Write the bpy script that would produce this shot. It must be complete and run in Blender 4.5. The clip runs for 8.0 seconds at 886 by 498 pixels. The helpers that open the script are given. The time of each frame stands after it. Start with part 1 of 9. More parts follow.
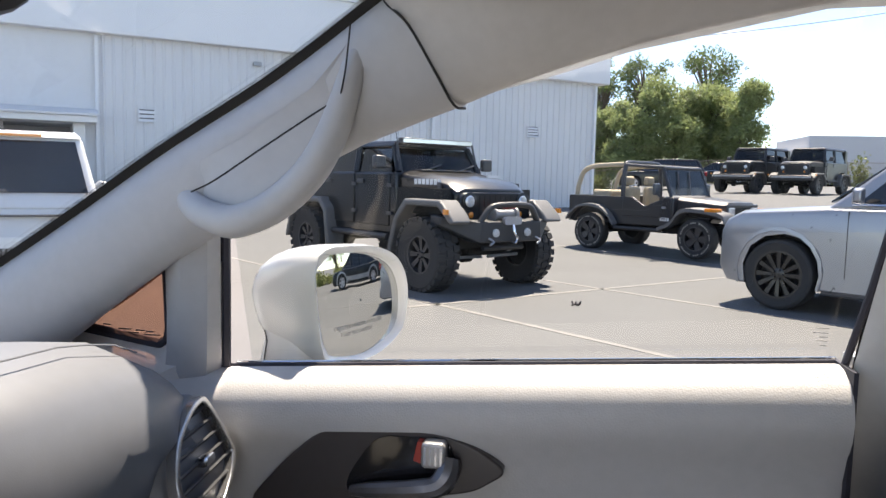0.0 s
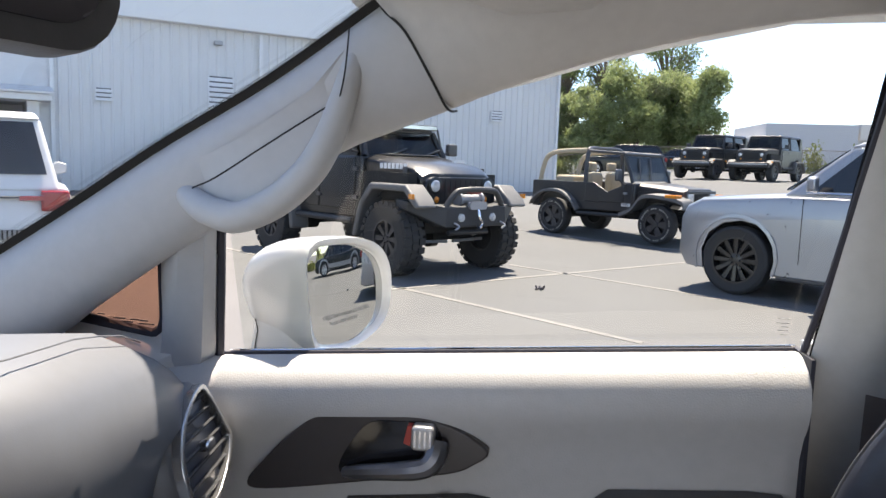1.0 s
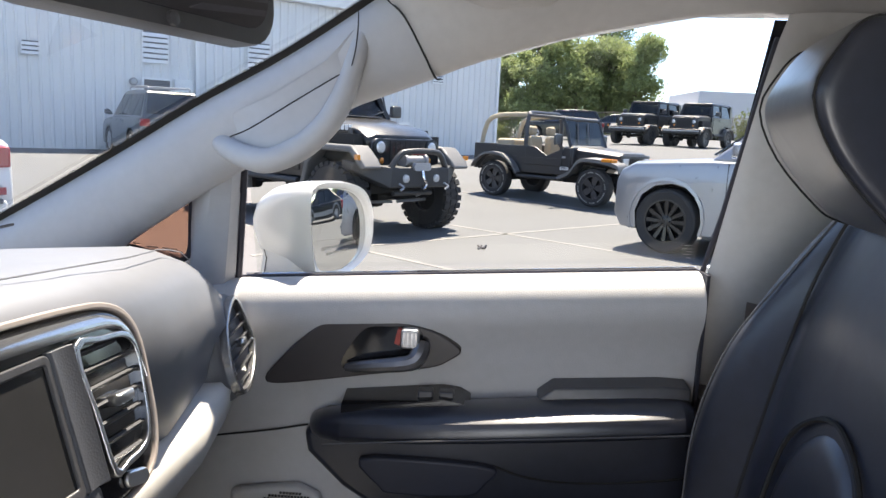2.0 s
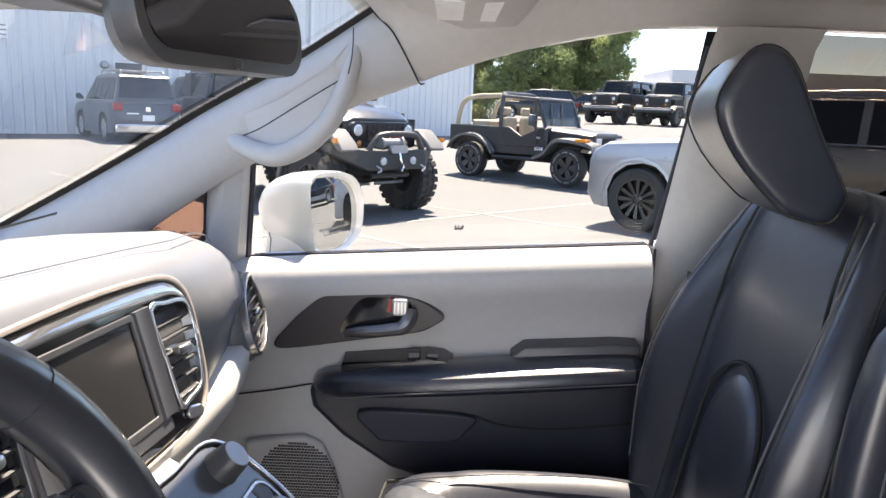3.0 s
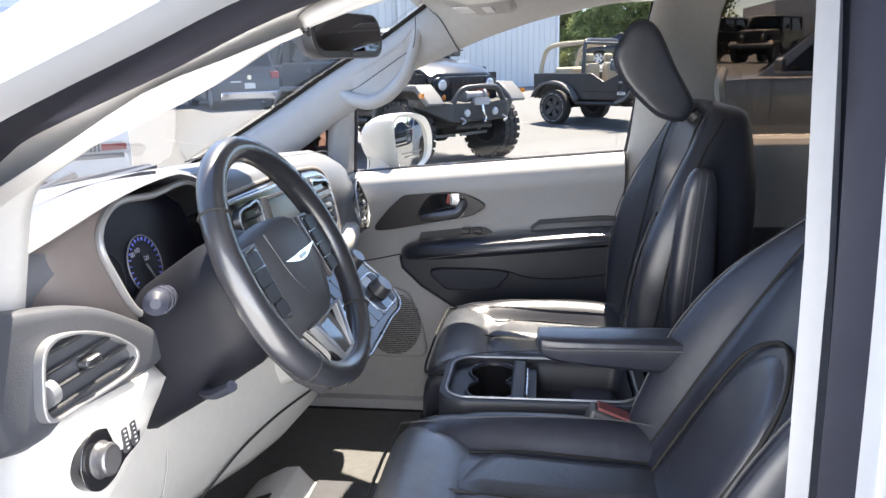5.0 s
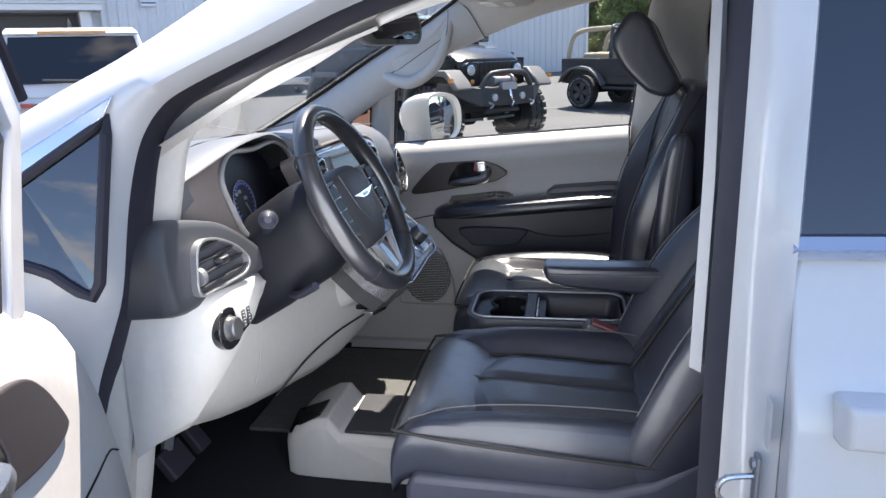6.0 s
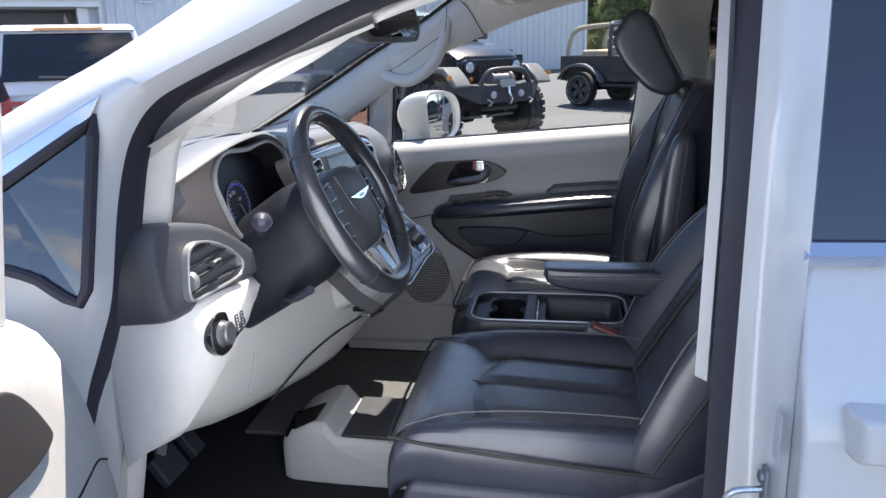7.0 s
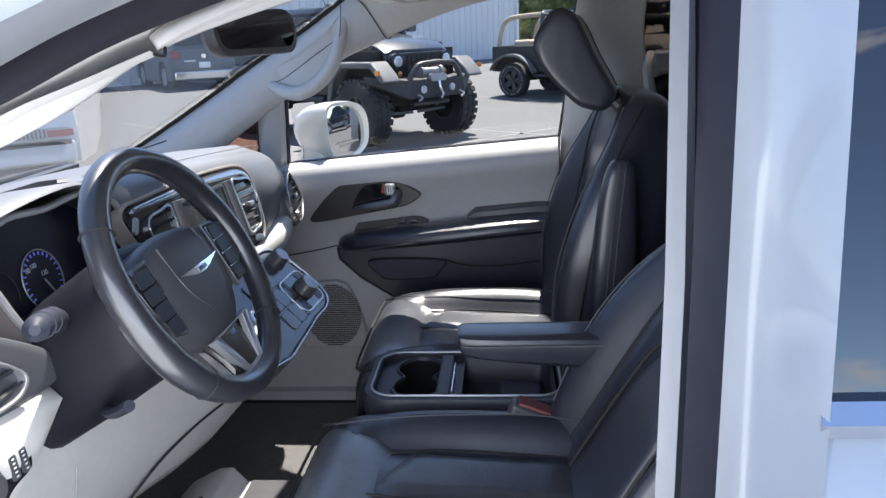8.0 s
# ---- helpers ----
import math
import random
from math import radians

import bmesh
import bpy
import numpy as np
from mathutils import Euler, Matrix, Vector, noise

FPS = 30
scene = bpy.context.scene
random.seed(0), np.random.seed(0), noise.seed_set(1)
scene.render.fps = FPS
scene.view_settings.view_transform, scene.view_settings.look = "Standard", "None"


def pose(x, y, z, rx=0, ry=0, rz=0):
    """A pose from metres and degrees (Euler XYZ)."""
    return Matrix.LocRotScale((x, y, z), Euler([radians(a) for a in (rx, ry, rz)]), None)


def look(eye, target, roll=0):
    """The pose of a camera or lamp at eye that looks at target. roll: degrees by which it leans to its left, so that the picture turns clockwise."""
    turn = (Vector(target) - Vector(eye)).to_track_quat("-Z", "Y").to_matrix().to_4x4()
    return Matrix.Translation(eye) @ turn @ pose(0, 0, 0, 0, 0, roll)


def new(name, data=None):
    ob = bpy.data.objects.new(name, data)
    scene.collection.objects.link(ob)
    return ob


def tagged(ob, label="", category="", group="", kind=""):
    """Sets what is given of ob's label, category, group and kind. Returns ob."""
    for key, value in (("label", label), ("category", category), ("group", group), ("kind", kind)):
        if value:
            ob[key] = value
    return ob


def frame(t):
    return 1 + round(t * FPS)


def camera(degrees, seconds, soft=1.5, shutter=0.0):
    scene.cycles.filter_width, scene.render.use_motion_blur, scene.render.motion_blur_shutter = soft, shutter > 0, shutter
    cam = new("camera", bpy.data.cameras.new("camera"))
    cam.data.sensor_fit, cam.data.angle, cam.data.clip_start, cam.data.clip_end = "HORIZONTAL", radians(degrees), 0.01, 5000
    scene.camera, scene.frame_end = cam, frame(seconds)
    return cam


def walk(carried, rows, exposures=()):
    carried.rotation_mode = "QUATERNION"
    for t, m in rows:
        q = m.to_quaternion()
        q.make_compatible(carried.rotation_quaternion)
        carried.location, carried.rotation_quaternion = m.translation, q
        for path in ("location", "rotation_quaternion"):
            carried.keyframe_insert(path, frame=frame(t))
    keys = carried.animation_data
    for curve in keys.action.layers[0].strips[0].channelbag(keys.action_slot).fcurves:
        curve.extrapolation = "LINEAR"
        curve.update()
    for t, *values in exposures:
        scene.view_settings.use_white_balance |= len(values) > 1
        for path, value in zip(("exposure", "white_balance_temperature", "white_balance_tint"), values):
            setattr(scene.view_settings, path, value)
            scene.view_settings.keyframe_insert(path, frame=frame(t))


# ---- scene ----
cam = camera(61.5, 8.0)
PATH = [
    (0, (0.038, -0.153, 1.409), (-0.299, 1.81, 1.222), 1.3),
    (0.5, (0.024, -0.167, 1.408), (-0.273, 1.801, 1.217), 1.5),
    (1, (0.011, -0.204, 1.427), (-0.225, 1.769, 1.198), 1.9),
    (1.5, (0.001, -0.304, 1.444), (-0.156, 1.671, 1.167), 2.3),
    (2, (-0.029, -0.462, 1.416), (-0.098, 1.511, 1.096), 2.8),
    (3.3, (-0.037, -0.722, 1.45), (-0.034, 1.24, 1.059), 2.1),
    (3.5, (-0.016, -0.781, 1.446), (-0.038, 1.176, 1.035), 1.2),
    (4, (0.029, -0.945, 1.439), (-0.062, 1.004, 0.998), 0.2),
    (4.5, (0.086, -1.164, 1.459), (-0.089, 0.774, 0.994), -0.6),
    (5, (0.124, -1.388, 1.461), (-0.131, 0.534, 0.972), -1.3),
    (5.2, (0.131, -1.494, 1.461), (-0.152, 0.422, 0.967), -1.35),
    (6.3, (0.186, -1.781, 1.462), (-0.152, 0.118, 0.936), -1.6),
    (6.5, (0.192, -1.792, 1.46), (-0.153, 0.106, 0.935), -1.6),
    (7, (0.166, -1.713, 1.463), (-0.158, 0.188, 0.934), -1.5),
    (7.5, (0.152, -1.546, 1.476), (-0.115, 0.363, 0.941), -2.0),
    (8, (0.211, -1.355, 1.497), (0.042, 0.558, 0.939), -2.4),
]
walk(cam, [(t, look(e, g, r)) for t, e, g, r in PATH], exposures=[(0.0, 2.42, 7800, 16), (1.5, 2.55, 7600, 15), (2.0, 2.68, 7550, 15), (3.5, 3.15, 8100, 18), (4.5, 3.2, 8100, 18), (5.0, 3.0, 7550, 15), (6.5, 2.23, 7050, 15), (8.0, 2.38, 6800, 14)])

# ---- sky and sun ----
SUN_AT = Vector((0.06, 0.47, 1.0)).normalized()
world = bpy.data.worlds.new("sky")
scene.world = world
world.use_nodes = True
wn, wl = world.node_tree.nodes, world.node_tree.links
wn.clear()
sky = wn.new("ShaderNodeTexSky")
sky.sky_type = "NISHITA"
sky.sun_disc = False
sky.sun_elevation = math.asin(SUN_AT.z)
sky.sun_rotation = math.atan2(SUN_AT.x, SUN_AT.y)
sky.air_density, sky.dust_density, sky.ozone_density = 0.9, 0.02, 2.4
sky.altitude = 2500
wt = wn.new("ShaderNodeTexCoord")
wm = wn.new("ShaderNodeMapping")
wm.inputs["Scale"].default_value = (1.0, 1.0, 3.2)
cloud = wn.new("ShaderNodeTexNoise")
cloud.inputs["Scale"].default_value = 4.2
cloud.inputs["Detail"].default_value = 8
cloud.inputs["Roughness"].default_value = 0.56
cramp = wn.new("ShaderNodeValToRGB")
cramp.color_ramp.elements[0].position, cramp.color_ramp.elements[1].position = 0.585, 0.72
cmix = wn.new("ShaderNodeMix")
cmix.data_type = "RGBA"
cmix.inputs["B"].default_value = (5.0, 5.1, 5.3, 1)
bg = wn.new("ShaderNodeBackground")
bg.inputs["Strength"].default_value = 0.09
wo = wn.new("ShaderNodeOutputWorld")
wl.new(wt.outputs["Generated"], wm.inputs["Vector"])
wl.new(wm.outputs[0], cloud.inputs["Vector"])
wl.new(cloud.outputs["Fac"], cramp.inputs["Fac"])
wl.new(cramp.outputs["Color"], cmix.inputs["Factor"])
wl.new(sky.outputs[0], cmix.inputs["A"])
wl.new(cmix.outputs["Result"], bg.inputs["Color"])
wl.new(bg.outputs[0], wo.inputs["Surface"])
sun = new("sun", bpy.data.lights.new("sun", "SUN"))
sun.data.energy, sun.data.angle, sun.data.color = 3.2, radians(0.55), (1.0, 0.96, 0.905)
sun.matrix_world = look(SUN_AT * 60, (0, 0, 0))
# added fill lamp in the open driver's door, boosting the light from lot and sky
door_fill = new("door_fill", bpy.data.lights.new("door_fill", "AREA"))
door_fill.data.shape, door_fill.data.size, door_fill.data.size_y = "RECTANGLE", 0.5, 0.72
door_fill.data.energy, door_fill.data.color = 1.15, (0.84, 0.92, 1.0)
door_fill.matrix_world = look((-0.05, -0.845, 1.06), (0.06, 0.2, 0.95))

# ---- materials ----
def mat(name, col, rough=0.5, metal=0.0, var=0.12, scale=6.0, fine=60.0, bump=0.0, bscale=300.0, cells=False, coat=0.0, spec=0.5, rvar=0.08, crough=0.05, crease=0.0):
    m = bpy.data.materials.new(name)
    m.use_nodes = True
    n, l = m.node_tree.nodes, m.node_tree.links
    b = n["Principled BSDF"]
    tc = n.new("ShaderNodeTexCoord")
    big, small = n.new("ShaderNodeTexNoise"), n.new("ShaderNodeTexNoise")
    big.inputs["Scale"].default_value, small.inputs["Scale"].default_value = scale, fine
    big.inputs["Detail"].default_value, small.inputs["Detail"].default_value = 5, 3
    l.new(tc.outputs["Object"], big.inputs["Vector"])
    l.new(tc.outputs["Object"], small.inputs["Vector"])
    add = n.new("ShaderNodeMath")
    add.operation = "ADD"
    l.new(big.outputs["Fac"], add.inputs[0])
    l.new(small.outputs["Fac"], add.inputs[1])
    mr = n.new("ShaderNodeMapRange")
    mr.inputs["From Min"].default_value, mr.inputs["From Max"].default_value = 0.6, 1.4
    mr.inputs["To Min"].default_value, mr.inputs["To Max"].default_value = 1 - var, 1 + var
    l.new(add.outputs[0], mr.inputs["Value"])
    mul = n.new("ShaderNodeVectorMath")
    mul.operation = "SCALE"
    mul.inputs[0].default_value = col[:3]
    l.new(mr.outputs[0], mul.inputs["Scale"])
    l.new(mul.outputs[0], b.inputs["Base Color"])
    rr = n.new("ShaderNodeMapRange")
    rr.inputs["To Min"].default_value, rr.inputs["To Max"].default_value = max(0.02, rough - rvar), min(1, rough + rvar)
    l.new(big.outputs["Fac"], rr.inputs["Value"])
    l.new(rr.outputs[0], b.inputs["Roughness"])
    b.inputs["Metallic"].default_value = metal
    b.inputs["Coat Weight"].default_value = coat
    b.inputs["Coat Roughness"].default_value = crough
    b.inputs["Specular IOR Level"].default_value = spec
    if bump:
        if cells:
            tx = n.new("ShaderNodeTexVoronoi")
            out = tx.outputs["Distance"]
        else:
            tx = n.new("ShaderNodeTexNoise")
            tx.inputs["Detail"].default_value = 4
            out = tx.outputs["Fac"]
        tx.inputs["Scale"].default_value = bscale
        l.new(tc.outputs["Object"], tx.inputs["Vector"])
        bp = n.new("ShaderNodeBump")
        bp.inputs["Strength"].default_value = bump
        bp.inputs["Distance"].default_value = 0.6 / bscale
        l.new(out, bp.inputs["Height"])
        l.new(bp.outputs[0], b.inputs["Normal"])
        if crease:
            wv, w2, cb = n.new("ShaderNodeTexNoise"), n.new("ShaderNodeMapping"), n.new("ShaderNodeBump")
            w2.inputs["Scale"].default_value = (1.6, 0.8, 1.0)
            wv.inputs["Scale"].default_value, wv.inputs["Detail"].default_value, wv.inputs["Distortion"].default_value = 11.0, 2.0, 0.6
            cb.inputs["Strength"].default_value, cb.inputs["Distance"].default_value = crease, 0.012
            l.new(tc.outputs["Object"], w2.inputs["Vector"])
            l.new(w2.outputs[0], wv.inputs["Vector"])
            l.new(wv.outputs["Fac"], cb.inputs["Height"])
            l.new(cb.outputs[0], bp.inputs["Normal"])
            l.new(cb.outputs[0], b.inputs["Coat Normal"])
    return m


def glass(name, tint, ior=1.45):
    m = bpy.data.materials.new(name)
    m.use_nodes = True
    n, l = m.node_tree.nodes, m.node_tree.links
    n.clear()
    tr, gl = n.new("ShaderNodeBsdfTransparent"), n.new("ShaderNodeBsdfGlossy")
    tr.inputs["Color"].default_value = (*tint, 1)
    gl.inputs["Roughness"].default_value = 0.0
    mx, out = n.new("ShaderNodeMixShader"), n.new("ShaderNodeOutputMaterial")
    lw, pw, ma = n.new("ShaderNodeLayerWeight"), n.new("ShaderNodeMath"), n.new("ShaderNodeMath")
    lw.inputs["Blend"].default_value = 0.5
    pw.operation, ma.operation = "POWER", "MULTIPLY_ADD"
    r0 = ((ior - 1) / (ior + 1)) ** 2
    pw.inputs[1].default_value, ma.inputs[1].default_value, ma.inputs[2].default_value = 5.0, 1 - r0, r0
    l.new(lw.outputs["Facing"], pw.inputs[0])
    l.new(pw.outputs[0], ma.inputs[0])
    l.new(ma.outputs[0], mx.inputs["Fac"])
    l.new(tr.outputs[0], mx.inputs[1])
    l.new(gl.outputs[0], mx.inputs[2])
    l.new(mx.outputs[0], out.inputs["Surface"])
    return m


def glow(name, col, strength):
    m = mat(name, col, 0.3)
    b = m.node_tree.nodes["Principled BSDF"]
    b.inputs["Emission Color"].default_value = (*col, 1)
    b.inputs["Emission Strength"].default_value = strength
    return m


M_CREAM = mat("cream_vinyl", (0.565, 0.55, 0.525), 0.55, bump=0.1, bscale=420, cells=True, var=0.05)
M_GREY = mat("grey_vinyl", (0.45, 0.443, 0.44), 0.55, bump=0.14, bscale=420, cells=True, var=0.05)
M_DASH = mat("dash_vinyl", (0.13, 0.136, 0.153), 0.46, bump=0.05, bscale=750, cells=True, var=0.05)
M_LINER = mat("headliner_cloth", (0.52, 0.507, 0.495), 0.95, bump=0.35, bscale=700, var=0.06)
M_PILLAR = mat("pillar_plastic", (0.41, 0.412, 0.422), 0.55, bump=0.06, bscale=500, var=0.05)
M_LEATHER = mat("black_leather", (0.017, 0.02, 0.032), 0.52, crease=0.09, bump=0.08, bscale=420, cells=True, var=0.25, spec=0.26, coat=1.0, crough=0.3)
M_WHEEL = mat("wheel_leather", (0.02, 0.021, 0.026), 0.4, bump=0.03, bscale=500, var=0.2, spec=0.5, coat=1.0, crough=0.2)
M_SHIELD = mat("charcoal_plastic", (0.026, 0.029, 0.044), 0.5, bump=0.1, bscale=600, var=0.1, spec=0.35)
M_TRIMSILVER = mat("trim_silver", (0.42, 0.42, 0.43), 0.32, 0.6, var=0.04)
M_POD = mat("dark_grey_vinyl", (0.06, 0.063, 0.073), 0.45, bump=0.14, bscale=480, cells=True, var=0.05)
M_SLAT = mat("matt_black_slat", (0.018, 0.018, 0.02), 0.6, var=0.1, spec=0.3)
M_SLATFRONT = mat("black_vent_blade", (0.03, 0.031, 0.036), 0.5, var=0.1, spec=0.3)
M_LEVER = mat("dark_satin_lever", (0.16, 0.16, 0.17), 0.3, 0.7)
# bib leather: base colour paled to paint in the sheen on the cushion front
M_SHEEN = mat("sheen_leather", (0.066, 0.074, 0.09), 0.42, crease=0.14, bump=0.12, bscale=300, cells=True, var=0.3, spec=0.5, coat=1.0, crough=0.28)
M_PERF = mat("perforated_leather", (0.034, 0.039, 0.05), 0.5, crease=0.08, bump=0.3, bscale=230, cells=True, var=0.2, spec=0.2, coat=1.0, crough=0.32)
M_STITCH = mat("seat_thread", (0.075, 0.077, 0.085), 0.8)
M_BLACK = mat("black_plastic", (0.055, 0.055, 0.06), 0.36, bump=0.12, bscale=500, var=0.15)
M_GLOSSBLACK = mat("piano_black", (0.012, 0.012, 0.014), 0.08, coat=0.6, rvar=0.03)
M_RUBBER = mat("seal_rubber", (0.034, 0.034, 0.046), 0.6, var=0.12, spec=0.3)
M_BROWN = mat("bronze_plastic", (0.042, 0.036, 0.037), 0.38, var=0.08)
M_TAUPE = mat("taupe_trim", (0.17, 0.145, 0.138), 0.4, var=0.06)
M_CHROME = mat("chrome", (0.75, 0.75, 0.77), 0.08, 1.0, var=0.03, rvar=0.03)
M_SATIN = mat("satin_silver", (0.55, 0.56, 0.58), 0.28, 1.0, var=0.04)
M_WHITE = mat("white_paint", (0.69, 0.69, 0.685), 0.25, coat=0.8, var=0.02, rvar=0.04)
M_CARPET = mat("black_carpet", (0.009, 0.01, 0.016), 0.98, bump=0.6, bscale=500, var=0.3)
M_MIRROR = mat("mirror_glass", (0.6, 0.61, 0.6), 0.0, 1.0, var=0.0, rvar=0.0)
M_DARKMIRROR = mat("dimming_mirror", (0.10, 0.10, 0.115), 0.02, 1.0, var=0.0, rvar=0.01)
M_SCREEN = mat("screen_glass", (0.03, 0.03, 0.031), 0.1, spec=0.6, rvar=0.02, var=0.05)
M_RED = mat("red_plastic", (0.35, 0.03, 0.02), 0.4)
M_GLASS = glass("clear_glass", (0.78, 0.81, 0.80))
M_WINDSHIELD = glass("windshield_glass", (0.86, 0.9, 0.89))
M_TINT = glass("privacy_glass", (0.34, 0.305, 0.27), 1.5)
M_QUARTER = glass("quarter_glass", (0.68, 0.52, 0.45), 1.5)
M_CARGLASS = glass("car_window_glass", (0.30, 0.33, 0.34), 1.5)
M_CARTINT = glass("dark_car_glass", (0.03, 0.032, 0.04), 1.85)
M_SIDEGLASS = glass("dark_side_glass", (0.13, 0.14, 0.17), 2.3)
M_TYRE = mat("tyre_rubber", (0.028, 0.028, 0.029), 0.8, bump=0.3, bscale=120, var=0.25)
M_TEXT = mat("white_letters", (0.75, 0.75, 0.75), 0.5)
M_BLUELIT = glow("cluster_light", (0.1, 0.14, 0.6), 0.06)


# ---- mesh tools ----
def empty(name, m=None):
    ob = new(name)
    if m is not None:
        ob.matrix_world = m
    return ob


def part(name, bm, material, parent=None, label="", smooth=True, bevel=0.0, subsurf=0, angle=35):
    me = bpy.data.meshes.new(name)
    bmesh.ops.recalc_face_normals(bm, faces=bm.faces[:])
    bm.to_mesh(me)
    bm.free()
    me.materials.append(material)
    ob = new(name, me)
    if smooth:
        for p in me.polygons:
            p.use_smooth = True
        me.set_sharp_from_angle(angle=radians(angle))
    if bevel:
        b = ob.modifiers.new("bevel", "BEVEL")
        b.width, b.segments, b.limit_method, b.angle_limit = bevel, 3, "ANGLE", radians(40)
    if subsurf:
        s = ob.modifiers.new("round", "SUBSURF")
        s.levels = s.render_levels = subsurf
    if parent is not None:
        ob.parent = parent
    if label:
        ob["label"] = label
    return ob


def box(x0, x1, y0, y1, z0, z1, bm=None, m=None):
    bm = bm or bmesh.new()
    r = bmesh.ops.create_cube(bm, size=1.0)
    for v in r["verts"]:
        v.co = Vector((x0 + (v.co.x + 0.5) * (x1 - x0), y0 + (v.co.y + 0.5) * (y1 - y0), z0 + (v.co.z + 0.5) * (z1 - z0)))
        if m is not None:
            v.co = m @ v.co
    return bm


def loft(rings, bm=None, closed=True, caps=True, wrap=False):
    """Rings of equal count, joined in order."""
    bm = bm or bmesh.new()
    vs = [[bm.verts.new(p) for p in r] for r in rings]
    n = len(vs[0])
    pairs = list(zip(vs, vs[1:])) + ([(vs[-1], vs[0])] if wrap else [])
    for a, b in pairs:
        for i in range(n if closed else n - 1):
            j = (i + 1) % n
            bm.faces.new((a[i], a[j], b[j], b[i]))
    if caps and closed and not wrap:
        bm.faces.new(vs[0])
        bm.faces.new(vs[-1][::-1])
    return bm


def prism(outline, axis, a, b, bm=None):
    """Outline in the two other axes (in x, y, z order), drawn out from a to b along the axis."""
    k = "xyz".index(axis)

    def at(p, d):
        q = list(p)
        q.insert(k, d)
        return tuple(q)
    return loft([[at(p, a) for p in outline], [at(p, b) for p in outline]], bm)


def curve(pts, n=6, closed=False):
    """Catmull-Rom through the points."""
    pts = [Vector(p) for p in pts]
    c = len(pts)
    out = []
    for i in range(c if closed else c - 1):
        p1, p2 = pts[i], pts[(i + 1) % c]
        p0 = pts[i - 1] if (closed or i > 0) else p1 * 2 - p2
        p3 = pts[(i + 2) % c] if (closed or i + 2 < c) else p2 * 2 - p1
        for k in range(n):
            t = k / n
            out.append(0.5 * ((2 * p1) + (p2 - p0) * t + (2 * p0 - 5 * p1 + 4 * p2 - p3) * t * t + (3 * p1 - p0 - 3 * p2 + p3) * t ** 3))
    if not closed:
        out.append(pts[-1])
    return out


def tube(pts, r, seg=10, bm=None, closed=False, flat=1.0):
    """A round bar along points; r one radius or one each."""
    pts = [Vector(p) for p in pts]
    n = len(pts)
    rs = r if isinstance(r, (list, tuple)) else [r] * n
    rings = []
    up = None
    for i, p in enumerate(pts):
        a, b = pts[i - 1] if (i or closed) else p, pts[(i + 1) % n] if (i < n - 1 or closed) else p
        d = (b - a).normalized()
        if up is None:
            up = Vector((0, 0, 1)) if abs(d.z) < 0.9 else Vector((1, 0, 0))
        s = d.cross(up).normalized()
        up = s.cross(d).normalized()
        rings.append([p + (s * math.cos(2 * math.pi * k / seg) * flat + up * math.sin(2 * math.pi * k / seg)) * rs[i] for k in range(seg)])
    return loft(rings, bm, wrap=closed, caps=not closed)


def lathe(profile, m, seg=24, bm=None, wrap=False):
    """Radius and height pairs turned round the z axis of the pose m."""
    rings = [[m @ Vector((r * math.cos(2 * math.pi * k / seg), r * math.sin(2 * math.pi * k / seg), h)) for k in range(seg)] for r, h in profile]
    return loft(rings, bm, wrap=wrap, caps=not wrap)


def rring(cx, cz, w, h, r, n=4):
    """A rounded rectangle, as 2D points."""
    out = []
    for sx, sz, a0 in ((1, 1, 0), (-1, 1, 90), (-1, -1, 180), (1, -1, 270)):
        for k in range(n + 1):
            a = radians(a0 + 90 * k / n)
            out.append((cx + sx * (w / 2 - r) + r * math.cos(a), cz + sz * (h / 2 - r) + r * math.sin(a)))
    return out


def text(name, body, size, m, material, parent, extrude=0.001):
    c = bpy.data.curves.new(name, "FONT")
    c.body, c.size, c.extrude, c.align_x, c.align_y = body, size, extrude, "CENTER", "CENTER"
    tmp = bpy.data.objects.new(name, c)
    me = bpy.data.meshes.new_from_object(tmp)
    bpy.data.objects.remove(tmp)
    me.materials.clear()
    me.materials.append(material)
    ob = new(name, me)
    ob.parent = parent
    ob.matrix_local = m
    return ob


def smoothstep(a, b, x):
    t = min(1.0, max(0.0, (x - a) / (b - a)))
    return t * t * (3 - 2 * t)

# ---- ground ----
def ground_z(x, y):
    far = 0.2 * smoothstep(12, 20, y) + 0.15 * smoothstep(20, 40, y) + 0.3 * smoothstep(40, 80, y)
    bank = 0.8 * smoothstep(15, 33, y) + 0.25 * smoothstep(33, 55, y)
    return far + bank * smoothstep(0.5, 7, x)


def on_ground(x, y, heading):
    """A pose on the ground whose x axis points along the heading."""
    hx, hy = heading
    return pose(x, y, ground_z(x, y), 0, 0, math.degrees(math.atan2(hy, hx)))


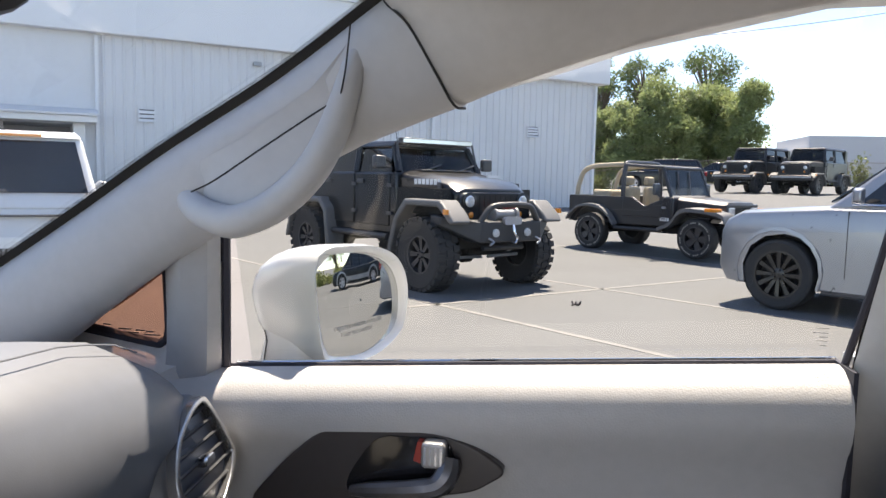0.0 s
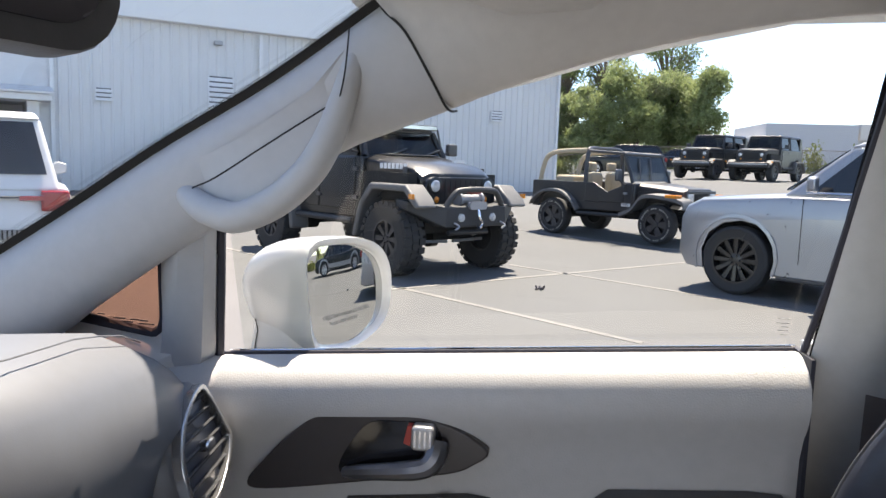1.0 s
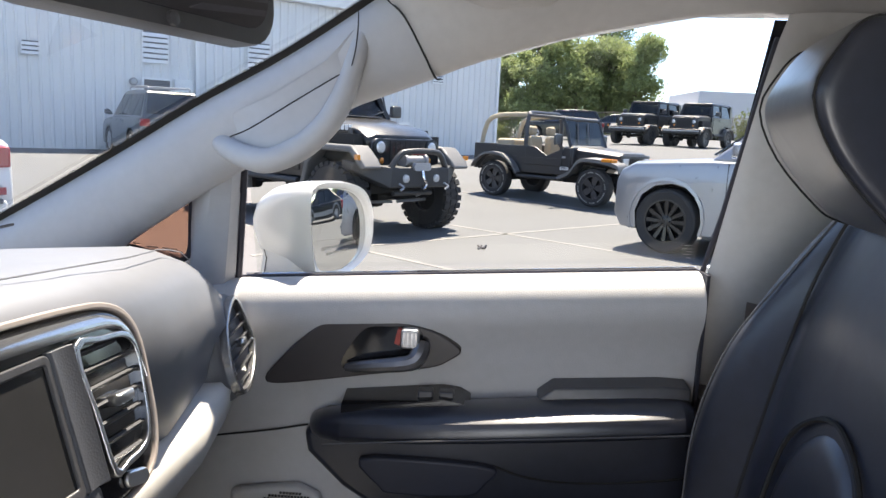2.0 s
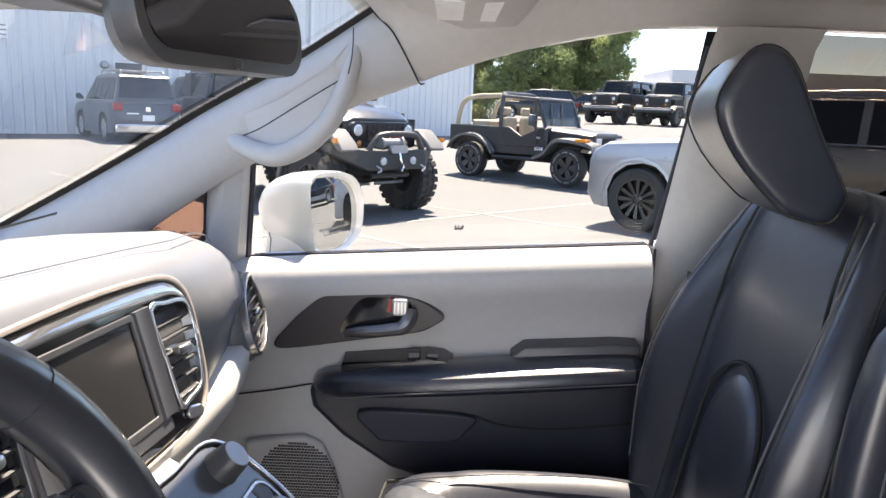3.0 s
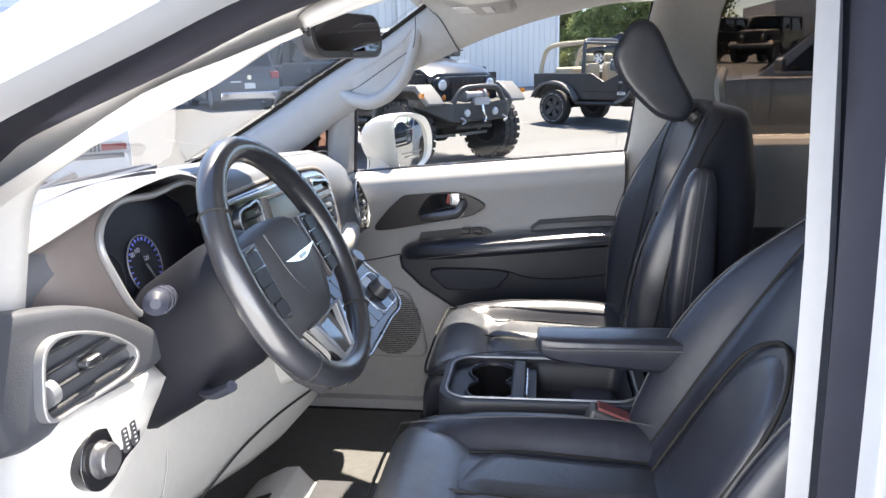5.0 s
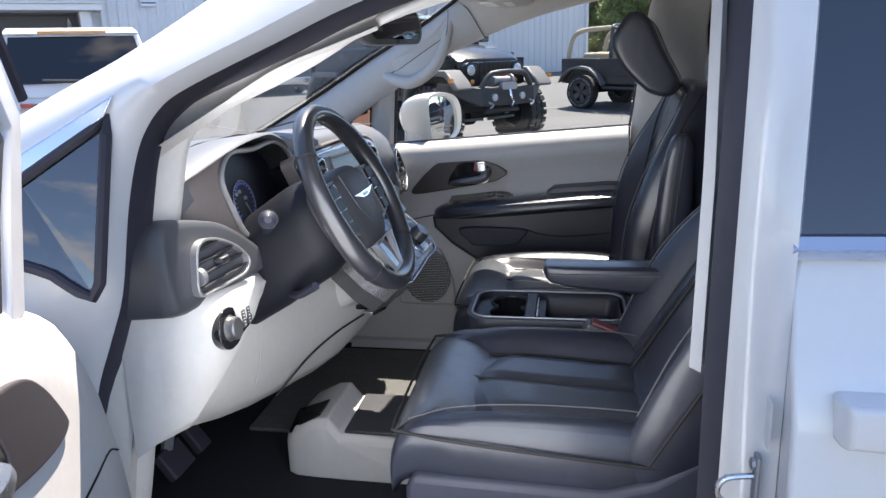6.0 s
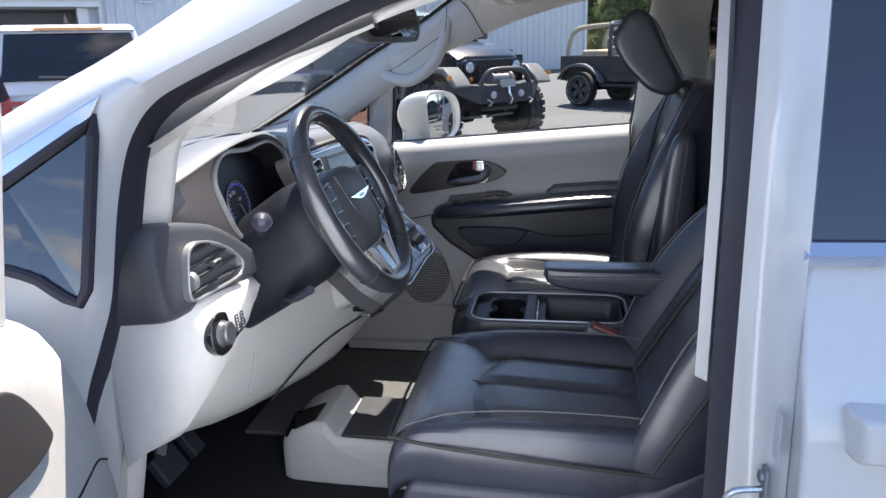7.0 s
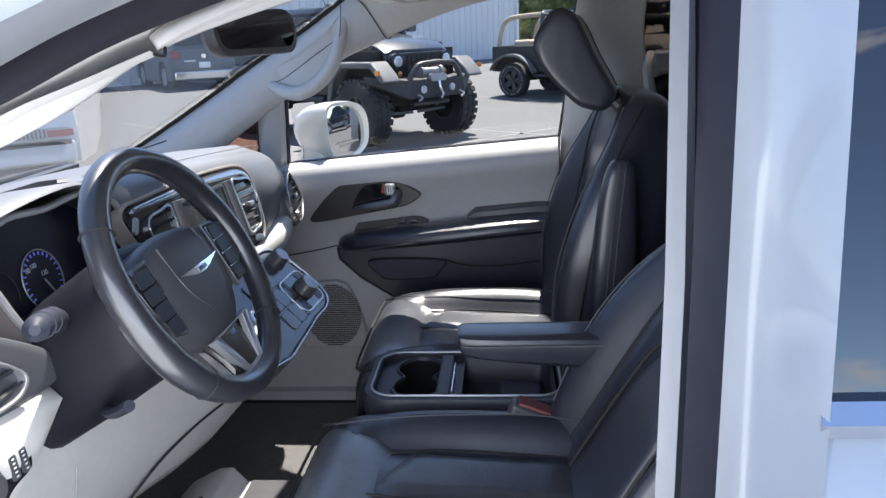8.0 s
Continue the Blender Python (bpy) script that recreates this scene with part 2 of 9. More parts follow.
def asphalt():
    m = mat("asphalt", (0.1, 0.1025, 0.105), 0.9, var=0.22, scale=0.35, fine=45.0, bump=0.5, bscale=90)
    n, l = m.node_tree.nodes, m.node_tree.links
    b = n["Principled BSDF"]
    old = b.inputs["Base Color"].links[0].from_socket
    tc = n.new("ShaderNodeTexCoord")
    v = n.new("ShaderNodeTexVoronoi")
    v.feature = "DISTANCE_TO_EDGE"
    v.inputs["Scale"].default_value = 0.16
    nz = n.new("ShaderNodeTexNoise")
    nz.inputs["Scale"].default_value = 1.2
    nz.inputs["Detail"].default_value = 6
    va = n.new("ShaderNodeVectorMath")
    va.operation = "ADD"
    l.new(tc.outputs["Object"], nz.inputs["Vector"])
    l.new(tc.outputs["Object"], va.inputs[0])
    l.new(nz.outputs["Color"], va.inputs[1])
    l.new(va.outputs[0], v.inputs["Vector"])
    r = n.new("ShaderNodeMapRange")
    r.inputs["From Max"].default_value = 0.0025
    r.inputs["To Min"].default_value, r.inputs["To Max"].default_value = 0.72, 1.0
    l.new(v.outputs["Distance"], r.inputs["Value"])
    s = n.new("ShaderNodeVectorMath")
    s.operation = "SCALE"
    l.new(old, s.inputs[0])
    l.new(r.outputs[0], s.inputs["Scale"])
    l.new(s.outputs[0], b.inputs["Base Color"])
    return m


M_ASPHALT = asphalt()
M_LINE = mat("road_paint", (0.155, 0.152, 0.144), 0.8, var=0.35, scale=3.0, fine=40.0, bump=0.3, bscale=100)
xs = sorted({*np.linspace(-30, 45, 61), *np.linspace(-900, -30, 12), *np.linspace(45, 900, 12)})
ys = sorted({*np.linspace(-20, 90, 89), *np.linspace(-900, -20, 12), *np.linspace(90, 1400, 12)})
bm = bmesh.new()
gv = [[bm.verts.new((x, y, ground_z(x, y))) for x in xs] for y in ys]
for a, b in zip(gv, gv[1:]):
    for i in range(len(xs) - 1):
        bm.faces.new((a[i], a[i + 1], b[i + 1], b[i]))
ground = tagged(part("ground", bm, M_ASPHALT), "sun-bleached grey asphalt of a parking lot", "ground", kind="structure")


def line(x0, y0, x1, y1, w=0.085):
    a, b = Vector((x0, y0)), Vector((x1, y1))
    d = (b - a).normalized()
    s = Vector((-d.y, d.x)) * w / 2
    n = max(2, int((b - a).length / 0.5))
    rings = []
    for k in range(n + 1):
        p = a.lerp(b, k / n)
        rings.append([(*q, ground_z(*q) + h) for q, h in ((p + s, -0.01), (p + s, 0.004), (p - s, 0.004), (p - s, -0.01))])
    tagged(part("parking_line", loft(rings), M_LINE, smooth=False), "worn white painted parking line on asphalt", "parking line", "parking lines", kind="structure")


for seg in ((-2.3, 7.15, 2.6, 11.97), (-7.5, 13.2, 0.95, 6.0), (-0.3, 10.51, 3.0, 7.8), (-4.0, 18.2, 2.85, 13.3), (-3.6, 5.87, -6.5, 3.0),
            (4.0, 9.9, 9.5, 5.4), (-9.5, 10.0, -2.9, 4.6), (-1.2, -6.5, 4.6, -6.7), (5.5, -3.2, 8.6, -8.0)):
    line(*seg)
bm = bmesh.new()
rnd = random.Random(3)
for k in range(7):
    a = rnd.uniform(0, 6.28)
    tube([(0.12 + 0.03 * math.cos(a), 8.42 + 0.03 * math.sin(a), 0.006), (0.12 + 0.06 * math.cos(a), 8.42 + 0.06 * math.sin(a), 0.05 * rnd.random() + 0.01)], 0.011, 5, bm)
tagged(part("leaf_litter", bm, M_BROWN), "small dry dark leaf lying on asphalt", "leaf")

# ---- metal building ----
M_SIDING = mat("white_siding", (0.64, 0.645, 0.66), 0.45, var=0.05, scale=0.8, fine=9.0)
M_FASCIA = mat("white_fascia", (0.72, 0.725, 0.74), 0.5, var=0.03, scale=0.5)
M_VENTDARK = mat("vent_shadow", (0.10, 0.10, 0.11), 0.7)
M_GALV = mat("grey_metal", (0.33, 0.34, 0.36), 0.45, 0.6)
M_YELLOW = mat("safety_yellow", (0.75, 0.62, 0.03), 0.5, var=0.12)
WALL = Matrix.Translation((0.9, 33.5, 0.0)) @ Matrix.Rotation(math.atan2(0.617, 0.787), 4, "Z")  # x along the wall, -y out of it
building = tagged(empty("metal_building", WALL), "white ribbed metal warehouse with a smooth fascia band", "building")
BAY0, BAY1, EAVE, TOP = -24.3, -20.55, 5.65, 7.6
part("wall", box(BAY1, 0, 0.02, 0.3, -0.4, EAVE), M_SIDING, building, "white ribbed steel wall", smooth=False)
part("wall", box(-52, BAY0, 0.02, 0.3, -0.4, EAVE), M_SIDING, building, smooth=False)
part("wall", box(BAY0, BAY1, 0.02, 0.3, 2.85, EAVE), M_SIDING, building, smooth=False)
part("side_wall", box(-0.3, 0, 0.3, 18, -0.4, EAVE), M_SIDING, building, smooth=False)
part("fascia", box(-52, 0.45, -0.35, 18, EAVE, TOP), M_FASCIA, building, "smooth white fascia band under the roof", smooth=False, bevel=0.03)
part("roof", box(-52.2, 0.6, -0.45, 18.2, TOP, TOP + 0.12), M_FASCIA, building, smooth=False)
bm = bmesh.new()
for i in range(3):
    x = 0.15 + i * 0.3
    prism([(x - 0.05, 0.0), (x - 0.025, -0.035), (x + 0.025, -0.035), (x + 0.05, 0.0)], "z", -0.2, EAVE, bm)
box(0.0, 0.895, 0.0, 0.018, -0.2, EAVE, bm)
panel = part("siding_panel", bm, M_SIDING, building, smooth=False)
first = True
for i in range(58):
    x = -0.9 - 0.9 * i
    if BAY0 - 0.9 < x < BAY1:
        continue
    p = panel if first else new("siding_panel", panel.data)
    first = False
    p.parent, p.location = building, (x, 0, 0)
part("skirting", box(BAY1, 0, -0.05, 0.0, -0.2, 0.16), M_GALV, building, smooth=False)
part("skirting", box(-52, BAY0, -0.05, 0.0, -0.2, 0.16), M_GALV, building, smooth=False)
for x in (-0.12, -8.05, -13.4, -19.85, -27.5):
    part("downspout", box(x - 0.06, x + 0.06, -0.15, -0.03, 0.2, EAVE - 0.05), M_FASCIA, building, bevel=0.015)


def louvre(x0, x1, z0, z1, n):
    f = part("wall_vent", loft([[(x0, -0.07, z0), (x1, -0.07, z0), (x1, -0.07, z1), (x0, -0.07, z1)], [(x0, -0.03, z0), (x1, -0.03, z0), (x1, -0.03, z1), (x0, -0.03, z1)]]), M_VENTDARK, building, "white louvred wall vent")
    h = (z1 - z0) / n
    for i in range(n):
        z = z0 + i * h
        part("slat", prism([(-0.075, z), (-0.12, z), (-0.075, z + h * 0.72)], "x", x0, x1), M_FASCIA, f, smooth=False)
    for xa in (x0 - 0.03, x1):
        part("vent_frame", box(xa, xa + 0.03, -0.125, -0.03, z0, z1), M_FASCIA, f, smooth=False)


louvre(-18.63, -18.18, 3.02, 3.42, 3)
louvre(-3.62, -3.08, 3.22, 3.66, 4)
louvre(-15.16, -14.36, 3.07, 4.08, 6)
louvre(-11.6, -10.8, 3.07, 4.08, 6)
w = part("wall_window", box(-15.14, -14.3, -0.06, -0.03, 1.75, 2.53), M_VENTDARK, building, "small dark window in a white frame")
for a in ((-15.2, -14.24, 2.53, 2.6), (-15.2, -14.24, 1.68, 1.75), (-15.2, -15.14, 1.75, 2.53), (-14.3, -14.24, 1.75, 2.53)):
    part("window_frame", box(a[0], a[1], -0.1, -0.03, a[2], a[3]), M_FASCIA, w, smooth=False)
d = part("steel_door", box(-14.15, -13.55, -0.09, -0.03, 0.2, 2.6), M_FASCIA, building, "plain white steel door", bevel=0.01)
part("electric_meter", lathe([(0.02, 0), (0.13, 0.0), (0.13, 0.1), (0.09, 0.16), (0.02, 0.17)], pose(-15.47, -0.03, 2.43, 90), 16), M_GALV, building)
part("wall_lamp", box(-15.0, -14.72, -0.22, -0.03, 5.1, 5.24), M_GALV, building, bevel=0.02)
# open bay with canopy
for a in ((BAY0 - 0.1, BAY0 + 0.15), (BAY1 - 0.0, BAY1 + 0.32)):
    part("bay_jamb", box(a[0], a[1], -0.55, 0.3, -0.2, 2.85), M_FASCIA, building, "white painted door jamb", bevel=0.01)
part("bay_canopy", box(BAY0 - 0.5, -19.9, -0.95, 0.3, 2.86, 3.06), M_FASCIA, building, "white sheet-metal canopy over the open bay", bevel=0.02)
part("canopy_roof", prism([(-1.05, 3.06), (0.0, 3.3), (0.0, 3.34), (-1.05, 3.12)], "x", BAY0 - 0.6, -19.85), M_SIDING, building)
bm = bmesh.new()
box(BAY0, BAY1, 2.2, 2.3, -0.1, 2.9, bm)
bb = part("bay_back", bm, mat("bay_panel", (0.24, 0.25, 0.27), 0.6), building, "grey corrugated back wall of the bay", smooth=False)
for i in range(12):
    x = BAY0 + 0.15 + i * 0.3
    part("rib", box(x, x + 0.06, 2.16, 2.2, -0.1, 2.9), bb.data.materials[0], bb, smooth=False)
for xa in (BAY0 - 0.1, BAY1):
    part("bay_side", box(xa, xa + 0.1, 0.3, 2.3, -0.1, 2.9), M_GALV, building, smooth=False)
part("bay_ceiling", box(BAY0, BAY1, 0.3, 2.3, 2.85, 2.95), M_GALV, building, smooth=False)


def bay_thing(x, y):
    return WALL @ Vector((x, y, 0))


def compressor():
    p = bay_thing(-21.75, 0.35)
    c = tagged(empty("air_compressor", Matrix.Translation((p.x, p.y, 0.1))), "grey upright air compressor tank in the open bay", "compressor")
    t = part("tank", lathe([(0.02, 0.28), (0.2, 0.3), (0.28, 0.4), (0.28, 1.15), (0.2, 1.27), (0.02, 1.3)], pose(0, 0, 0), 20), M_GALV, c)
    part("motor", lathe([(0.05, 0), (0.13, 0), (0.13, 0.38), (0.05, 0.4)], pose(-0.2, 0, 1.5, 0, 90), 14), M_BLACK, c)
    part("pump", box(0.02, 0.24, -0.12, 0.12, 1.3, 1.75), M_VENTDARK, c, bevel=0.02)
    part("belt_guard", box(-0.2, 0.2, -0.2, -0.14, 1.32, 1.72), M_BLACK, c, bevel=0.04)
    for a in range(3):
        part("leg", tube([(0.26 * math.cos(a * 2.09), 0.26 * math.sin(a * 2.09), 0.45), (0.32 * math.cos(a * 2.09), 0.32 * math.sin(a * 2.09), 0.0)], 0.025, 6), M_BLACK, c)
    part("skid", box(-0.42, 0.42, -0.06, 0.06, -0.0, 0.05), M_VENTDARK, c)
    part("hose", tube(curve([(0.05, -0.2, 1.2), (-0.35, -0.25, 0.9), (-0.6, -0.2, 1.3), (-0.75, -0.1, 1.6)]), 0.018, 6), M_BLACK, c)


compressor()
p = bay_thing(-22.75, 0.4)
c = tagged(empty("equipment_cabinet", Matrix.Translation((p.x, p.y, 0.1))), "grey metal equipment box standing in the bay", "cabinet")
part("body", box(-0.35, 0.35, -0.25, 0.25, 0.0, 0.85), M_GALV, c, bevel=0.02)
part("door", box(-0.3, 0.3, -0.28, -0.25, 0.08, 0.78), M_VENTDARK, c, bevel=0.01)
p = bay_thing(-20.2, -1.05)
c = tagged(empty("bollard", Matrix.Translation((p.x, p.y, ground_z(p.x, p.y)))), "yellow painted steel bollard beside the bay", "bollard")
part("post", lathe([(0.085, 0), (0.085, 1.05), (0.06, 1.1), (0.01, 1.12)], pose(0, 0, 0), 16), M_YELLOW, c)
part("collar", lathe([(0.12, 0), (0.12, 0.03), (0.086, 0.05)], pose(0, 0, 0), 16), M_GALV, c)


# ---- vehicles: x forward, y left, z up ----
M_BLKPAINT = mat("black_paint", (0.008, 0.009, 0.011), 0.3, spec=0.3, coat=0.35, var=0.1, rvar=0.06)
M_DUSTBLK = mat("faded_black_paint", (0.018, 0.018, 0.021), 0.42, coat=0.15, var=0.2, rvar=0.1)
M_NAVY = mat("dark_grey_paint", (0.045, 0.052, 0.065), 0.3, coat=0.5, var=0.06)
M_SILVER = mat("silver_paint", (0.31, 0.315, 0.335), 0.3, 0.55, coat=0.6, var=0.04)
M_FLARE = mat("flare_plastic", (0.12, 0.12, 0.122), 0.55, bump=0.2, bscale=300)
M_STEEL = mat("bumper_steel", (0.03, 0.031, 0.034), 0.5, bump=0.2, bscale=250)
M_TAN = mat("tan_canvas", (0.42, 0.35, 0.25), 0.8, bump=0.3, bscale=250)
M_ALLOY = mat("alloy_rim", (0.06, 0.06, 0.065), 0.4, 0.5)
M_GLOSSRIM = mat("gloss_black_rim", (0.012, 0.012, 0.013), 0.3, 0.0, coat=0.2)
M_SILVERRIM = mat("silver_rim", (0.5, 0.5, 0.52), 0.35, 0.8)
M_LENS = mat("lamp_lens", (0.7, 0.72, 0.74), 0.12, 0.5, var=0.03)
M_TAIL = mat("tail_lens", (0.3, 0.015, 0.02), 0.15, coat=0.5, var=0.05)
M_AMBER = mat("amber_lens", (0.75, 0.25, 0.03), 0.2, coat=0.4)
M_UNDER = mat("underbody", (0.012, 0.012, 0.012), 0.8)


M_SIDEWALL = mat("worn_white_rubber", (0.38, 0.37, 0.35), 0.8, var=0.3)


def wheel(car, x, y, r, w, rim_mat, spokes=10, lugs=0, rim_r=0.62, letters=False):
    s = 1 if y > 0 else -1
    m = Matrix.Translation((x, y, r)) @ Matrix.Rotation(radians(-90 * s), 4, "X")  # z points out of the car
    rr = r * rim_r
    hub = part("wheel", lathe([(0.03, -w * 0.2), (rr * 0.96, -w * 0.2), (rr * 0.96, -w * 0.1), (0.03, -w * 0.1)], m, 28), M_UNDER, car)
    bm = lathe([(rr, -w * 0.42), (r * 0.9, -w * 0.5), (r * 0.97, -w * 0.44), (r, -w * 0.32), (r, w * 0.32), (r * 0.97, w * 0.44), (r * 0.9, w * 0.5), (rr, w * 0.42)], m, 40, wrap=True)
    for k in range(lugs):
        for side in (-1, 0, 1):
            a = 2 * math.pi * (k + 0.5 * (side == 0)) / lugs
            q = m @ Matrix.Rotation(a, 4, "Z") @ Matrix.Translation((r, 0, side * w * 0.36))
            box(-0.03, 0.016, -r * 2.1 / lugs, r * 2.1 / lugs, -w * 0.15, w * 0.15, bm, q)
    part("tyre", bm, M_TYRE, hub, "black rubber off-road tyre" if lugs else "black rubber tyre", smooth=not lugs)
    bm = lathe([(rr, -w * 0.4), (rr * 1.02, w * 0.43), (rr * 0.93, w * 0.43), (rr * 0.9, w * 0.3), (rr * 0.9, -w * 0.4)], m, 36, wrap=True)
    for k in range(spokes):
        q = m @ Matrix.Rotation(2 * math.pi * k / spokes, 4, "Z")
        t = rr * 0.9 * math.pi / spokes * (0.42 if spokes > 6 else 0.55)
        loft([[q @ Vector(v) for v in ((rr * 0.2, -t * 0.6, w * 0.12), (rr * 0.2, t * 0.6, w * 0.12), (rr * 0.2, t * 0.6, w * 0.3), (rr * 0.2, -t * 0.6, w * 0.3))],
              [q @ Vector(v) for v in ((rr * 0.93, -t, w * 0.18), (rr * 0.93, t, w * 0.18), (rr * 0.93, t, w * 0.36), (rr * 0.93, -t, w * 0.36))]], bm)
    lathe([(0.01, w * 0.1), (rr * 0.28, w * 0.1), (rr * 0.28, w * 0.3), (rr * 0.15, w * 0.34), (0.01, w * 0.34)], m, 16, bm)
    for k in range(5):
        q = m @ Matrix.Rotation(2 * math.pi * (k + 0.5) / 5, 4, "Z") @ Matrix.Translation((rr * 0.2, 0, w * 0.31))
        lathe([(0.012, 0), (0.012, 0.03), (0.004, 0.032)], q, 6, bm)
    part("rim", bm, rim_mat, hub)
    if letters:
        bm = bmesh.new()
        for k in range(44):
            if k % 11 in (3, 10):
                continue
            q = m @ Matrix.Rotation(2 * math.pi * k / 44, 4, "Z") @ Matrix.Translation((r * 0.8, 0, w * 0.475))
            box(-0.012, 0.012, -0.010, 0.010, -0.004, 0.002, bm, q)
        part("sidewall_band", bm, M_SIDEWALL, hub, "white raised sidewall marks", smooth=False)
    return hub


def arch(cx, r, z0, n=10):
    a0 = math.asin(max(-1, min(1, (z0 - r * 0.98) / (r))))
    return [(cx + r * math.cos(a), r * 0.95 + r * math.sin(a)) for a in np.linspace(a0, math.pi - a0, n)]


def arch_flare(car, cx, r, y0, y1, rise, material, front):
    """A broad trapezoid wheel flare, as on boxy off-roaders."""
    o = r + 0.15
    top = r + o * 0.86 + rise
    lo = r + (0.3 if front else 0.0)
    outer = [(cx + o * 1.05, r + 0.26 + rise if front else r * 0.85), (cx + o * 0.92, r + o * 0.6 + rise), (cx + o * 0.6, top), (cx - o * 0.6, top), (cx - o * 0.98, r + o * 0.45 + rise), (cx - o * 1.25, r * 0.95)]
    inner = [(cx - o * 1.1, r * 0.95), (cx - o * 0.86, r + o * 0.42 + rise), (cx - o * 0.52, top - o * 0.14), (cx + o * 0.54, top - o * 0.14), (cx + o * 0.8, r + o * 0.5 + rise), (cx + o * 0.92, r + 0.24 + rise if front else r * 0.85)]
    return part("fender_flare", prism(outer + inner, "y", y0, y1), material, car, "grey plastic fender flare", bevel=0.03)


def off_roader(name, label, m, wb, r, tw, paint, lift=0.0, lugs=0, doors=2, winch=False, flare=M_FLARE):
    car = tagged(empty(name, m), label, "car")
    f, b = wb / 2, -wb / 2
    zb, zt, zr = r + 0.2, r + 0.93 + lift, r + 1.46 - lift * 0.7
    zg = zt - lift  # top of the grille: the hood slopes down to it
    yo = 0.77
    cowl, tail = f - 0.78, b - 0.55
    tub = [(cowl, zb), (cowl, zt), (tail, zt), (tail, zb + 0.05)] + arch(b, r + 0.08, zb, 9)[::-1]
    part("body", prism(tub, "y", -yo, yo), paint, car, "black painted steel body tub", bevel=0.025)
    hood = [[(cowl - 0.02, -0.70, zb + 0.35), (cowl - 0.02, -0.72, zt - 0.03), (cowl - 0.02, -0.55, zt + 0.03), (cowl - 0.02, 0.55, zt + 0.03), (cowl - 0.02, 0.72, zt - 0.03), (cowl - 0.02, 0.70, zb + 0.35)],
            [(f + 0.1, -0.62, zb + 0.3), (f + 0.1, -0.64, zg - 0.03 - lift * 0.2), (f + 0.1, -0.5, zg + 0.02 - lift * 0.2), (f + 0.1, 0.5, zg + 0.02 - lift * 0.2), (f + 0.1, 0.64, zg - 0.03 - lift * 0.2), (f + 0.1, 0.62, zb + 0.3)],
            [(f + 0.28, -0.58, zb + 0.3), (f + 0.28, -0.60, zg - 0.10 - lift * 0.6), (f + 0.3, -0.46, zg - 0.04 - lift * 0.7), (f + 0.3, 0.46, zg - 0.04 - lift * 0.7), (f + 0.28, 0.60, zg - 0.10 - lift * 0.6), (f + 0.28, 0.58, zb + 0.3)]]
    part("hood", loft(hood), paint, car, bevel=0.03)
    part("grille", prism(rring(0, (zb + 0.2 + zg) / 2 - 0.1 - lift * 0.3, 1.22, zg - zb - 0.16 - lift * 0.6, 0.14), "x", f + 0.28, f + 0.36), paint, car, bevel=0.015)
    for k in range(7):
        y = (k - 3) * 0.088
        part("grille_slot", prism(rring(y, zg - 0.32, 0.05, 0.3, 0.02), "x", f + 0.355, f + 0.366), M_UNDER, car)
    for s in (-1, 1):
        hl = part("headlight", lathe([(0.01, 0.03), (0.06, 0.026), (0.088, 0.0), (0.1, 0.0), (0.105, -0.02)], Matrix.Translation((f + 0.365, s * 0.455, zg - 0.25)) @ Matrix.Rotation(radians(90), 4, "Y"), 20), M_LENS, car, "round clear headlamp")
        part("bezel", lathe([(0.1, -0.02), (0.115, -0.01), (0.115, 0.008), (0.1, 0.012)], Matrix.Translation((f + 0.365, s * 0.455, zg - 0.25)) @ Matrix.Rotation(radians(90), 4, "Y"), 20), paint, hl)
        part("turn_signal", lathe([(0.01, 0.02), (0.04, 0.0), (0.045, -0.02)], Matrix.Translation((f + 0.36, s * 0.42, zg - 0.42)) @ Matrix.Rotation(radians(90), 4, "Y"), 12), M_AMBER, car)
        for cx, fr in ((f, True), (b, False)):
            arch_flare(car, cx, r, s * 0.64, s * 0.945, lift * (1.7 if fr else 1.2), flare, fr)
        part("fender", box(cowl, f + 0.2, s * 0.6, s * 0.76, zb + 0.3, zt - 0.2), M_UNDER, car)
        part("side_marker", box(f + 0.5, f + 0.57, s * 0.95, s * 0.985, r + 0.36 + lift * 1.7, r + 0.42 + lift * 1.7), M_AMBER, car)
        part("rocker_step", tube([(cowl - 0.1, s * 0.83, zb - 0.04), (b + 0.62, s * 0.83, zb - 0.04)], 0.045, 8), M_STEEL, car)
        part("windshield_frame", tube([(cowl - 0.04, s * 0.71, zt), (cowl - 0.24, s * 0.64, zr)], 0.045, 8), paint, car)
        part("pillar", tube([(cowl - 1.05, s * 0.74, zt), (cowl - 1.08, s * 0.66, zr)], 0.05, 8), paint, car)
        if doors == 4:
            part("pillar", tube([(cowl - 1.95, s * 0.74, zt), (cowl - 1.98, s * 0.66, zr)], 0.05, 8), paint, car)
        part("rear_pillar", prism([(tail, zt), (tail + 0.22, zt), (tail + 0.26, zr), (tail + 0.06, zr)], "y", s * 0.66, s * 0.74), paint, car)
        mir = part("mirror", box(cowl - 0.2, cowl - 0.1, s * 0.86, s * 1.04, zt + 0.04, zt + 0.22), M_BLACK, car, bevel=0.03)
        part("mirror_arm", tube([(cowl - 0.15, s * 0.74, zt + 0.05), (cowl - 0.15, s * 0.9, zt + 0.09)], 0.02, 6), M_BLACK, mir)
        xs = [cowl - 0.12, cowl - 1.02] + ([cowl - 1.92] if doors == 4 else [])
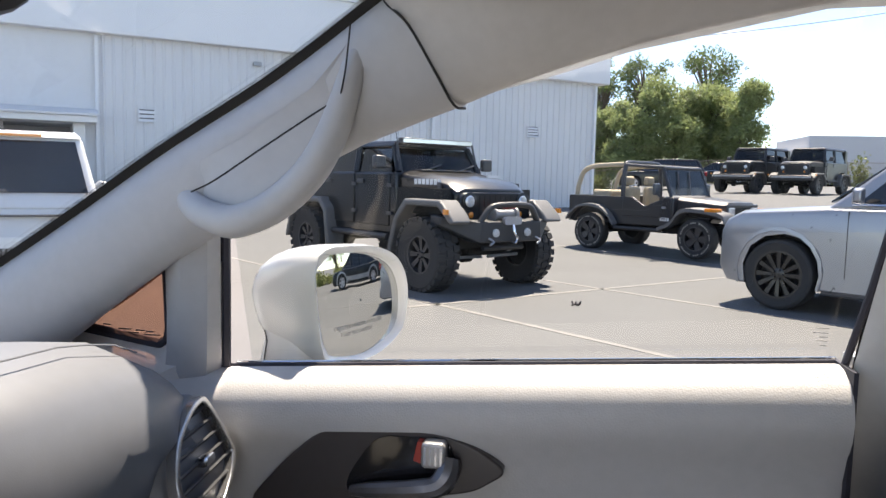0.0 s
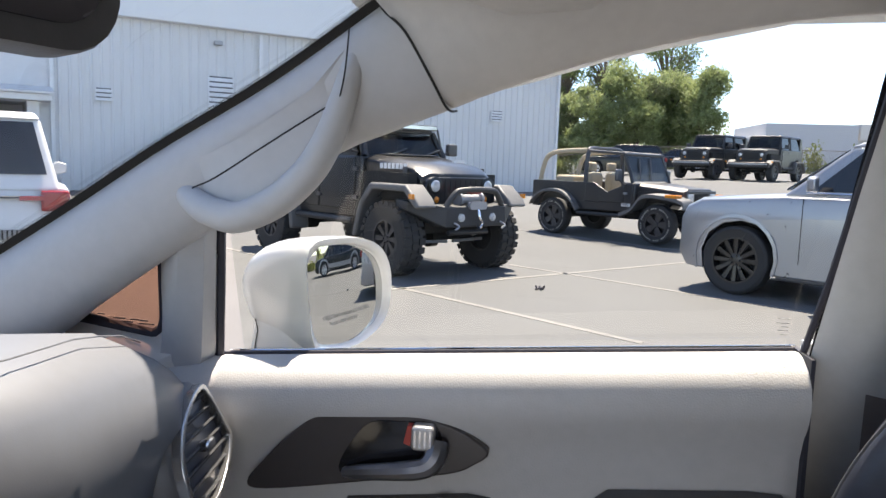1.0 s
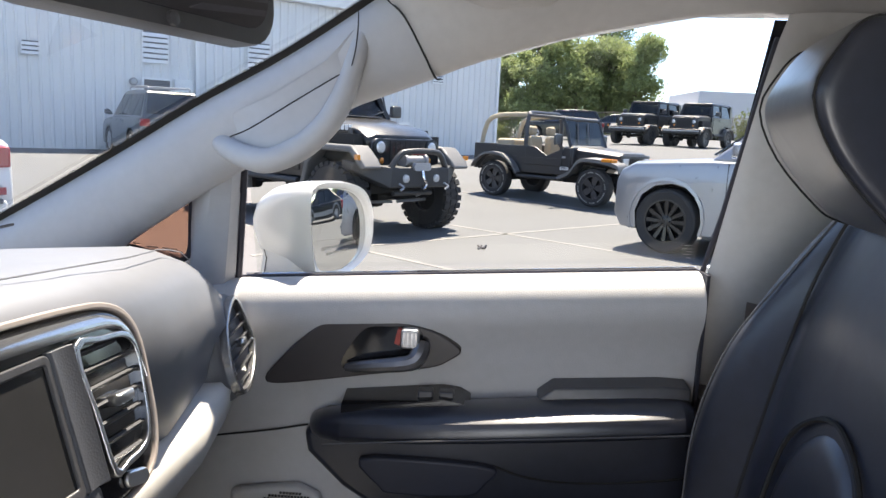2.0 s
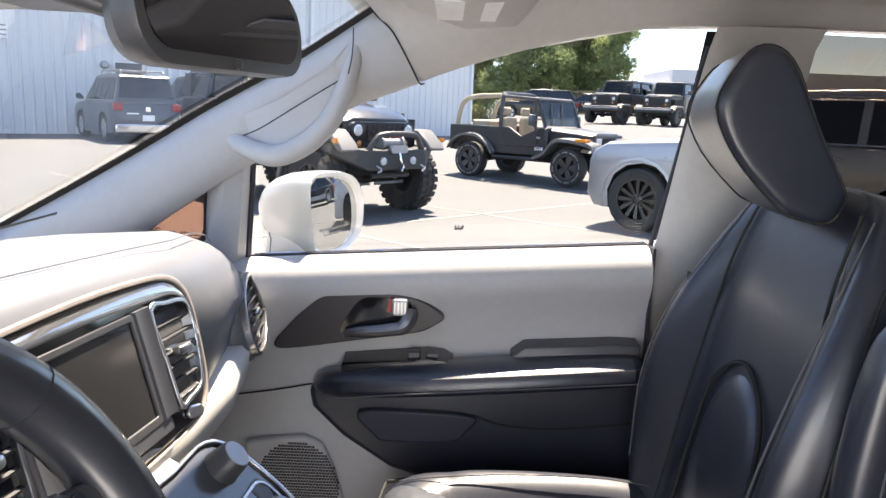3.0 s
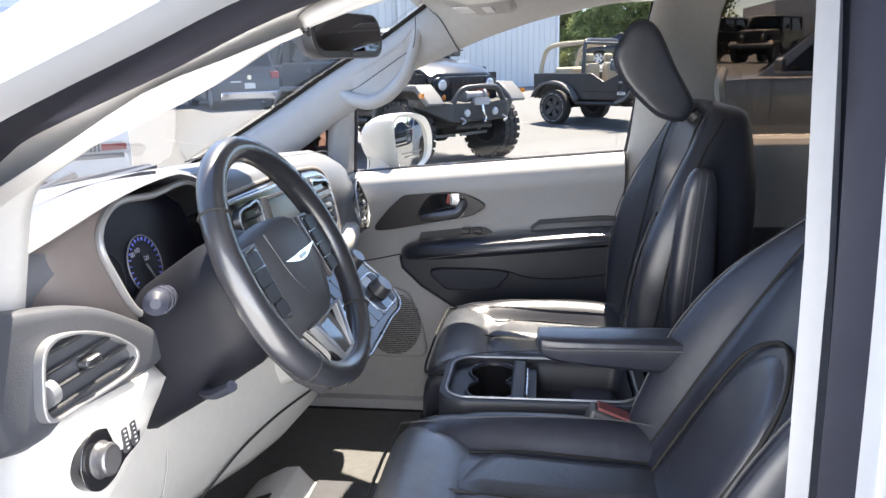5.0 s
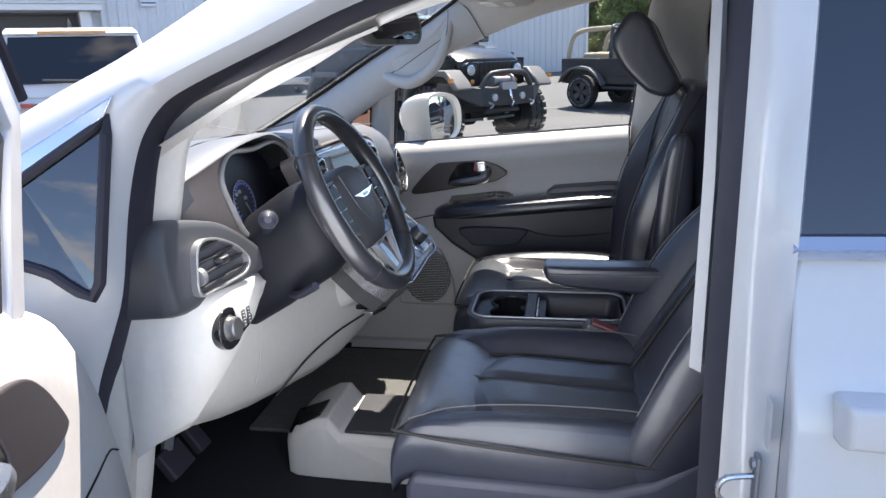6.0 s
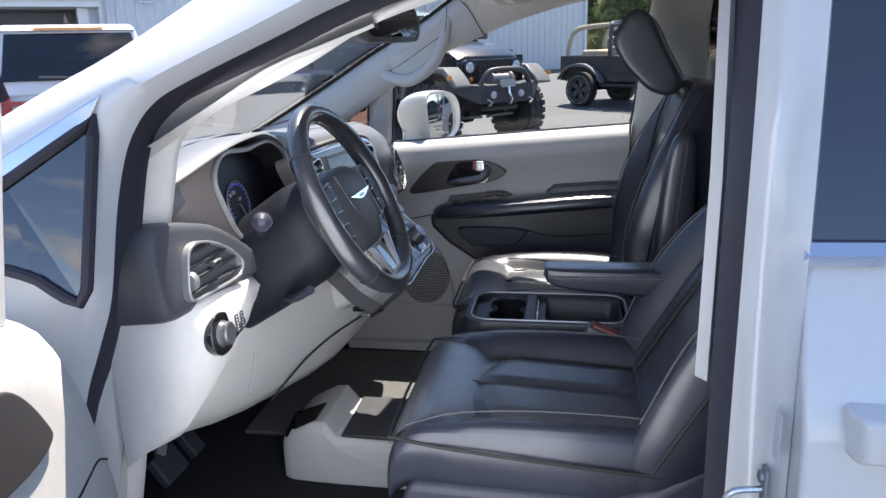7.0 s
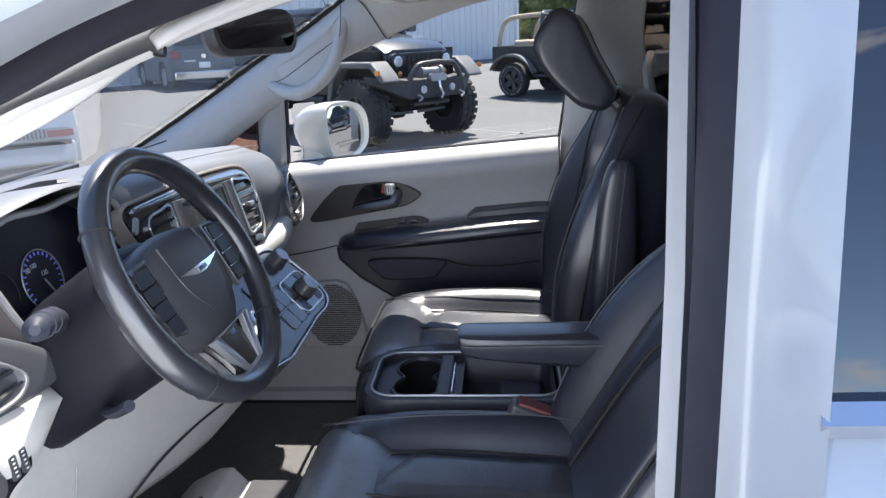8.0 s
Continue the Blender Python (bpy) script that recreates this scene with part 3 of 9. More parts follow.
        for a0, a1 in zip(xs, xs[1:]):
            dr = part("door", prism([(a0 - 0.03, zb + 0.1), (a0 - 0.03, zt - 0.02), (a1 + 0.03, zt - 0.02), (a1 + (0.03 if a1 > b + 0.6 else 0.25), zb + 0.1)], "y", s * (yo - 0.01), s * (yo + 0.018)), paint, car, bevel=0.02)
            part("door_handle", box(a1 + 0.1, a1 + 0.26, s * (yo + 0.018), s * (yo + 0.05), zt - 0.16, zt - 0.1), M_BLACK, dr, bevel=0.01)
            for hz in (zb + 0.25, zt - 0.2):
                part("hinge", box(a0 - 0.06, a0 + 0.06, s * (yo + 0.012), s * (yo + 0.04), hz, hz + 0.05), M_BLACK, dr)
        ends = xs + [tail + 0.12]
        for a0, a1 in zip(ends, ends[1:]):
            part("side_window", loft([[(a0 - 0.06, s * 0.735, zt), (a1 + 0.06, s * 0.735, zt), (a1 + 0.06, s * 0.66, zr - 0.04), (a0 - 0.14, s * 0.66, zr - 0.04)],
                                      [(a0 - 0.06, s * 0.725, zt), (a1 + 0.06, s * 0.725, zt), (a1 + 0.06, s * 0.65, zr - 0.04), (a0 - 0.14, s * 0.65, zr - 0.04)]]), M_CARTINT, car, smooth=False)
    part("windshield", loft([[(cowl - 0.04, -0.68, zt), (cowl - 0.04, 0.68, zt), (cowl - 0.23, 0.61, zr - 0.03), (cowl - 0.23, -0.61, zr - 0.03)],
                             [(cowl - 0.052, -0.68, zt), (cowl - 0.052, 0.68, zt), (cowl - 0.242, 0.61, zr - 0.03), (cowl - 0.242, -0.61, zr - 0.03)]]), M_CARGLASS, car, smooth=False)
    for s in (-0.3, 0.3):
        part("wiper", tube([(cowl + 0.0, s, zt + 0.03), (cowl - 0.07, s + 0.34, zt + 0.12)], 0.012, 5), M_BLACK, car)
    part("hardtop", loft([[(cowl - 0.2, y * 0.68, zr - 0.02), (cowl - 0.24, y * 0.62, zr + 0.07), (tail + 0.06, y * 0.62, zr + 0.09), (tail + 0.02, y * 0.68, zr - 0.02)] for y in (-1, -0.8, 0.8, 1)], closed=True), paint, car, bevel=0.03)
    part("rear_window", box(tail + 0.04, tail + 0.06, -0.6, 0.6, zt + 0.03, zr - 0.04), M_CARTINT, car)
    for s in (-0.35, 0.35):
        st = part("seat", box(cowl - 1.15, cowl - 0.98, s - 0.24, s + 0.24, zb + 0.3, zt + 0.28), M_UNDER, car, bevel=0.06)
        part("headrest", box(cowl - 1.15, cowl - 1.05, s - 0.13, s + 0.13, zt + 0.3, zt + 0.46), M_UNDER, st, bevel=0.04)
    part("dashboard", box(cowl - 0.3, cowl - 0.06, -0.68, 0.68, zt - 0.2, zt + 0.02), M_UNDER, car, bevel=0.04)
    part("underbody", box(tail + 0.2, f + 0.3, -0.55, 0.55, zb - 0.12, zb + 0.3), M_UNDER, car)
    for cx in (f, b):
        part("axle", tube([(cx, -yo, r), (cx, yo, r)], 0.05, 8), M_UNDER, car)
        part("differential", lathe([(0.02, -0.1), (0.13, -0.06), (0.13, 0.06), (0.02, 0.1)], pose(cx, -0.2, r, 90), 12), M_UNDER, car)
        for s in (-1, 1):
            part("shock_absorber", tube([(cx + 0.1, s * 0.5, r), (cx - 0.02, s * 0.45, zb + 0.2)], 0.03, 8), M_GALV, car)
            wheel(car, cx, s * tw / 2, r, 0.3 if lugs else 0.25, M_ALLOY, 8 if lugs else 5, lugs, 0.52 if lugs else 0.6)
    # front bumper
    if winch:
        c0, c1 = f + 0.38, f + 0.66
        bump = part("front_bumper", loft([[(c0, -0.93, zb + 0.19), (c0 + 0.02, -0.93, zb + 0.3), (c0 - 0.2, -0.93, zb + 0.32), (c0 - 0.2, -0.93, zb + 0.19)],
                                          [(c1, -0.52, zb - 0.02), (c1, -0.5, zb + 0.24), (c0, -0.5, zb + 0.26), (c0, -0.5, zb - 0.02)],
                                          [(c1, 0.52, zb - 0.02), (c1, 0.5, zb + 0.24), (c0, 0.5, zb + 0.26), (c0, 0.5, zb - 0.02)],
                                          [(c0, 0.93, zb + 0.19), (c0 + 0.02, 0.93, zb + 0.3), (c0 - 0.2, 0.93, zb + 0.32), (c0 - 0.2, 0.93, zb + 0.19)]]), M_STEEL, car, "black steel winch bumper with a hoop", bevel=0.02, smooth=False)
        part("hoop", tube(curve([(c1 - 0.05, -0.5, zb + 0.22), (c1 - 0.02, -0.36, zb + 0.4), (c1 - 0.01, -0.24, zb + 0.44), (c1, 0.0, zb + 0.45), (c1 - 0.01, 0.24, zb + 0.44), (c1 - 0.02, 0.36, zb + 0.4), (c1 - 0.05, 0.5, zb + 0.22)], 5), 0.038, 10), M_STEEL, bump)
        part("winch_drum", lathe([(0.09, -0.2), (0.09, -0.16), (0.06, -0.15), (0.06, 0.15), (0.09, 0.16), (0.09, 0.2)], pose(c1 - 0.16, 0, zb + 0.32, 90), 16), M_GALV, bump)
        part("fairlead", prism(rring(0, zb + 0.25, 0.3, 0.1, 0.045), "x", c1 - 0.02, c1 + 0.03), M_SILVERRIM, bump)
        part("winch_hook", tube(curve([(c1 + 0.03, 0.0, zb + 0.2), (c1 + 0.06, 0.0, zb + 0.1), (c1 + 0.06, 0.045, zb + 0.03), (c1 + 0.06, 0.0, zb - 0.03), (c1 + 0.06, -0.05, zb + 0.02)], 4), 0.016, 6), M_CHROME, bump)
        part("red_strap", box(c1 - 0.1, c1 - 0.02, -0.1, 0.08, zb + 0.4, zb + 0.46), M_RED, bump, bevel=0.01)
        for s in (-1, 1):
            part("driving_lamp", lathe([(0.01, 0.02), (0.05, 0.014), (0.055, -0.01)], Matrix.Translation((c1 + 0.005, s * 0.27, zb + 0.1)) @ Matrix.Rotation(radians(90), 4, "Y"), 14), M_LENS, bump)
            part("d_ring", tube(curve([(c1 + 0.02, s * 0.4, zb + 0.04), (c1 + 0.08, s * 0.4 + 0.03, zb), (c1 + 0.08, s * 0.4 - 0.03, zb - 0.04)], 3), 0.014, 6), M_GALV, bump)
        lb = part("light_bar", box(cowl - 0.2, cowl - 0.1, -0.62, 0.62, zr + 0.03, zr + 0.11), M_BLACK, car, "long clear LED light bar above the windshield", bevel=0.015)
        part("lamp_strip", box(cowl - 0.1, cowl - 0.092, -0.6, 0.6, zr + 0.045, zr + 0.095), M_LENS, lb)
        part("antenna", tube([(cowl + 0.1, -0.74, zt), (cowl - 0.05, -0.76, zt + 0.55)], 0.006, 5), M_BLACK, car)
        for s in (-1, 1):
            lt = part("hood_latch", box(f + 0.0, f + 0.06, s * 0.655, s * 0.69, zg - 0.14, zg - 0.02), M_BLACK, car, bevel=0.01)
            part("latch_catch", box(f - 0.01, f + 0.07, s * 0.66, s * 0.7, zg - 0.17, zg - 0.14), M_GALV, lt, bevel=0.005)
            part("bar_bracket", tube([(cowl - 0.06, s * 0.7, zt + 0.02), (cowl - 0.15, s * 0.66, zr + 0.06)], 0.016, 6), M_BLACK, lb)
            part("tie_rod", tube([(f + 0.16, s * 0.05, r - 0.05), (f + 0.14, s * 0.6, r - 0.04)], 0.022, 6), M_GALV, car)
        part("skid_bar", tube([(f + 0.5, -0.34, zb - 0.1), (f + 0.5, 0.34, zb - 0.1)], 0.035, 8), M_STEEL, bump)
        part("cowl_vent", box(cowl + 0.0, cowl + 0.12, -0.45, 0.45, zt + 0.025, zt + 0.04), M_BLACK, car, bevel=0.006)
    else:
        bump = part("front_bumper", box(f + 0.42, f + 0.62, -0.85, 0.85, zb - 0.05, zb + 0.17), M_STEEL, car, bevel=0.04)
        part("plate_strip", box(f + 0.62, f + 0.635, -0.8, 0.8, zb + 0.07, zb + 0.12), M_SILVERRIM, bump)
    part("rear_bumper", box(tail - 0.15, tail + 0.02, -0.8, 0.8, zb - 0.05, zb + 0.15), M_STEEL, car, bevel=0.03)
    sp = Matrix.Translation((tail - 0.02, 0.05, zb + 0.5)) @ Matrix.Rotation(radians(-90), 4, "Y")
    part("spare_tyre", lathe([(r * 0.5, 0.02), (r * 0.95, 0.0), (r, 0.06), (r, 0.2), (r * 0.95, 0.26), (r * 0.5, 0.24)], sp, 28), M_TYRE, car)
    return car, (f, zb, zt, cowl)


def turned(v):
    return Vector(v).normalized()


HJ = turned((0.78, -0.63))          # heading of the stalls facing the lot
HL = turned((0.745, -0.667))        # the lifted one stands a little askew
HS = Vector((HJ.y, -HJ.x)) * -1     # to the left of that heading
# lifted black off-roader
mid = Vector((-1.74, 9.0)) - HL * 1.475 + Vector((-HL.y, HL.x)) * 0.83
m1 = on_ground(mid.x, mid.y, HL)
j1, (f, zb, zt, cowl) = off_roader("lifted_off_roader", "black lifted four-door off-roader with mud tyres and winch bumper", m1, 2.95, 0.46, 1.66, M_BLKPAINT, 0.1, 26, 4, True)
for s in (-1,):
    bm = bmesh.new()
    for i in range(7):
        box(-0.25 + i * 0.073, -0.194 + i * 0.073, -0.035, 0.035, 0.0, 0.002, bm, Matrix.Translation((f - 0.22, s * 0.672, zt - 0.12)) @ Euler((radians(90), 0, radians(6.5))).to_matrix().to_4x4())
    part("hood_marking", bm, M_TEXT, j1, "row of plain white bars", smooth=False)
part("hood_badge", box(f + 0.27, f + 0.3, -0.1, 0.1, zt - 0.055, zt - 0.02), M_TEXT, j1, "small white badge bar")
# two more hardtop off-roaders far behind
hb = turned((-0.62, -0.78))
for x, y in ((9.9, 33.6), (7.75, 34.2)):
    off_roader("hardtop_off_roader", "black hardtop off-roader parked by the fence", on_ground(x, y, hb), 2.6, 0.4, 1.56, M_DUSTBLK, 0.0, 0, 2, False, M_FLARE)


def open_off_roader(m):
    car = tagged(empty("open_off_roader", m), "black open-top vintage off-roader with tan roll bar and seats", "car")
    f, b, r = 1.185, -1.185, 0.365
    zb, zt, yo = 0.55, 1.08, 0.76
    door0, door1 = 0.42, -0.42
    tub = [(0.62, zb), (0.62, zt), (door0, zt), (door0 - 0.08, zb + 0.24), (door1 + 0.05, zb + 0.24), (door1 - 0.05, zt), (-1.78, zt), (-1.78, zb + 0.06)] + arch(b, r + 0.09, zb, 9)[::-1]
    for s in (-1, 1):
        part("body_side", prism(tub, "y", s * (yo - 0.05), s * yo), M_DUSTBLK, car, "faded black painted tub side", bevel=0.012)
        part("half_door", prism([(door0 + 0.02, zt - 0.02), (door0 + 0.02, zb + 0.16), (door1 - 0.02, zb + 0.16), (door1 - 0.02, zt - 0.0), (door1 + 0.2, zt + 0.0), (door0 - 0.35, zt - 0.17)], "y", s * (yo - 0.03), s * (yo + 0.02)), M_DUSTBLK, car, bevel=0.012)
        part("seat_back", box(-0.62, -0.45, s * 0.35 - 0.22, s * 0.35 + 0.22, zb + 0.1, zt + 0.2), M_TAN, car, "tan cloth bucket seat", bevel=0.07)
        part("headrest", box(-0.66, -0.54, s * 0.35 - 0.13, s * 0.35 + 0.13, zt + 0.22, zt + 0.4), M_TAN, car, bevel=0.05)
        part("seat_cushion", box(-0.5, 0.0, s * 0.35 - 0.23, s * 0.35 + 0.23, zb + 0.05, zb + 0.25), M_TAN, car, bevel=0.06)
        part("windshield_post", tube([(0.58, s * 0.68, zt), (0.36, s * 0.66, zt + 0.56)], 0.035, 8), M_DUSTBLK, car)
        part("roll_bar", tube(curve([(-0.52, s * 0.66, zb + 0.2), (-0.52, s * 0.65, zt + 0.3), (-0.52, s * 0.6, zt + 0.6), (-0.56, s * 0.45, zt + 0.67), (-0.56, 0, zt + 0.67)], 5), 0.045, 10), M_BLACK, car, "padded black roll hoop")
        part("rear_brace", tube(curve([(-0.55, s * 0.6, zt + 0.63), (-1.2, s * 0.62, zt + 0.6), (-1.5, s * 0.63, zt + 0.5), (-1.62, s * 0.64, zt + 0.25), (-1.68, s * 0.65, zt - 0.1)], 5), 0.05, 10), M_TAN, car, "tan padded rear roll bar tube")
        part("top_rail", tube([(-0.52, s * 0.6, zt + 0.62), (0.37, s * 0.62, zt + 0.57)], 0.032, 8), M_BLACK, car)
        part("mirror", box(0.36, 0.42, s * 0.8, s * 1.0, zt + 0.05, zt + 0.27), M_NAVY, car, bevel=0.03)
        part("mirror_arm", tube([(0.45, s * 0.74, zt - 0.05), (0.4, s * 0.9, zt + 0.08)], 0.018, 6), M_BLACK, car)
        fl = curve([(b + 0.62, 0, zb + 0.02), (b + 0.47, 0, r + 0.4), (b + 0.2, 0, r + 0.55), (b - 0.2, 0, r + 0.55), (b - 0.45, 0, r + 0.4), (b - 0.55, 0, zb + 0.08)], 4)
        part("fender_flare", loft([[(p.x, s * 0.74, p.z), (p.x, s * 0.92, p.z - 0.02), (p.x, s * 0.92, p.z - 0.07), (p.x, s * 0.74, p.z - 0.04)] for p in fl]), M_FLARE, car, bevel=0.008)
        fl = curve([(f - 0.75, 0, zb - 0.02), (f - 0.5, 0, r + 0.28), (f - 0.28, 0, r + 0.52), (f + 0.1, 0, r + 0.54), (f + 0.5, 0, r + 0.47), (f + 0.58, 0, r + 0.36)], 4)
        part("front_fender", loft([[(p.x, s * 0.55, p.z + 0.02), (p.x, s * 0.92, p.z), (p.x, s * 0.92, p.z - 0.07), (p.x, s * 0.55, p.z - 0.04)] for p in fl]), M_DUSTBLK if s > 0 else M_FLARE, car, bevel=0.01)
        part("turn_signal", box(f + 0.2, f + 0.42, s * 0.7, s * 0.925, r + 0.5, r + 0.56), M_AMBER, car, "amber turn signal", bevel=0.01)
        part("side_step", tube([(0.5, s * 0.8, zb - 0.08), (-0.6, s * 0.8, zb - 0.08)], 0.035, 8), M_STEEL, car)
        part("headlight", box(f + 0.43, f + 0.46, s * 0.42 - 0.1, s * 0.42 + 0.1, zt - 0.3, zt - 0.14), M_LENS, car, "square headlamp", bevel=0.01)
        for z in (zt - 0.2, zt - 0.4):
            part("hinge", box(door0 + 0.02, door0 + 0.1, s * yo, s * (yo + 0.03), z, z + 0.04), M_GALV, car)
        for cx in (f, b):
            wheel(car, cx, s * 0.74, r, 0.24, M_ALLOY, 5, 0, 0.6, True)
    part("tub_floor", box(-1.75, 0.6, -0.72, 0.72, zb, zb + 0.05), M_UNDER, car)
    part("tailgate", box(-1.8, -1.74, -0.72, 0.72, zb, zt), M_DUSTBLK, car)
    part("cowl", box(0.45, 0.66, -0.74, 0.74, zb, zt + 0.02), M_DUSTBLK, car, bevel=0.03)
    part("rear_bench", box(-1.4, -0.95, -0.5, 0.5, zb + 0.3, zt + 0.12), M_TAN, car, "tan cover over the rear bench", bevel=0.06)
    part("hood", loft([[(0.6, -0.62, zb + 0.25), (0.6, -0.62, zt - 0.03), (0.6, -0.5, zt + 0.03), (0.6, 0.5, zt + 0.03), (0.6, 0.62, zt - 0.03), (0.6, 0.62, zb + 0.25)],
                       [(f + 0.42, -0.52, zb + 0.15), (f + 0.42, -0.52, zt - 0.12), (f + 0.4, -0.44, zt - 0.05), (f + 0.4, 0.44, zt - 0.05), (f + 0.42, 0.52, zt - 0.12), (f + 0.42, 0.52, zb + 0.15)]]), M_DUSTBLK, car, bevel=0.02)
    part("grille", box(f + 0.38, f + 0.44, -0.58, 0.58, zb + 0.08, zt - 0.08), M_DUSTBLK, car, bevel=0.02)
    for k in range(7):
        part("grille_slot", box(f + 0.438, f + 0.447, (k - 3) * 0.075 - 0.02, (k - 3) * 0.075 + 0.02, zb + 0.15, zt - 0.14), M_UNDER, car)
    part("front_bumper", box(f + 0.5, f + 0.6, -0.75, 0.75, zb - 0.08, zb + 0.04), M_GALV, car, bevel=0.02)
    part("windshield", loft([[(0.575, -0.66, zt + 0.05), (0.575, 0.66, zt + 0.05), (0.385, 0.63, zt + 0.53), (0.385, -0.63, zt + 0.53)], [(0.565, -0.66, zt + 0.05), (0.565, 0.66, zt + 0.05), (0.375, 0.63, zt + 0.53), (0.375, -0.63, zt + 0.53)]]), M_CARGLASS, car, smooth=False)
    part("windshield_header", tube([(0.36, -0.67, zt + 0.56), (0.36, 0.67, zt + 0.56)], 0.035, 8), M_DUSTBLK, car)
    for y in (-0.25, 0.15):
        part("wiper", tube([(0.42, y, zt + 0.5), (0.59, y - 0.2, zt + 0.08)], 0.012, 5), M_BLACK, car)
    part("underbody", box(-1.6, f + 0.4, -0.45, 0.45, zb - 0.15, zb + 0.05), M_UNDER, car)
    for cx in (f, b):
        part("axle", tube([(cx, -0.7, r), (cx, 0.7, r)], 0.045, 8), M_UNDER, car)
    bm = bmesh.new()
    for i in range(4):
        box(0.4 + i * 0.05, 0.438 + i * 0.05, -yo - 0.006, -yo - 0.002, zb + 0.1, zb + (0.16 if i else 0.175), bm)
    part("side_marking", bm, M_TEXT, car, "plain white bars", smooth=False)
    return car


mid = Vector((2.29, 13.85)) - HJ * 1.185 + HS * 0.75
open_off_roader(on_ground(mid.x, mid.y, HJ))


def wagon(name, label, m, L, W, H, wb, r, paint, rim=M_SILVERRIM, spokes=5, belt=0.62, front=0.9, nose=0.55, glass_mat=M_CARTINT, rack=False, rear=True, roof0=0.30, roof1=0.42, category="car"):
    """A closed car: body shell with wheel arches, roof, panes, lamps. front: front overhang; roof0, roof1: how far the screens lean."""
    car = tagged(empty(name, m), label, category)
    xf, xr = wb / 2 + front, wb / 2 + front - L
    zb, zs = r * 0.72, H * belt
    hood0 = xf - nose * 2.0
    zh = zs - 0.02
    prof = [(xf - 0.1, zb), (xf, zb + 0.16), (xf - 0.01, zs - 0.34), (xf - 0.07, zs - 0.2), (xf - 0.25, zs - 0.1), (hood0, zh), (xr + 0.5, zs + 0.03), (xr + 0.1, zs), (xr + 0.02, zs - 0.3), (xr, zb + 0.2), (xr + 0.08, zb)]
    prof += arch(-wb / 2, r + 0.07, zb, 9)[::-1] + arch(wb / 2, r + 0.07, zb, 9)[::-1]
    mx = (xf + xr) / 2

    def ring(y, k, dz):
        return [(mx + (x - mx) * k, y, z - dz * smoothstep(zb + 0.3, zs, z)) for x, z in prof]
    part("body", loft([ring(-W / 2, 0.965, 0.1), ring(-W / 2 + 0.02, 0.985, 0.03), ring(-W / 2 + 0.14, 0.997, 0.0), ring(-W / 4, 1, -0.015), ring(W / 4, 1, -0.015), ring(W / 2 - 0.14, 0.997, 0.0), ring(W / 2 - 0.02, 0.985, 0.03), ring(W / 2, 0.965, 0.1)]), paint, car, bevel=0.02, angle=30)
    # cabin
    wlo, whi = W / 2 - 0.1, W / 2 - 0.24
    b0, b1 = hood0 + 0.05, xr + 0.06
    t0, t1 = b0 - (H - zs) / math.tan(radians(36)) * (1 + roof0 - 0.3), b1 + roof1
    zr = H - 0.07

    def side(x, z, s, out=0.0):
        k = (z - zs) / (zr - zs)
        return (x, s * (wlo + (whi - wlo) * k + out), z)
    part("cabin", loft([[side(b0, zs - 0.05, -1), side(b0, zs - 0.05, 1), side(b1, zs - 0.05, 1), side(b1, zs - 0.05, -1)], [side(t0, zr, -1), side(t0, zr, 1), side(t1, zr, 1), side(t1, zr, -1)]]), paint, car, bevel=0.04, smooth=False)
    part("roof", loft([[(t0 + 0.05, y * (whi + 0.0), zr - 0.01), (t0 - 0.1, y * (whi - 0.05), H - 0.015 * abs(y)), ((t0 + t1) / 2, y * (whi - 0.05), H + 0.02), (t1 + 0.05, y * (whi - 0.05), H - 0.01), (t1 - 0.05, y * whi, zr - 0.01)] for y in (-1, -0.6, 0.6, 1)]), paint, car, bevel=0.02)

    def pane(nm, q, lift, n):
        a = [Vector(p) + Vector(n) * lift for p in q]
        return part(nm, loft([[p - Vector(n) * 0.02 for p in a], a]), glass_mat, car, smooth=False, bevel=0.004)
    up = 0.5
    k0, k1 = 0.06, 0.93
    za, zc = zs + 0.03, zr - 0.04

    def lean(x0, x1, z):
        return x0 + (x1 - x0) * (z - zs) / (zr - zs)
    n0 = Vector((zr - zs, 0, b0 - t0)).normalized()
    n1 = Vector((-(zr - zs), 0, t1 - b1)).normalized()
    pane("windshield", [side(lean(b0, t0, za), za, -0.95), side(lean(b0, t0, za), za, 0.95), side(lean(b0, t0, zc), zc, 0.93), side(lean(b0, t0, zc), zc, -0.93)], 0.012, n0)
    rw = pane("rear_window", [side(lean(b1, t1, za + 0.08), za + 0.08, -0.9), side(lean(b1, t1, za + 0.08), za + 0.08, 0.9), side(lean(b1, t1, zc), zc, 0.9), side(lean(b1, t1, zc), zc, -0.9)], 0.012, n1)
    cuts = [b0 - 0.28, b0 - 1.15, b0 - 2.0, b1 + 0.22]
    for s in (-1, 1):
        for i, (c0, c1) in enumerate(zip(cuts, cuts[1:])):
            if c0 - c1 < 0.25:
                continue
            top0 = min(c0 - 0.05, t0 - 0.12) if i == 0 else c0 - 0.05
            bot0 = c0 - 0.05
            top1 = max(c1 + 0.04, t1 + 0.12) if i == 2 else c1 + 0.04
            pane("side_window", [side(bot0, za, s), side(c1 + 0.04, za, s), side(top1, zc, s), side(top0, zc, s)], 0.008, (0, s, 0.3))
        part("window_trim", tube([side(cuts[0], zs + 0.01, s, 0.015), side(cuts[-1], zs + 0.02, s, 0.015)], 0.012, 6), M_CHROME, car)
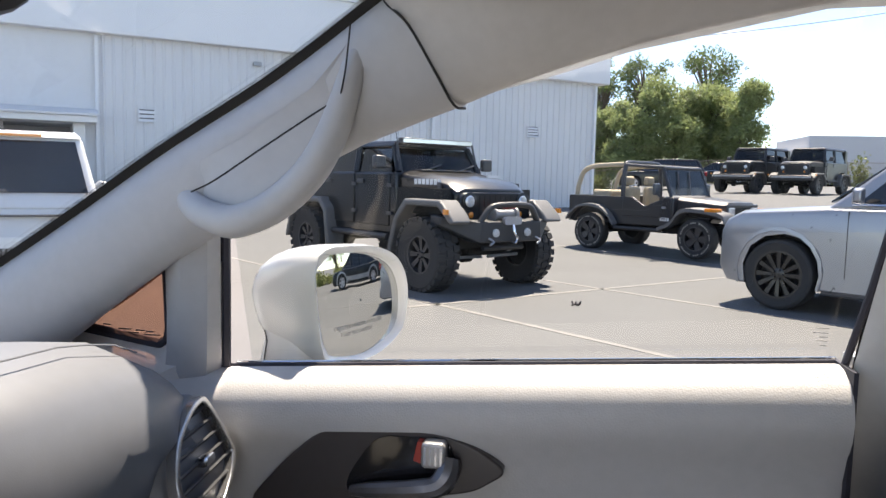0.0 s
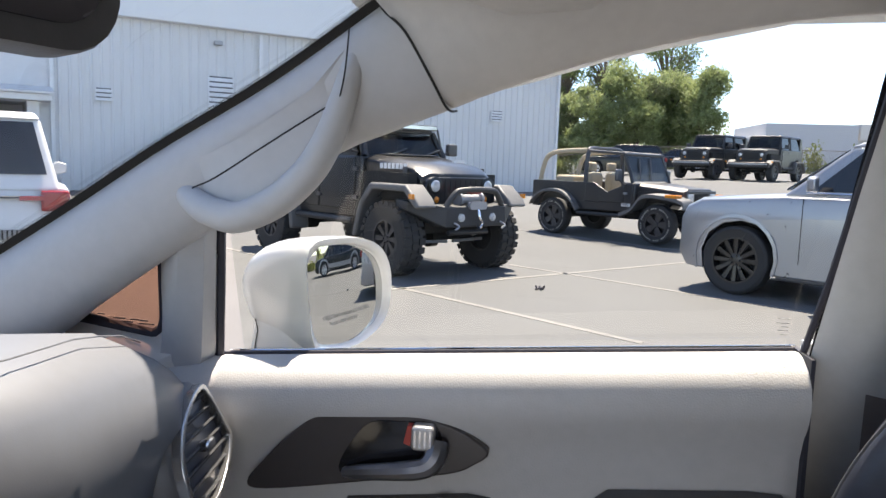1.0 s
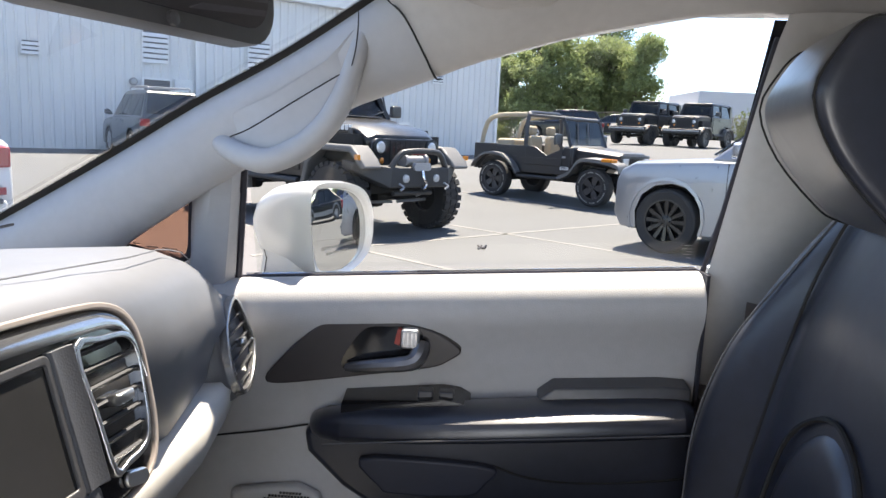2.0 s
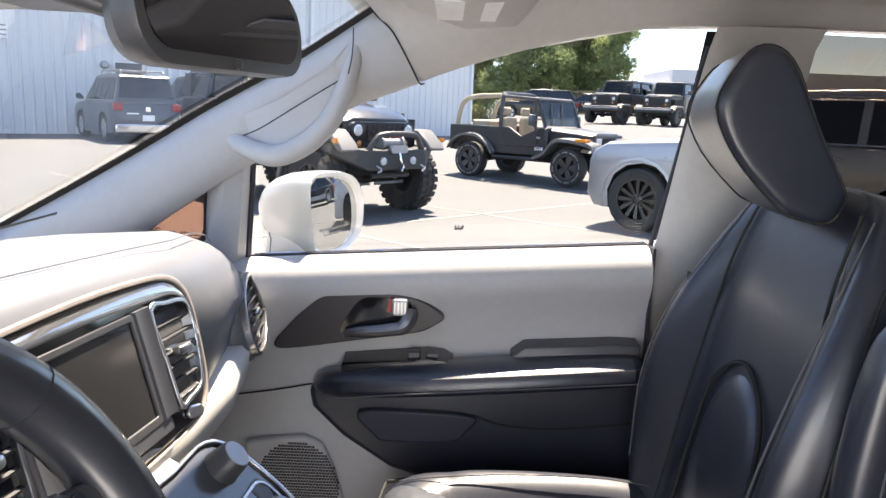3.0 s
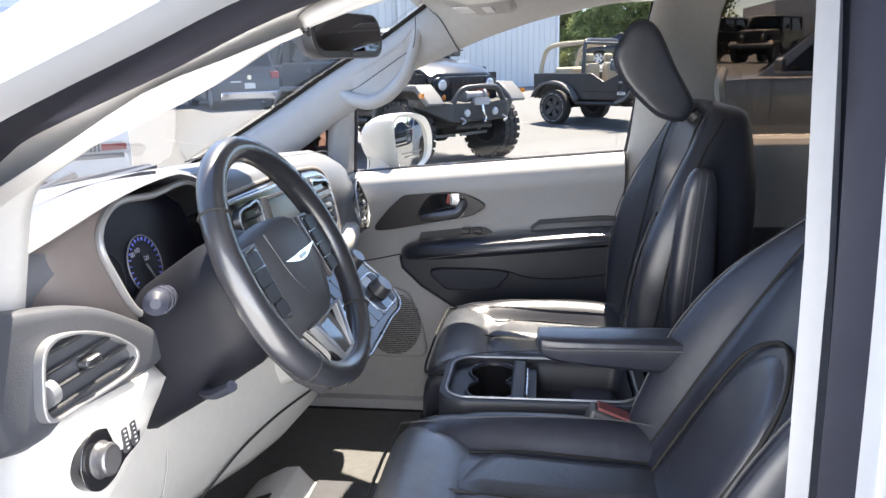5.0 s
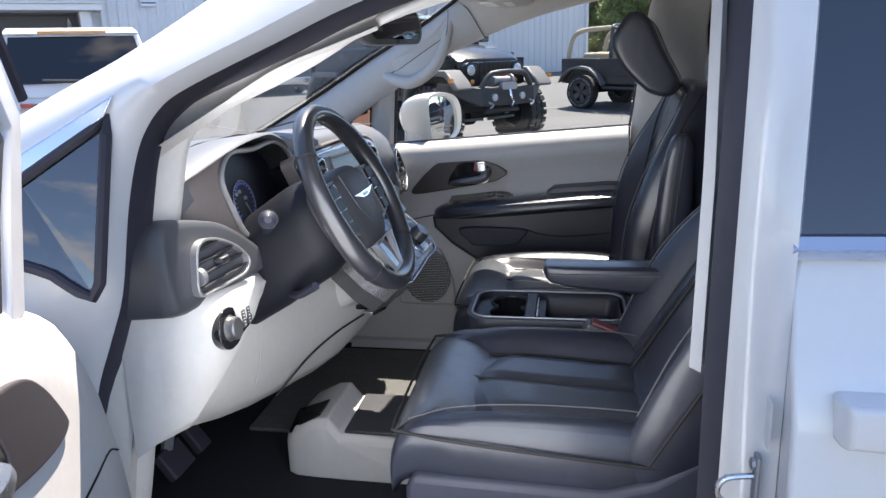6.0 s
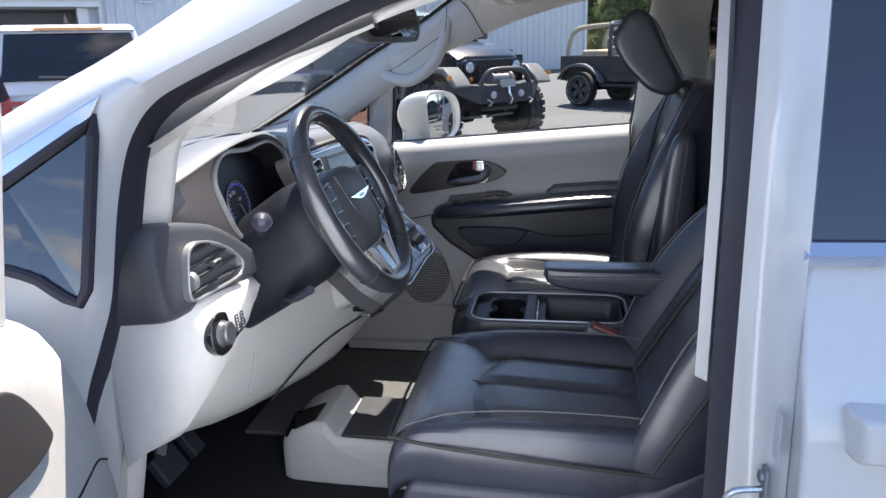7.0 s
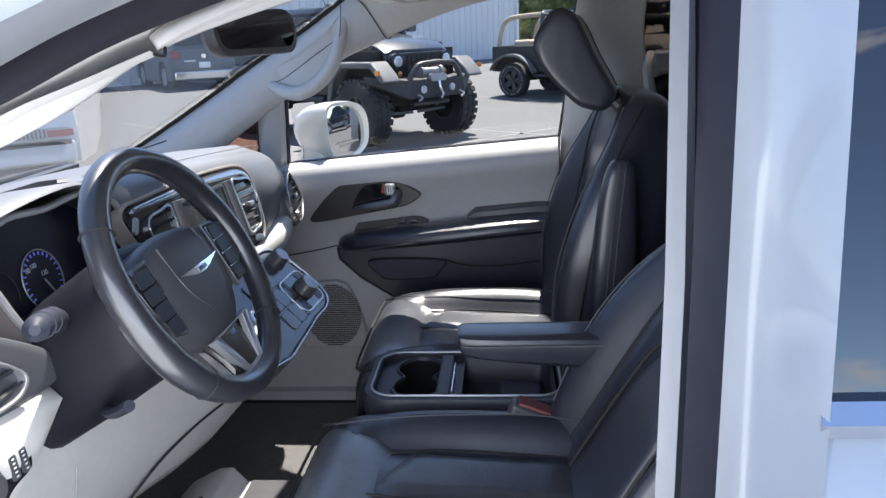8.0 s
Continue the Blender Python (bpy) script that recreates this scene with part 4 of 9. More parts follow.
        for i, (c0, c1) in enumerate(zip(cuts[:2], cuts[1:3])):
            part("door_handle", tube([(c1 + 0.12, s * (W / 2 + 0.012), zs - 0.13), (c1 + 0.32, s * (W / 2 + 0.012), zs - 0.12)], 0.017, 8), M_CHROME if paint is M_SILVER else paint, car)
            part("door_gap", box(c0 - 0.004, c0 + 0.004, s * (W / 2 - 0.012), s * (W / 2 + 0.002), zb + 0.15, zs - 0.06), M_UNDER, car)
        mr = part("mirror", loft([[(b0 - 0.42, s * (W / 2 - 0.02), zs + 0.02), (b0 - 0.36, s * (W / 2 - 0.02), zs + 0.02), (b0 - 0.36, s * (W / 2 - 0.02), zs + 0.08), (b0 - 0.42, s * (W / 2 - 0.02), zs + 0.08)],
                                  [(b0 - 0.46, s * (W / 2 + 0.1), zs + 0.02), (b0 - 0.32, s * (W / 2 + 0.09), zs + 0.02), (b0 - 0.34, s * (W / 2 + 0.09), zs + 0.2), (b0 - 0.46, s * (W / 2 + 0.1), zs + 0.2)],
                                  [(b0 - 0.46, s * (W / 2 + 0.22), zs + 0.05), (b0 - 0.38, s * (W / 2 + 0.2), zs + 0.05), (b0 - 0.38, s * (W / 2 + 0.2), zs + 0.17), (b0 - 0.46, s * (W / 2 + 0.22), zs + 0.17)]]), paint, car, bevel=0.02)
        part("headlight", loft([[(xf - 0.06, s * (W / 2 - 0.42), zs - 0.33), (xf - 0.2, s * (W / 2 - 0.06), zs - 0.3), (xf - 0.26, s * (W / 2 - 0.05), zs - 0.19), (xf - 0.08, s * (W / 2 - 0.42), zs - 0.24)],
                                [(xf - 0.0, s * (W / 2 - 0.42), zs - 0.34), (xf - 0.13, s * (W / 2 - 0.03), zs - 0.31), (xf - 0.2, s * (W / 2 - 0.03), zs - 0.19), (xf - 0.04, s * (W / 2 - 0.42), zs - 0.24)]]), M_LENS, car, bevel=0.015)
        tl = part("tail_light", box(xr - 0.015, xr + 0.12, s * (W / 2 - 0.27), s * (W / 2 - 0.02), zs - 0.24, zs - 0.04), M_TAIL, car, "red tail lamp", bevel=0.025)
        part("arch_trim", loft([[(x, s * (W / 2 - 0.03), z), (x, s * (W / 2 + 0.012), z), (wb / 2 + (x - wb / 2) * 1.08, s * (W / 2 + 0.008), r + (z - r) * 1.08), (wb / 2 + (x - wb / 2) * 1.08, s * (W / 2 - 0.03), r + (z - r) * 1.08)] for x, z in arch(wb / 2, r + 0.065, zb, 12)]), paint, car)
        part("arch_trim", loft([[(x, s * (W / 2 - 0.03), z), (x, s * (W / 2 + 0.012), z), (-wb / 2 + (x + wb / 2) * 1.08, s * (W / 2 + 0.008), r + (z - r) * 1.08), (-wb / 2 + (x + wb / 2) * 1.08, s * (W / 2 - 0.03), r + (z - r) * 1.08)] for x, z in arch(-wb / 2, r + 0.065, zb, 12)]), paint, car)
        part("sill", box(-wb / 2 + r + 0.08, wb / 2 - r - 0.08, s * (W / 2 - 0.08), s * (W / 2 - 0.01), zb - 0.06, zb + 0.05), M_BLACK, car, bevel=0.02)
        for cx in (-wb / 2, wb / 2):
            wheel(car, cx, s * (W / 2 - 0.12), r, 0.24, rim, spokes, 0, 0.68)
        if rack:
            rk = part("roof_rail", tube(curve([(t0 - 0.2, s * (whi - 0.12), H), (t0 - 0.35, s * (whi - 0.12), H + 0.1), (t1 + 0.35, s * (whi - 0.12), H + 0.1), (t1 + 0.2, s * (whi - 0.12), H)], 4), 0.022, 8), M_GALV, car)
    if rack:
        for k in range(3):
            x = t0 - 0.5 - k * (t0 - t1 - 1.0) / 2
            part("rack_bar", tube([(x, -whi + 0.12, H + 0.1), (x, whi - 0.12, H + 0.1)], 0.018, 6), M_GALV, car)
    part("underbody", box(xr + 0.15, xf - 0.15, -W / 2 + 0.28, W / 2 - 0.28, zb - 0.05, zs - 0.2), M_UNDER, car)
    part("grille", prism(rring(0, zs - 0.36, 0.95, 0.24, 0.06), "x", xf - 0.03, xf + 0.012), M_GLOSSBLACK, car)
    part("lower_grille", prism(rring(0, zb + 0.2, 1.1, 0.14, 0.05), "x", xf - 0.02, xf + 0.012), M_BLACK, car)
    part("rear_bumper", box(xr - 0.03, xr + 0.2, -W / 2 + 0.06, W / 2 - 0.06, zb + 0.02, zb + 0.26), paint if rear else M_CHROME, car, bevel=0.04)
    part("licence_plate", box(xr - 0.036, xr - 0.02, -0.16, 0.16, zb + 0.34, zb + 0.5), M_TEXT, car, "plain pale plate")
    return car, dict(xf=xf, xr=xr, zs=zs, zb=zb, H=H, b0=b0, b1=b1, t0=t0, t1=t1, W=W, whi=whi)


# silver SUV, nose towards the building's end of the lot
HD = -HJ
mid = Vector((2.45, 8.93)) - HD * 1.52 + Vector((HD.y, -HD.x)) * 0.84
dur, _ = wagon("silver_suv", "silver-grey sport utility vehicle with black rims", on_ground(mid.x, mid.y, HD), 4.9, 1.94, 1.82, 3.04, 0.405, M_SILVER, M_GLOSSRIM, 12, 0.672, 0.74, 0.62, M_CARTINT, False, True, 0.12)

# cars with their noses to the building
HN = turned((-0.617, 0.787))
NR = Vector((HN.y, -HN.x))


def nose_in(rear, L, front, wb):
    """Ground pose of a car whose rear middle stands at that place."""
    c = Vector(rear) + HN * (L - wb / 2 - front)
    return on_ground(c.x, c.y, HN)


nis, k = wagon("grey_suv", "dark grey sport utility vehicle with a roof rack", nose_in((-8.3, 20.0), 4.6, 0.85, 2.7), 4.6, 1.85, 1.86, 2.7, 0.37, M_NAVY, M_SILVERRIM, 6, 0.6, 0.85, 0.5, M_CARTINT, True, False, 0.3, 0.2)
part("tail_badge", box(k["xr"] - 0.012, k["xr"] + 0.03, -0.06, 0.06, k["zs"] - 0.25, k["zs"] - 0.13), M_CHROME, nis)
part("tail_lettering_bar", box(k["xr"] - 0.012, k["xr"] + 0.03, 0.25, 0.55, k["zs"] - 0.33, k["zs"] - 0.29), M_TEXT, nis)
q = Vector((-8.3, 20.0)) + NR * 2.75 + HN * 0.6
trk, k = wagon("black_truck", "black tall truck parked nose to the building", nose_in(q, 5.2, 0.9, 3.0), 5.2, 1.95, 1.95, 3.0, 0.4, M_BLKPAINT, M_SILVERRIM, 6, 0.62, 0.9, 0.5)
wh, k = wagon("white_suv", "white sport utility vehicle with slim tail lamps", nose_in((-5.2, 5.98), 4.85, 0.9, 2.82), 4.85, 1.9, 1.80, 2.82, 0.38, mat("suv_white_paint", (0.62, 0.62, 0.63), 0.3, coat=0.6, var=0.02), M_SILVERRIM, 5, 0.6, 0.9, 0.55, M_CARTINT, False, True, 0.3, 0.3)
part("lamp_band", box(k["xr"] - 0.02, k["xr"] + 0.1, -0.72, 0.72, k["zs"] - 0.115, k["zs"] - 0.095), M_BLACK, wh, "thin black strip across the tailgate", bevel=0.006)
for s in (-1, 1):
    part("lamp_strip", box(k["xr"] - 0.024, k["xr"] + 0.1, s * 0.5, s * 0.72, k["zs"] - 0.135, k["zs"] - 0.095), M_TAIL, wh, "slim red lamp strip", bevel=0.006)
part("rear_wiper", tube([(k["b1"] - 0.04, -0.05, k["zs"] + 0.13), (k["b1"] - 0.02, 0.38, k["zs"] + 0.15)], 0.016, 6), M_BLACK, wh)
part("brake_lamp", box(k["t1"] - 0.08, k["t1"] - 0.02, -0.35, 0.35, k["H"] - 0.07, k["H"] - 0.045), M_AMBER, wh)
part("roof_fin", loft([[(k["t1"] + 0.28, -0.03, k["H"]), (k["t1"] + 0.5, -0.01, k["H"] + 0.0), (k["t1"] + 0.5, 0.01, k["H"] + 0.0), (k["t1"] + 0.28, 0.03, k["H"])], [(k["t1"] + 0.26, -0.008, k["H"] + 0.1), (k["t1"] + 0.32, -0.006, k["H"] + 0.1), (k["t1"] + 0.32, 0.006, k["H"] + 0.1), (k["t1"] + 0.26, 0.008, k["H"] + 0.1)]]), M_BLACK, wh)
part("lower_grid", box(k["xr"] - 0.04, k["xr"] + 0.1, -0.85, 0.85, k["zb"] + 0.3, k["zb"] + 0.4), M_GALV, wh, "patterned silver bumper insert")
for i in range(30):
    part("grid_tooth", box(k["xr"] - 0.052, k["xr"] - 0.03, -0.6 + i * 0.04, -0.585 + i * 0.04, k["zb"] + 0.305, k["zb"] + 0.395), M_UNDER, wh, smooth=False)
part("bumper_shadow_strip", box(k["xr"] - 0.045, k["xr"] + 0.1, -0.85, 0.85, k["zb"] + 0.22, k["zb"] + 0.27), M_BLACK, wh, bevel=0.01)
for s in (-1, 1):
    part("reflector", box(k["xr"] - 0.045, k["xr"] + 0.1, s * 0.62, s * 0.88, k["zb"] + 0.31, k["zb"] + 0.38), M_TAIL, wh)
# cars on the rise by the fence
wagon("black_sedan", "black sedan parked on the rise by the fence", on_ground(9.5, 53.0, turned((-1, 0.12))), 4.9, 1.85, 1.45, 2.85, 0.34, M_BLKPAINT, M_SILVERRIM, 5, 0.62, 0.95, 0.6, M_CARTINT, False, True, 0.55, 0.95)
wagon("black_suv", "black sport utility vehicle by the fence", on_ground(4.9, 44.0, turned((-1, 0.1))), 4.8, 1.9, 1.75, 2.85, 0.37, M_BLKPAINT, M_SILVERRIM, 5)

# ---- fence, trees, distance ----
M_LEAF = mat("green_leaves", (0.27, 0.32, 0.14), 0.6, var=0.5, scale=1.5, fine=9.0)
M_LEAFDARK = mat("dark_leaves", (0.12, 0.165, 0.06), 0.6, var=0.5, scale=1.5, fine=9.0)


def see_through(m, share):
    """Thin leaves let light through."""
    n, l = m.node_tree.nodes, m.node_tree.links
    b, out = n["Principled BSDF"], n["Material Output"]
    tl, mx = n.new("ShaderNodeBsdfTranslucent"), n.new("ShaderNodeMixShader")
    l.new(b.inputs["Base Color"].links[0].from_socket, tl.inputs["Color"])
    mx.inputs["Fac"].default_value = share
    l.new(b.outputs[0], mx.inputs[1])
    l.new(tl.outputs[0], mx.inputs[2])
    l.new(mx.outputs[0], out.inputs["Surface"])


see_through(M_LEAF, 0.45)
see_through(M_LEAFDARK, 0.35)
M_DRY = mat("dry_weeds", (0.24, 0.26, 0.08), 0.8, var=0.4, scale=2.0)
M_BARK = mat("bark", (0.13, 0.10, 0.075), 0.9, bump=0.6, bscale=30, var=0.3)


def leaves(name, blobs, count, size, material, parent, seed, label=""):
    """Many small bent leaf clumps scattered through lumpy masses (centre, radii)."""
    rng = np.random.default_rng(seed)
    vol = np.array([b[1][0] * b[1][1] * b[1][2] for b in blobs]) ** 0.67
    share = (count * vol / vol.sum()).astype(int)
    pts = []
    for (c, rad), k in zip(blobs, share):
        d = rng.normal(size=(k, 3))
        d /= np.linalg.norm(d, axis=1)[:, None]
        rr = rng.random(k) ** 0.45 * (0.75 + 0.5 * rng.random(k))
        pts.append(np.array(c) + d * rr[:, None] * np.array(rad))
    p = np.concatenate(pts)
    n = len(p)
    a, b = rng.normal(size=(n, 3)), rng.normal(size=(n, 3))
    a /= np.linalg.norm(a, axis=1)[:, None]
    b = np.cross(a, b)
    b /= np.linalg.norm(b, axis=1)[:, None]
    s = size * (0.5 + rng.random(n))[:, None]
    nn = np.cross(a, b) * s * 0.25
    v = np.stack([p - a * s, p - b * s * 0.45 + nn, p + a * s, p + b * s * 0.45 + nn], 1).reshape(-1, 3)
    me = bpy.data.meshes.new(name)
    me.from_pydata(v.tolist(), [], (np.arange(n)[:, None] * 4 + np.array([0, 1, 2, 3])).tolist())
    me.materials.append(material)
    ob = new(name, me)
    ob.parent = parent
    if label:
        ob["label"] = label
    return ob


def tree(name, label, x, y, h, w, seed, n=5200, material=M_LEAF, sparse=False):
    rng = random.Random(seed)
    t = tagged(empty(name, Matrix.Translation((x, y, ground_z(x, y) - 0.05))), label, "tree")
    lean = rng.uniform(-0.3, 0.3)
    trunk = curve([(0, 0, 0), (lean * 0.3, 0.1, h * 0.3), (lean, 0, h * 0.65), (lean * 1.4, 0.1, h * 0.93)], 5)
    part("trunk", tube(trunk, [0.035 * h * (1 - 0.9 * i / (len(trunk) - 1)) + 0.02 for i in range(len(trunk))], 8), M_BARK, t)
    blobs = []
    bm = bmesh.new()
    for k in range(34 if sparse else 17):
        z = h * rng.uniform(0.5 if sparse else 0.22, 0.93)
        a = rng.uniform(0, 6.28)
        taper = (1 - 0.55 * z / h) if not sparse else 0.75
        d = w * taper * rng.uniform(0.55, 1.0)
        tip = Vector((lean * z / h + d * math.cos(a), d * math.sin(a), z + 0.15 * h * rng.random()))
        root = Vector((lean * z / h * 0.8, 0, z * 0.72))
        mid = root.lerp(tip, 0.55) + Vector((0, 0, 0.04 * h))
        tube(curve([root, mid, tip], 3), [0.011 * h * q + 0.012 for q in (1, 0.9, 0.75, 0.6, 0.45, 0.3, 0.15)], 5, bm)
        rad = w * (0.42 if sparse else 0.42) * rng.uniform(0.7, 1.15)
        blobs.append((tip, (rad, rad, rad * (0.7 if sparse else 0.75))))
    if not sparse:
        blobs.append(((lean, 0, h * 0.7), (w * 0.6, w * 0.6, h * 0.25)))
        blobs.append(((0, 0, h * 0.35), (w * 0.8, w * 0.7, h * 0.22)))
    part("branch_work", bm, M_BARK, t)
    leaves("crown", blobs, n, 0.125 if not sparse else 0.12, material, t, seed)
    return t


for i, (x, y, h, w) in enumerate(((4.6, 60, 6.6, 2.4), (7.8, 61, 8.0, 3.0), (12.6, 60.5, 7.6, 2.7), (2.2, 63, 7.0, 2.2), (10.6, 63, 7.3, 2.6))):
    tree("leafy_tree", "bushy bright green tree behind the fence", x, y, h, w, 11 + i, 17000)
for i, (x, y, h, w) in enumerate(((6.0, 66, 10.2, 2.3), (11.2, 67, 10.5, 3.0), (2.2, 67, 10.2, 2.0))):
    tree("tall_tree", "tall sparse dark tree behind the others", x, y, h, w, 31 + i, 5200, M_LEAFDARK, True)
weeds = tagged(empty("weed_hedge"), "tangled weeds and vines along the fence", "weeds", kind="stuff")
rw = random.Random(8)
blobs = []
for k in range(60):
    x = rw.uniform(1.5, 40)
    y = 58.6 + rw.uniform(-0.3, 0.8)
    hh = rw.uniform(0.5, 1.5)
    blobs.append(((x, y, ground_z(x, y) + hh * 0.6), (rw.uniform(0.5, 1.2), 0.5, hh)))
leaves("foliage", blobs, 14000, 0.13, M_DRY, weeds, 5)
fence = tagged(empty("chain_link_fence"), "rusty chain-link fence with steel posts", "fence")
M_FENCE = mat("rusted_wire", (0.30, 0.25, 0.20), 0.7, 0.3, var=0.3)
for k in range(14):
    x = 1.5 + k * 3.0
    z = ground_z(x, 58)
    part("post", tube([(x, 58, z - 0.1), (x, 58, z + 1.75)], 0.035, 6), M_FENCE, fence)
bm = bmesh.new()
for k in range(260):
    x = 1.5 + k * 0.15
    z = ground_z(x, 58)
    for dx in (-1.2, 1.2):
        tube([(x, 58.05, z), (x + dx, 58.05, z + 1.65)], 0.006, 3, bm)
part("mesh_wire", bm, M_FENCE, fence, smooth=False)
part("top_rail", tube([(1.5, 58, ground_z(1.5, 58) + 1.72), (10, 58, ground_z(10, 58) + 1.72), (41, 58, ground_z(41, 58) + 1.72)], 0.03, 6), M_FENCE, fence)

store = tagged(empty("low_building"), "long low cream commercial building in the distance", "building")
M_FARWALL = mat("cream_render", (0.52, 0.49, 0.46), 0.8, var=0.06, scale=0.2)
part("wall", box(33, 130, 122, 150, 0, 7.0), M_FARWALL, store, smooth=False)
part("parapet", box(49, 131, 121.6, 150, 7.0, 9.4), mat("cream_parapet", (0.66, 0.62, 0.58), 0.8, var=0.05), store, smooth=False)
part("tower", box(35, 48.5, 121, 140, 0, 9.2), mat("grey_render", (0.50, 0.50, 0.52), 0.8), store, smooth=False)
for k in range(9):
    part("shop_window", box(52 + k * 8, 57 + k * 8, 121.8, 122.1, 1.5, 4.5), M_CARTINT, store, smooth=False)
hill = tagged(empty("distant_trees"), "hazy green tree line on the horizon", "trees", kind="stuff")
blobs = [((rw.uniform(-40, 260), rw.uniform(185, 215), 5), (rw.uniform(6, 13), 6, rw.uniform(4, 8.0))) for k in range(60)]
blobs += [((96 + 8 * k, 178, 8), (9, 6, 6.5 - abs(k - 2) * 1.2)) for k in range(6)]
leaves("foliage", blobs, 22000, 0.9, mat("hazy_leaves", (0.13, 0.19, 0.10), 0.8, var=0.4, scale=0.2, fine=1.0), hill, 77)
wires = tagged(empty("power_lines"), "two thin black overhead power lines", "cable", kind="structure")
for z0, z1, y in ((13.2, 22.5, 70), (18.6, 28.0, 74)):
    part("cable", tube([(x, y + (x - 10) * 0.1, z0 + (z1 - z0) * (x + 5) / 60 - 0.0016 * (x + 5) * (55 - x)) for x in range(-5, 60, 5)], 0.03, 5), M_BLACK, wires)

# ---- behind the van: seen in mirrors and glass only ----
def pickup(m, two_tone):
    car, k = wagon("pickup_truck", "black pickup truck with silver lower sides", m, 5.6, 1.95, 1.9, 3.5, 0.4, M_BLKPAINT, M_SILVERRIM, 6, 0.58, 0.95, 0.5, M_CARTINT, False, False, 0.3, 1.9)
    for s in (-1, 1):
        part("lower_panel", box(-1.25, 1.25, s * 0.955, s * 0.985, 0.42, 0.68), M_SILVER, car, bevel=0.01)
        for cx in (-1.75, 1.75):
            part("silver_flare", loft([[(x, s * 0.9, z), (x, s * 0.995, z), (cx + (x - cx) * 1.2, s * 0.99, 0.4 + (z - 0.4) * 1.2), (cx + (x - cx) * 1.2, s * 0.9, 0.4 + (z - 0.4) * 1.2)] for x, z in arch(cx, 0.47, 0.3, 12)]), M_SILVER, car)
    return car


pickup(on_ground(16.3, 12.2, turned((0.56, -0.83))), True)
wagon("blue_car", "dark blue car parked across the lot", on_ground(20.5, 19.6, turned((0.6, -0.8))), 4.7, 1.85, 1.6, 2.8, 0.36, mat("blue_paint", (0.02, 0.06, 0.2), 0.25, coat=0.6), M_SILVERRIM)
blobs = []
for k in range(26):
    x, y = 25 + rw.uniform(0, 4), 8 + k * 0.45
    hh = rw.uniform(0.5, 1.1)
    blobs.append(((x, y, ground_z(x, y) + hh * 0.6), (0.6, 0.7, hh)))
leaves("foliage", blobs, 5000, 0.13, M_DRY, weeds, 6)
for i, (x, y, h, w) in enumerate(((31, 27, 8, 3.0), (36, 20, 9, 3.2), (34, 12, 8, 3.0), (27, 31, 8, 2.8))):
    tree("leafy_tree", "bushy green tree at the edge of the lot", x, y, h, w, 51 + i, 4000)


# ---- the white minivan: x to its rear, y to the passenger side ----
van = tagged(empty("minivan"), "white minivan with pale grey cabin, driver's door standing open", "minivan")


def mir(p):
    """The same place on the driver's side."""
    return (p[0], -0.03 - p[1], p[2])


def belt(x):
    return 1.142 + 0.0705 * (x + 0.418)


def glass_y(z):
    """How far out the side glass stands at a height."""
    return 0.79 - 0.29 * (z - 1.15)


def strip(curves, closed=False):
    """A sheet over curves of equal count."""
    return loft([[Vector(p) for p in c] for c in curves], closed=closed, caps=False)


def solid(ob, t, offset=-1.0):
    s = ob.modifiers.new("thick", "SOLIDIFY")
    s.thickness, s.offset = t, offset
    return ob


def resample(pts, n):
    pts = [Vector(p) for p in pts]
    L = [0.0]
    for a, b in zip(pts, pts[1:]):
        L.append(L[-1] + (b - a).length)
    out = []
    for k in range(n):
        d = L[-1] * k / (n - 1)
        i = max(j for j in range(len(L)) if L[j] <= d + 1e-9)
        i = min(i, len(pts) - 2)
        t = (d - L[i]) / max(1e-9, L[i + 1] - L[i])
        out.append(pts[i].lerp(pts[i + 1], t))
    return out


# top edge of the front side windows, on the passenger side
TOP_EDGE = [(-0.404, 0.737, 1.334), (-0.31, 0.72, 1.392), (-0.231, 0.706, 1.438), (-0.09, 0.691, 1.490), (0.045, 0.677, 1.539), (0.213, 0.665, 1.580), (0.33, 0.66, 1.598), (0.385, 0.66, 1.592), (0.402, 0.668, 1.565)]
# outer edge of the windshield, passenger side
SCREEN_EDGE = [(-0.96, 0.80, 1.155), (-0.76, 0.757, 1.262), (-0.60, 0.728, 1.352), (-0.463, 0.705, 1.433), (-0.31, 0.682, 1.516), (-0.173, 0.655, 1.602), (-0.10, 0.62, 1.64)]

# passenger door inner panel
pdoor_rings = []
for x in np.linspace(-0.56, 0.362, 20):
    b = belt(x)
    pdoor_rings.append([(x, 0.83, b - 0.004), (x, 0.792, b + 0.001), (x, 0.775, b - 0.002), (x, 0.752, b - 0.013), (x, 0.738, b - 0.032), (x, 0.732, b - 0.055), (x, 0.737, b - 0.078),
                        (x, 0.748, b - 0.1), (x, 0.757, b - 0.13), (x, 0.759, 0.95), (x, 0.752, 0.8), (x, 0.745, 0.6), (x, 0.738, 0.43), (x, 0.83, 0.42)])
pdoor = part("passenger_door", loft(pdoor_rings), M_GREY, van, "pale grey grained vinyl door panel, closed", angle=50)


def xz(name, outline, y0, y1, material, parent, label="", n=0, bevel=0.0):
    o = [(p[0], p[2]) for p in curve([(a, 0, b) for a, b in outline], n, True)] if n else outline
    return part(name, prism(o, "y", y0, y1), material, parent, label, bevel=bevel)


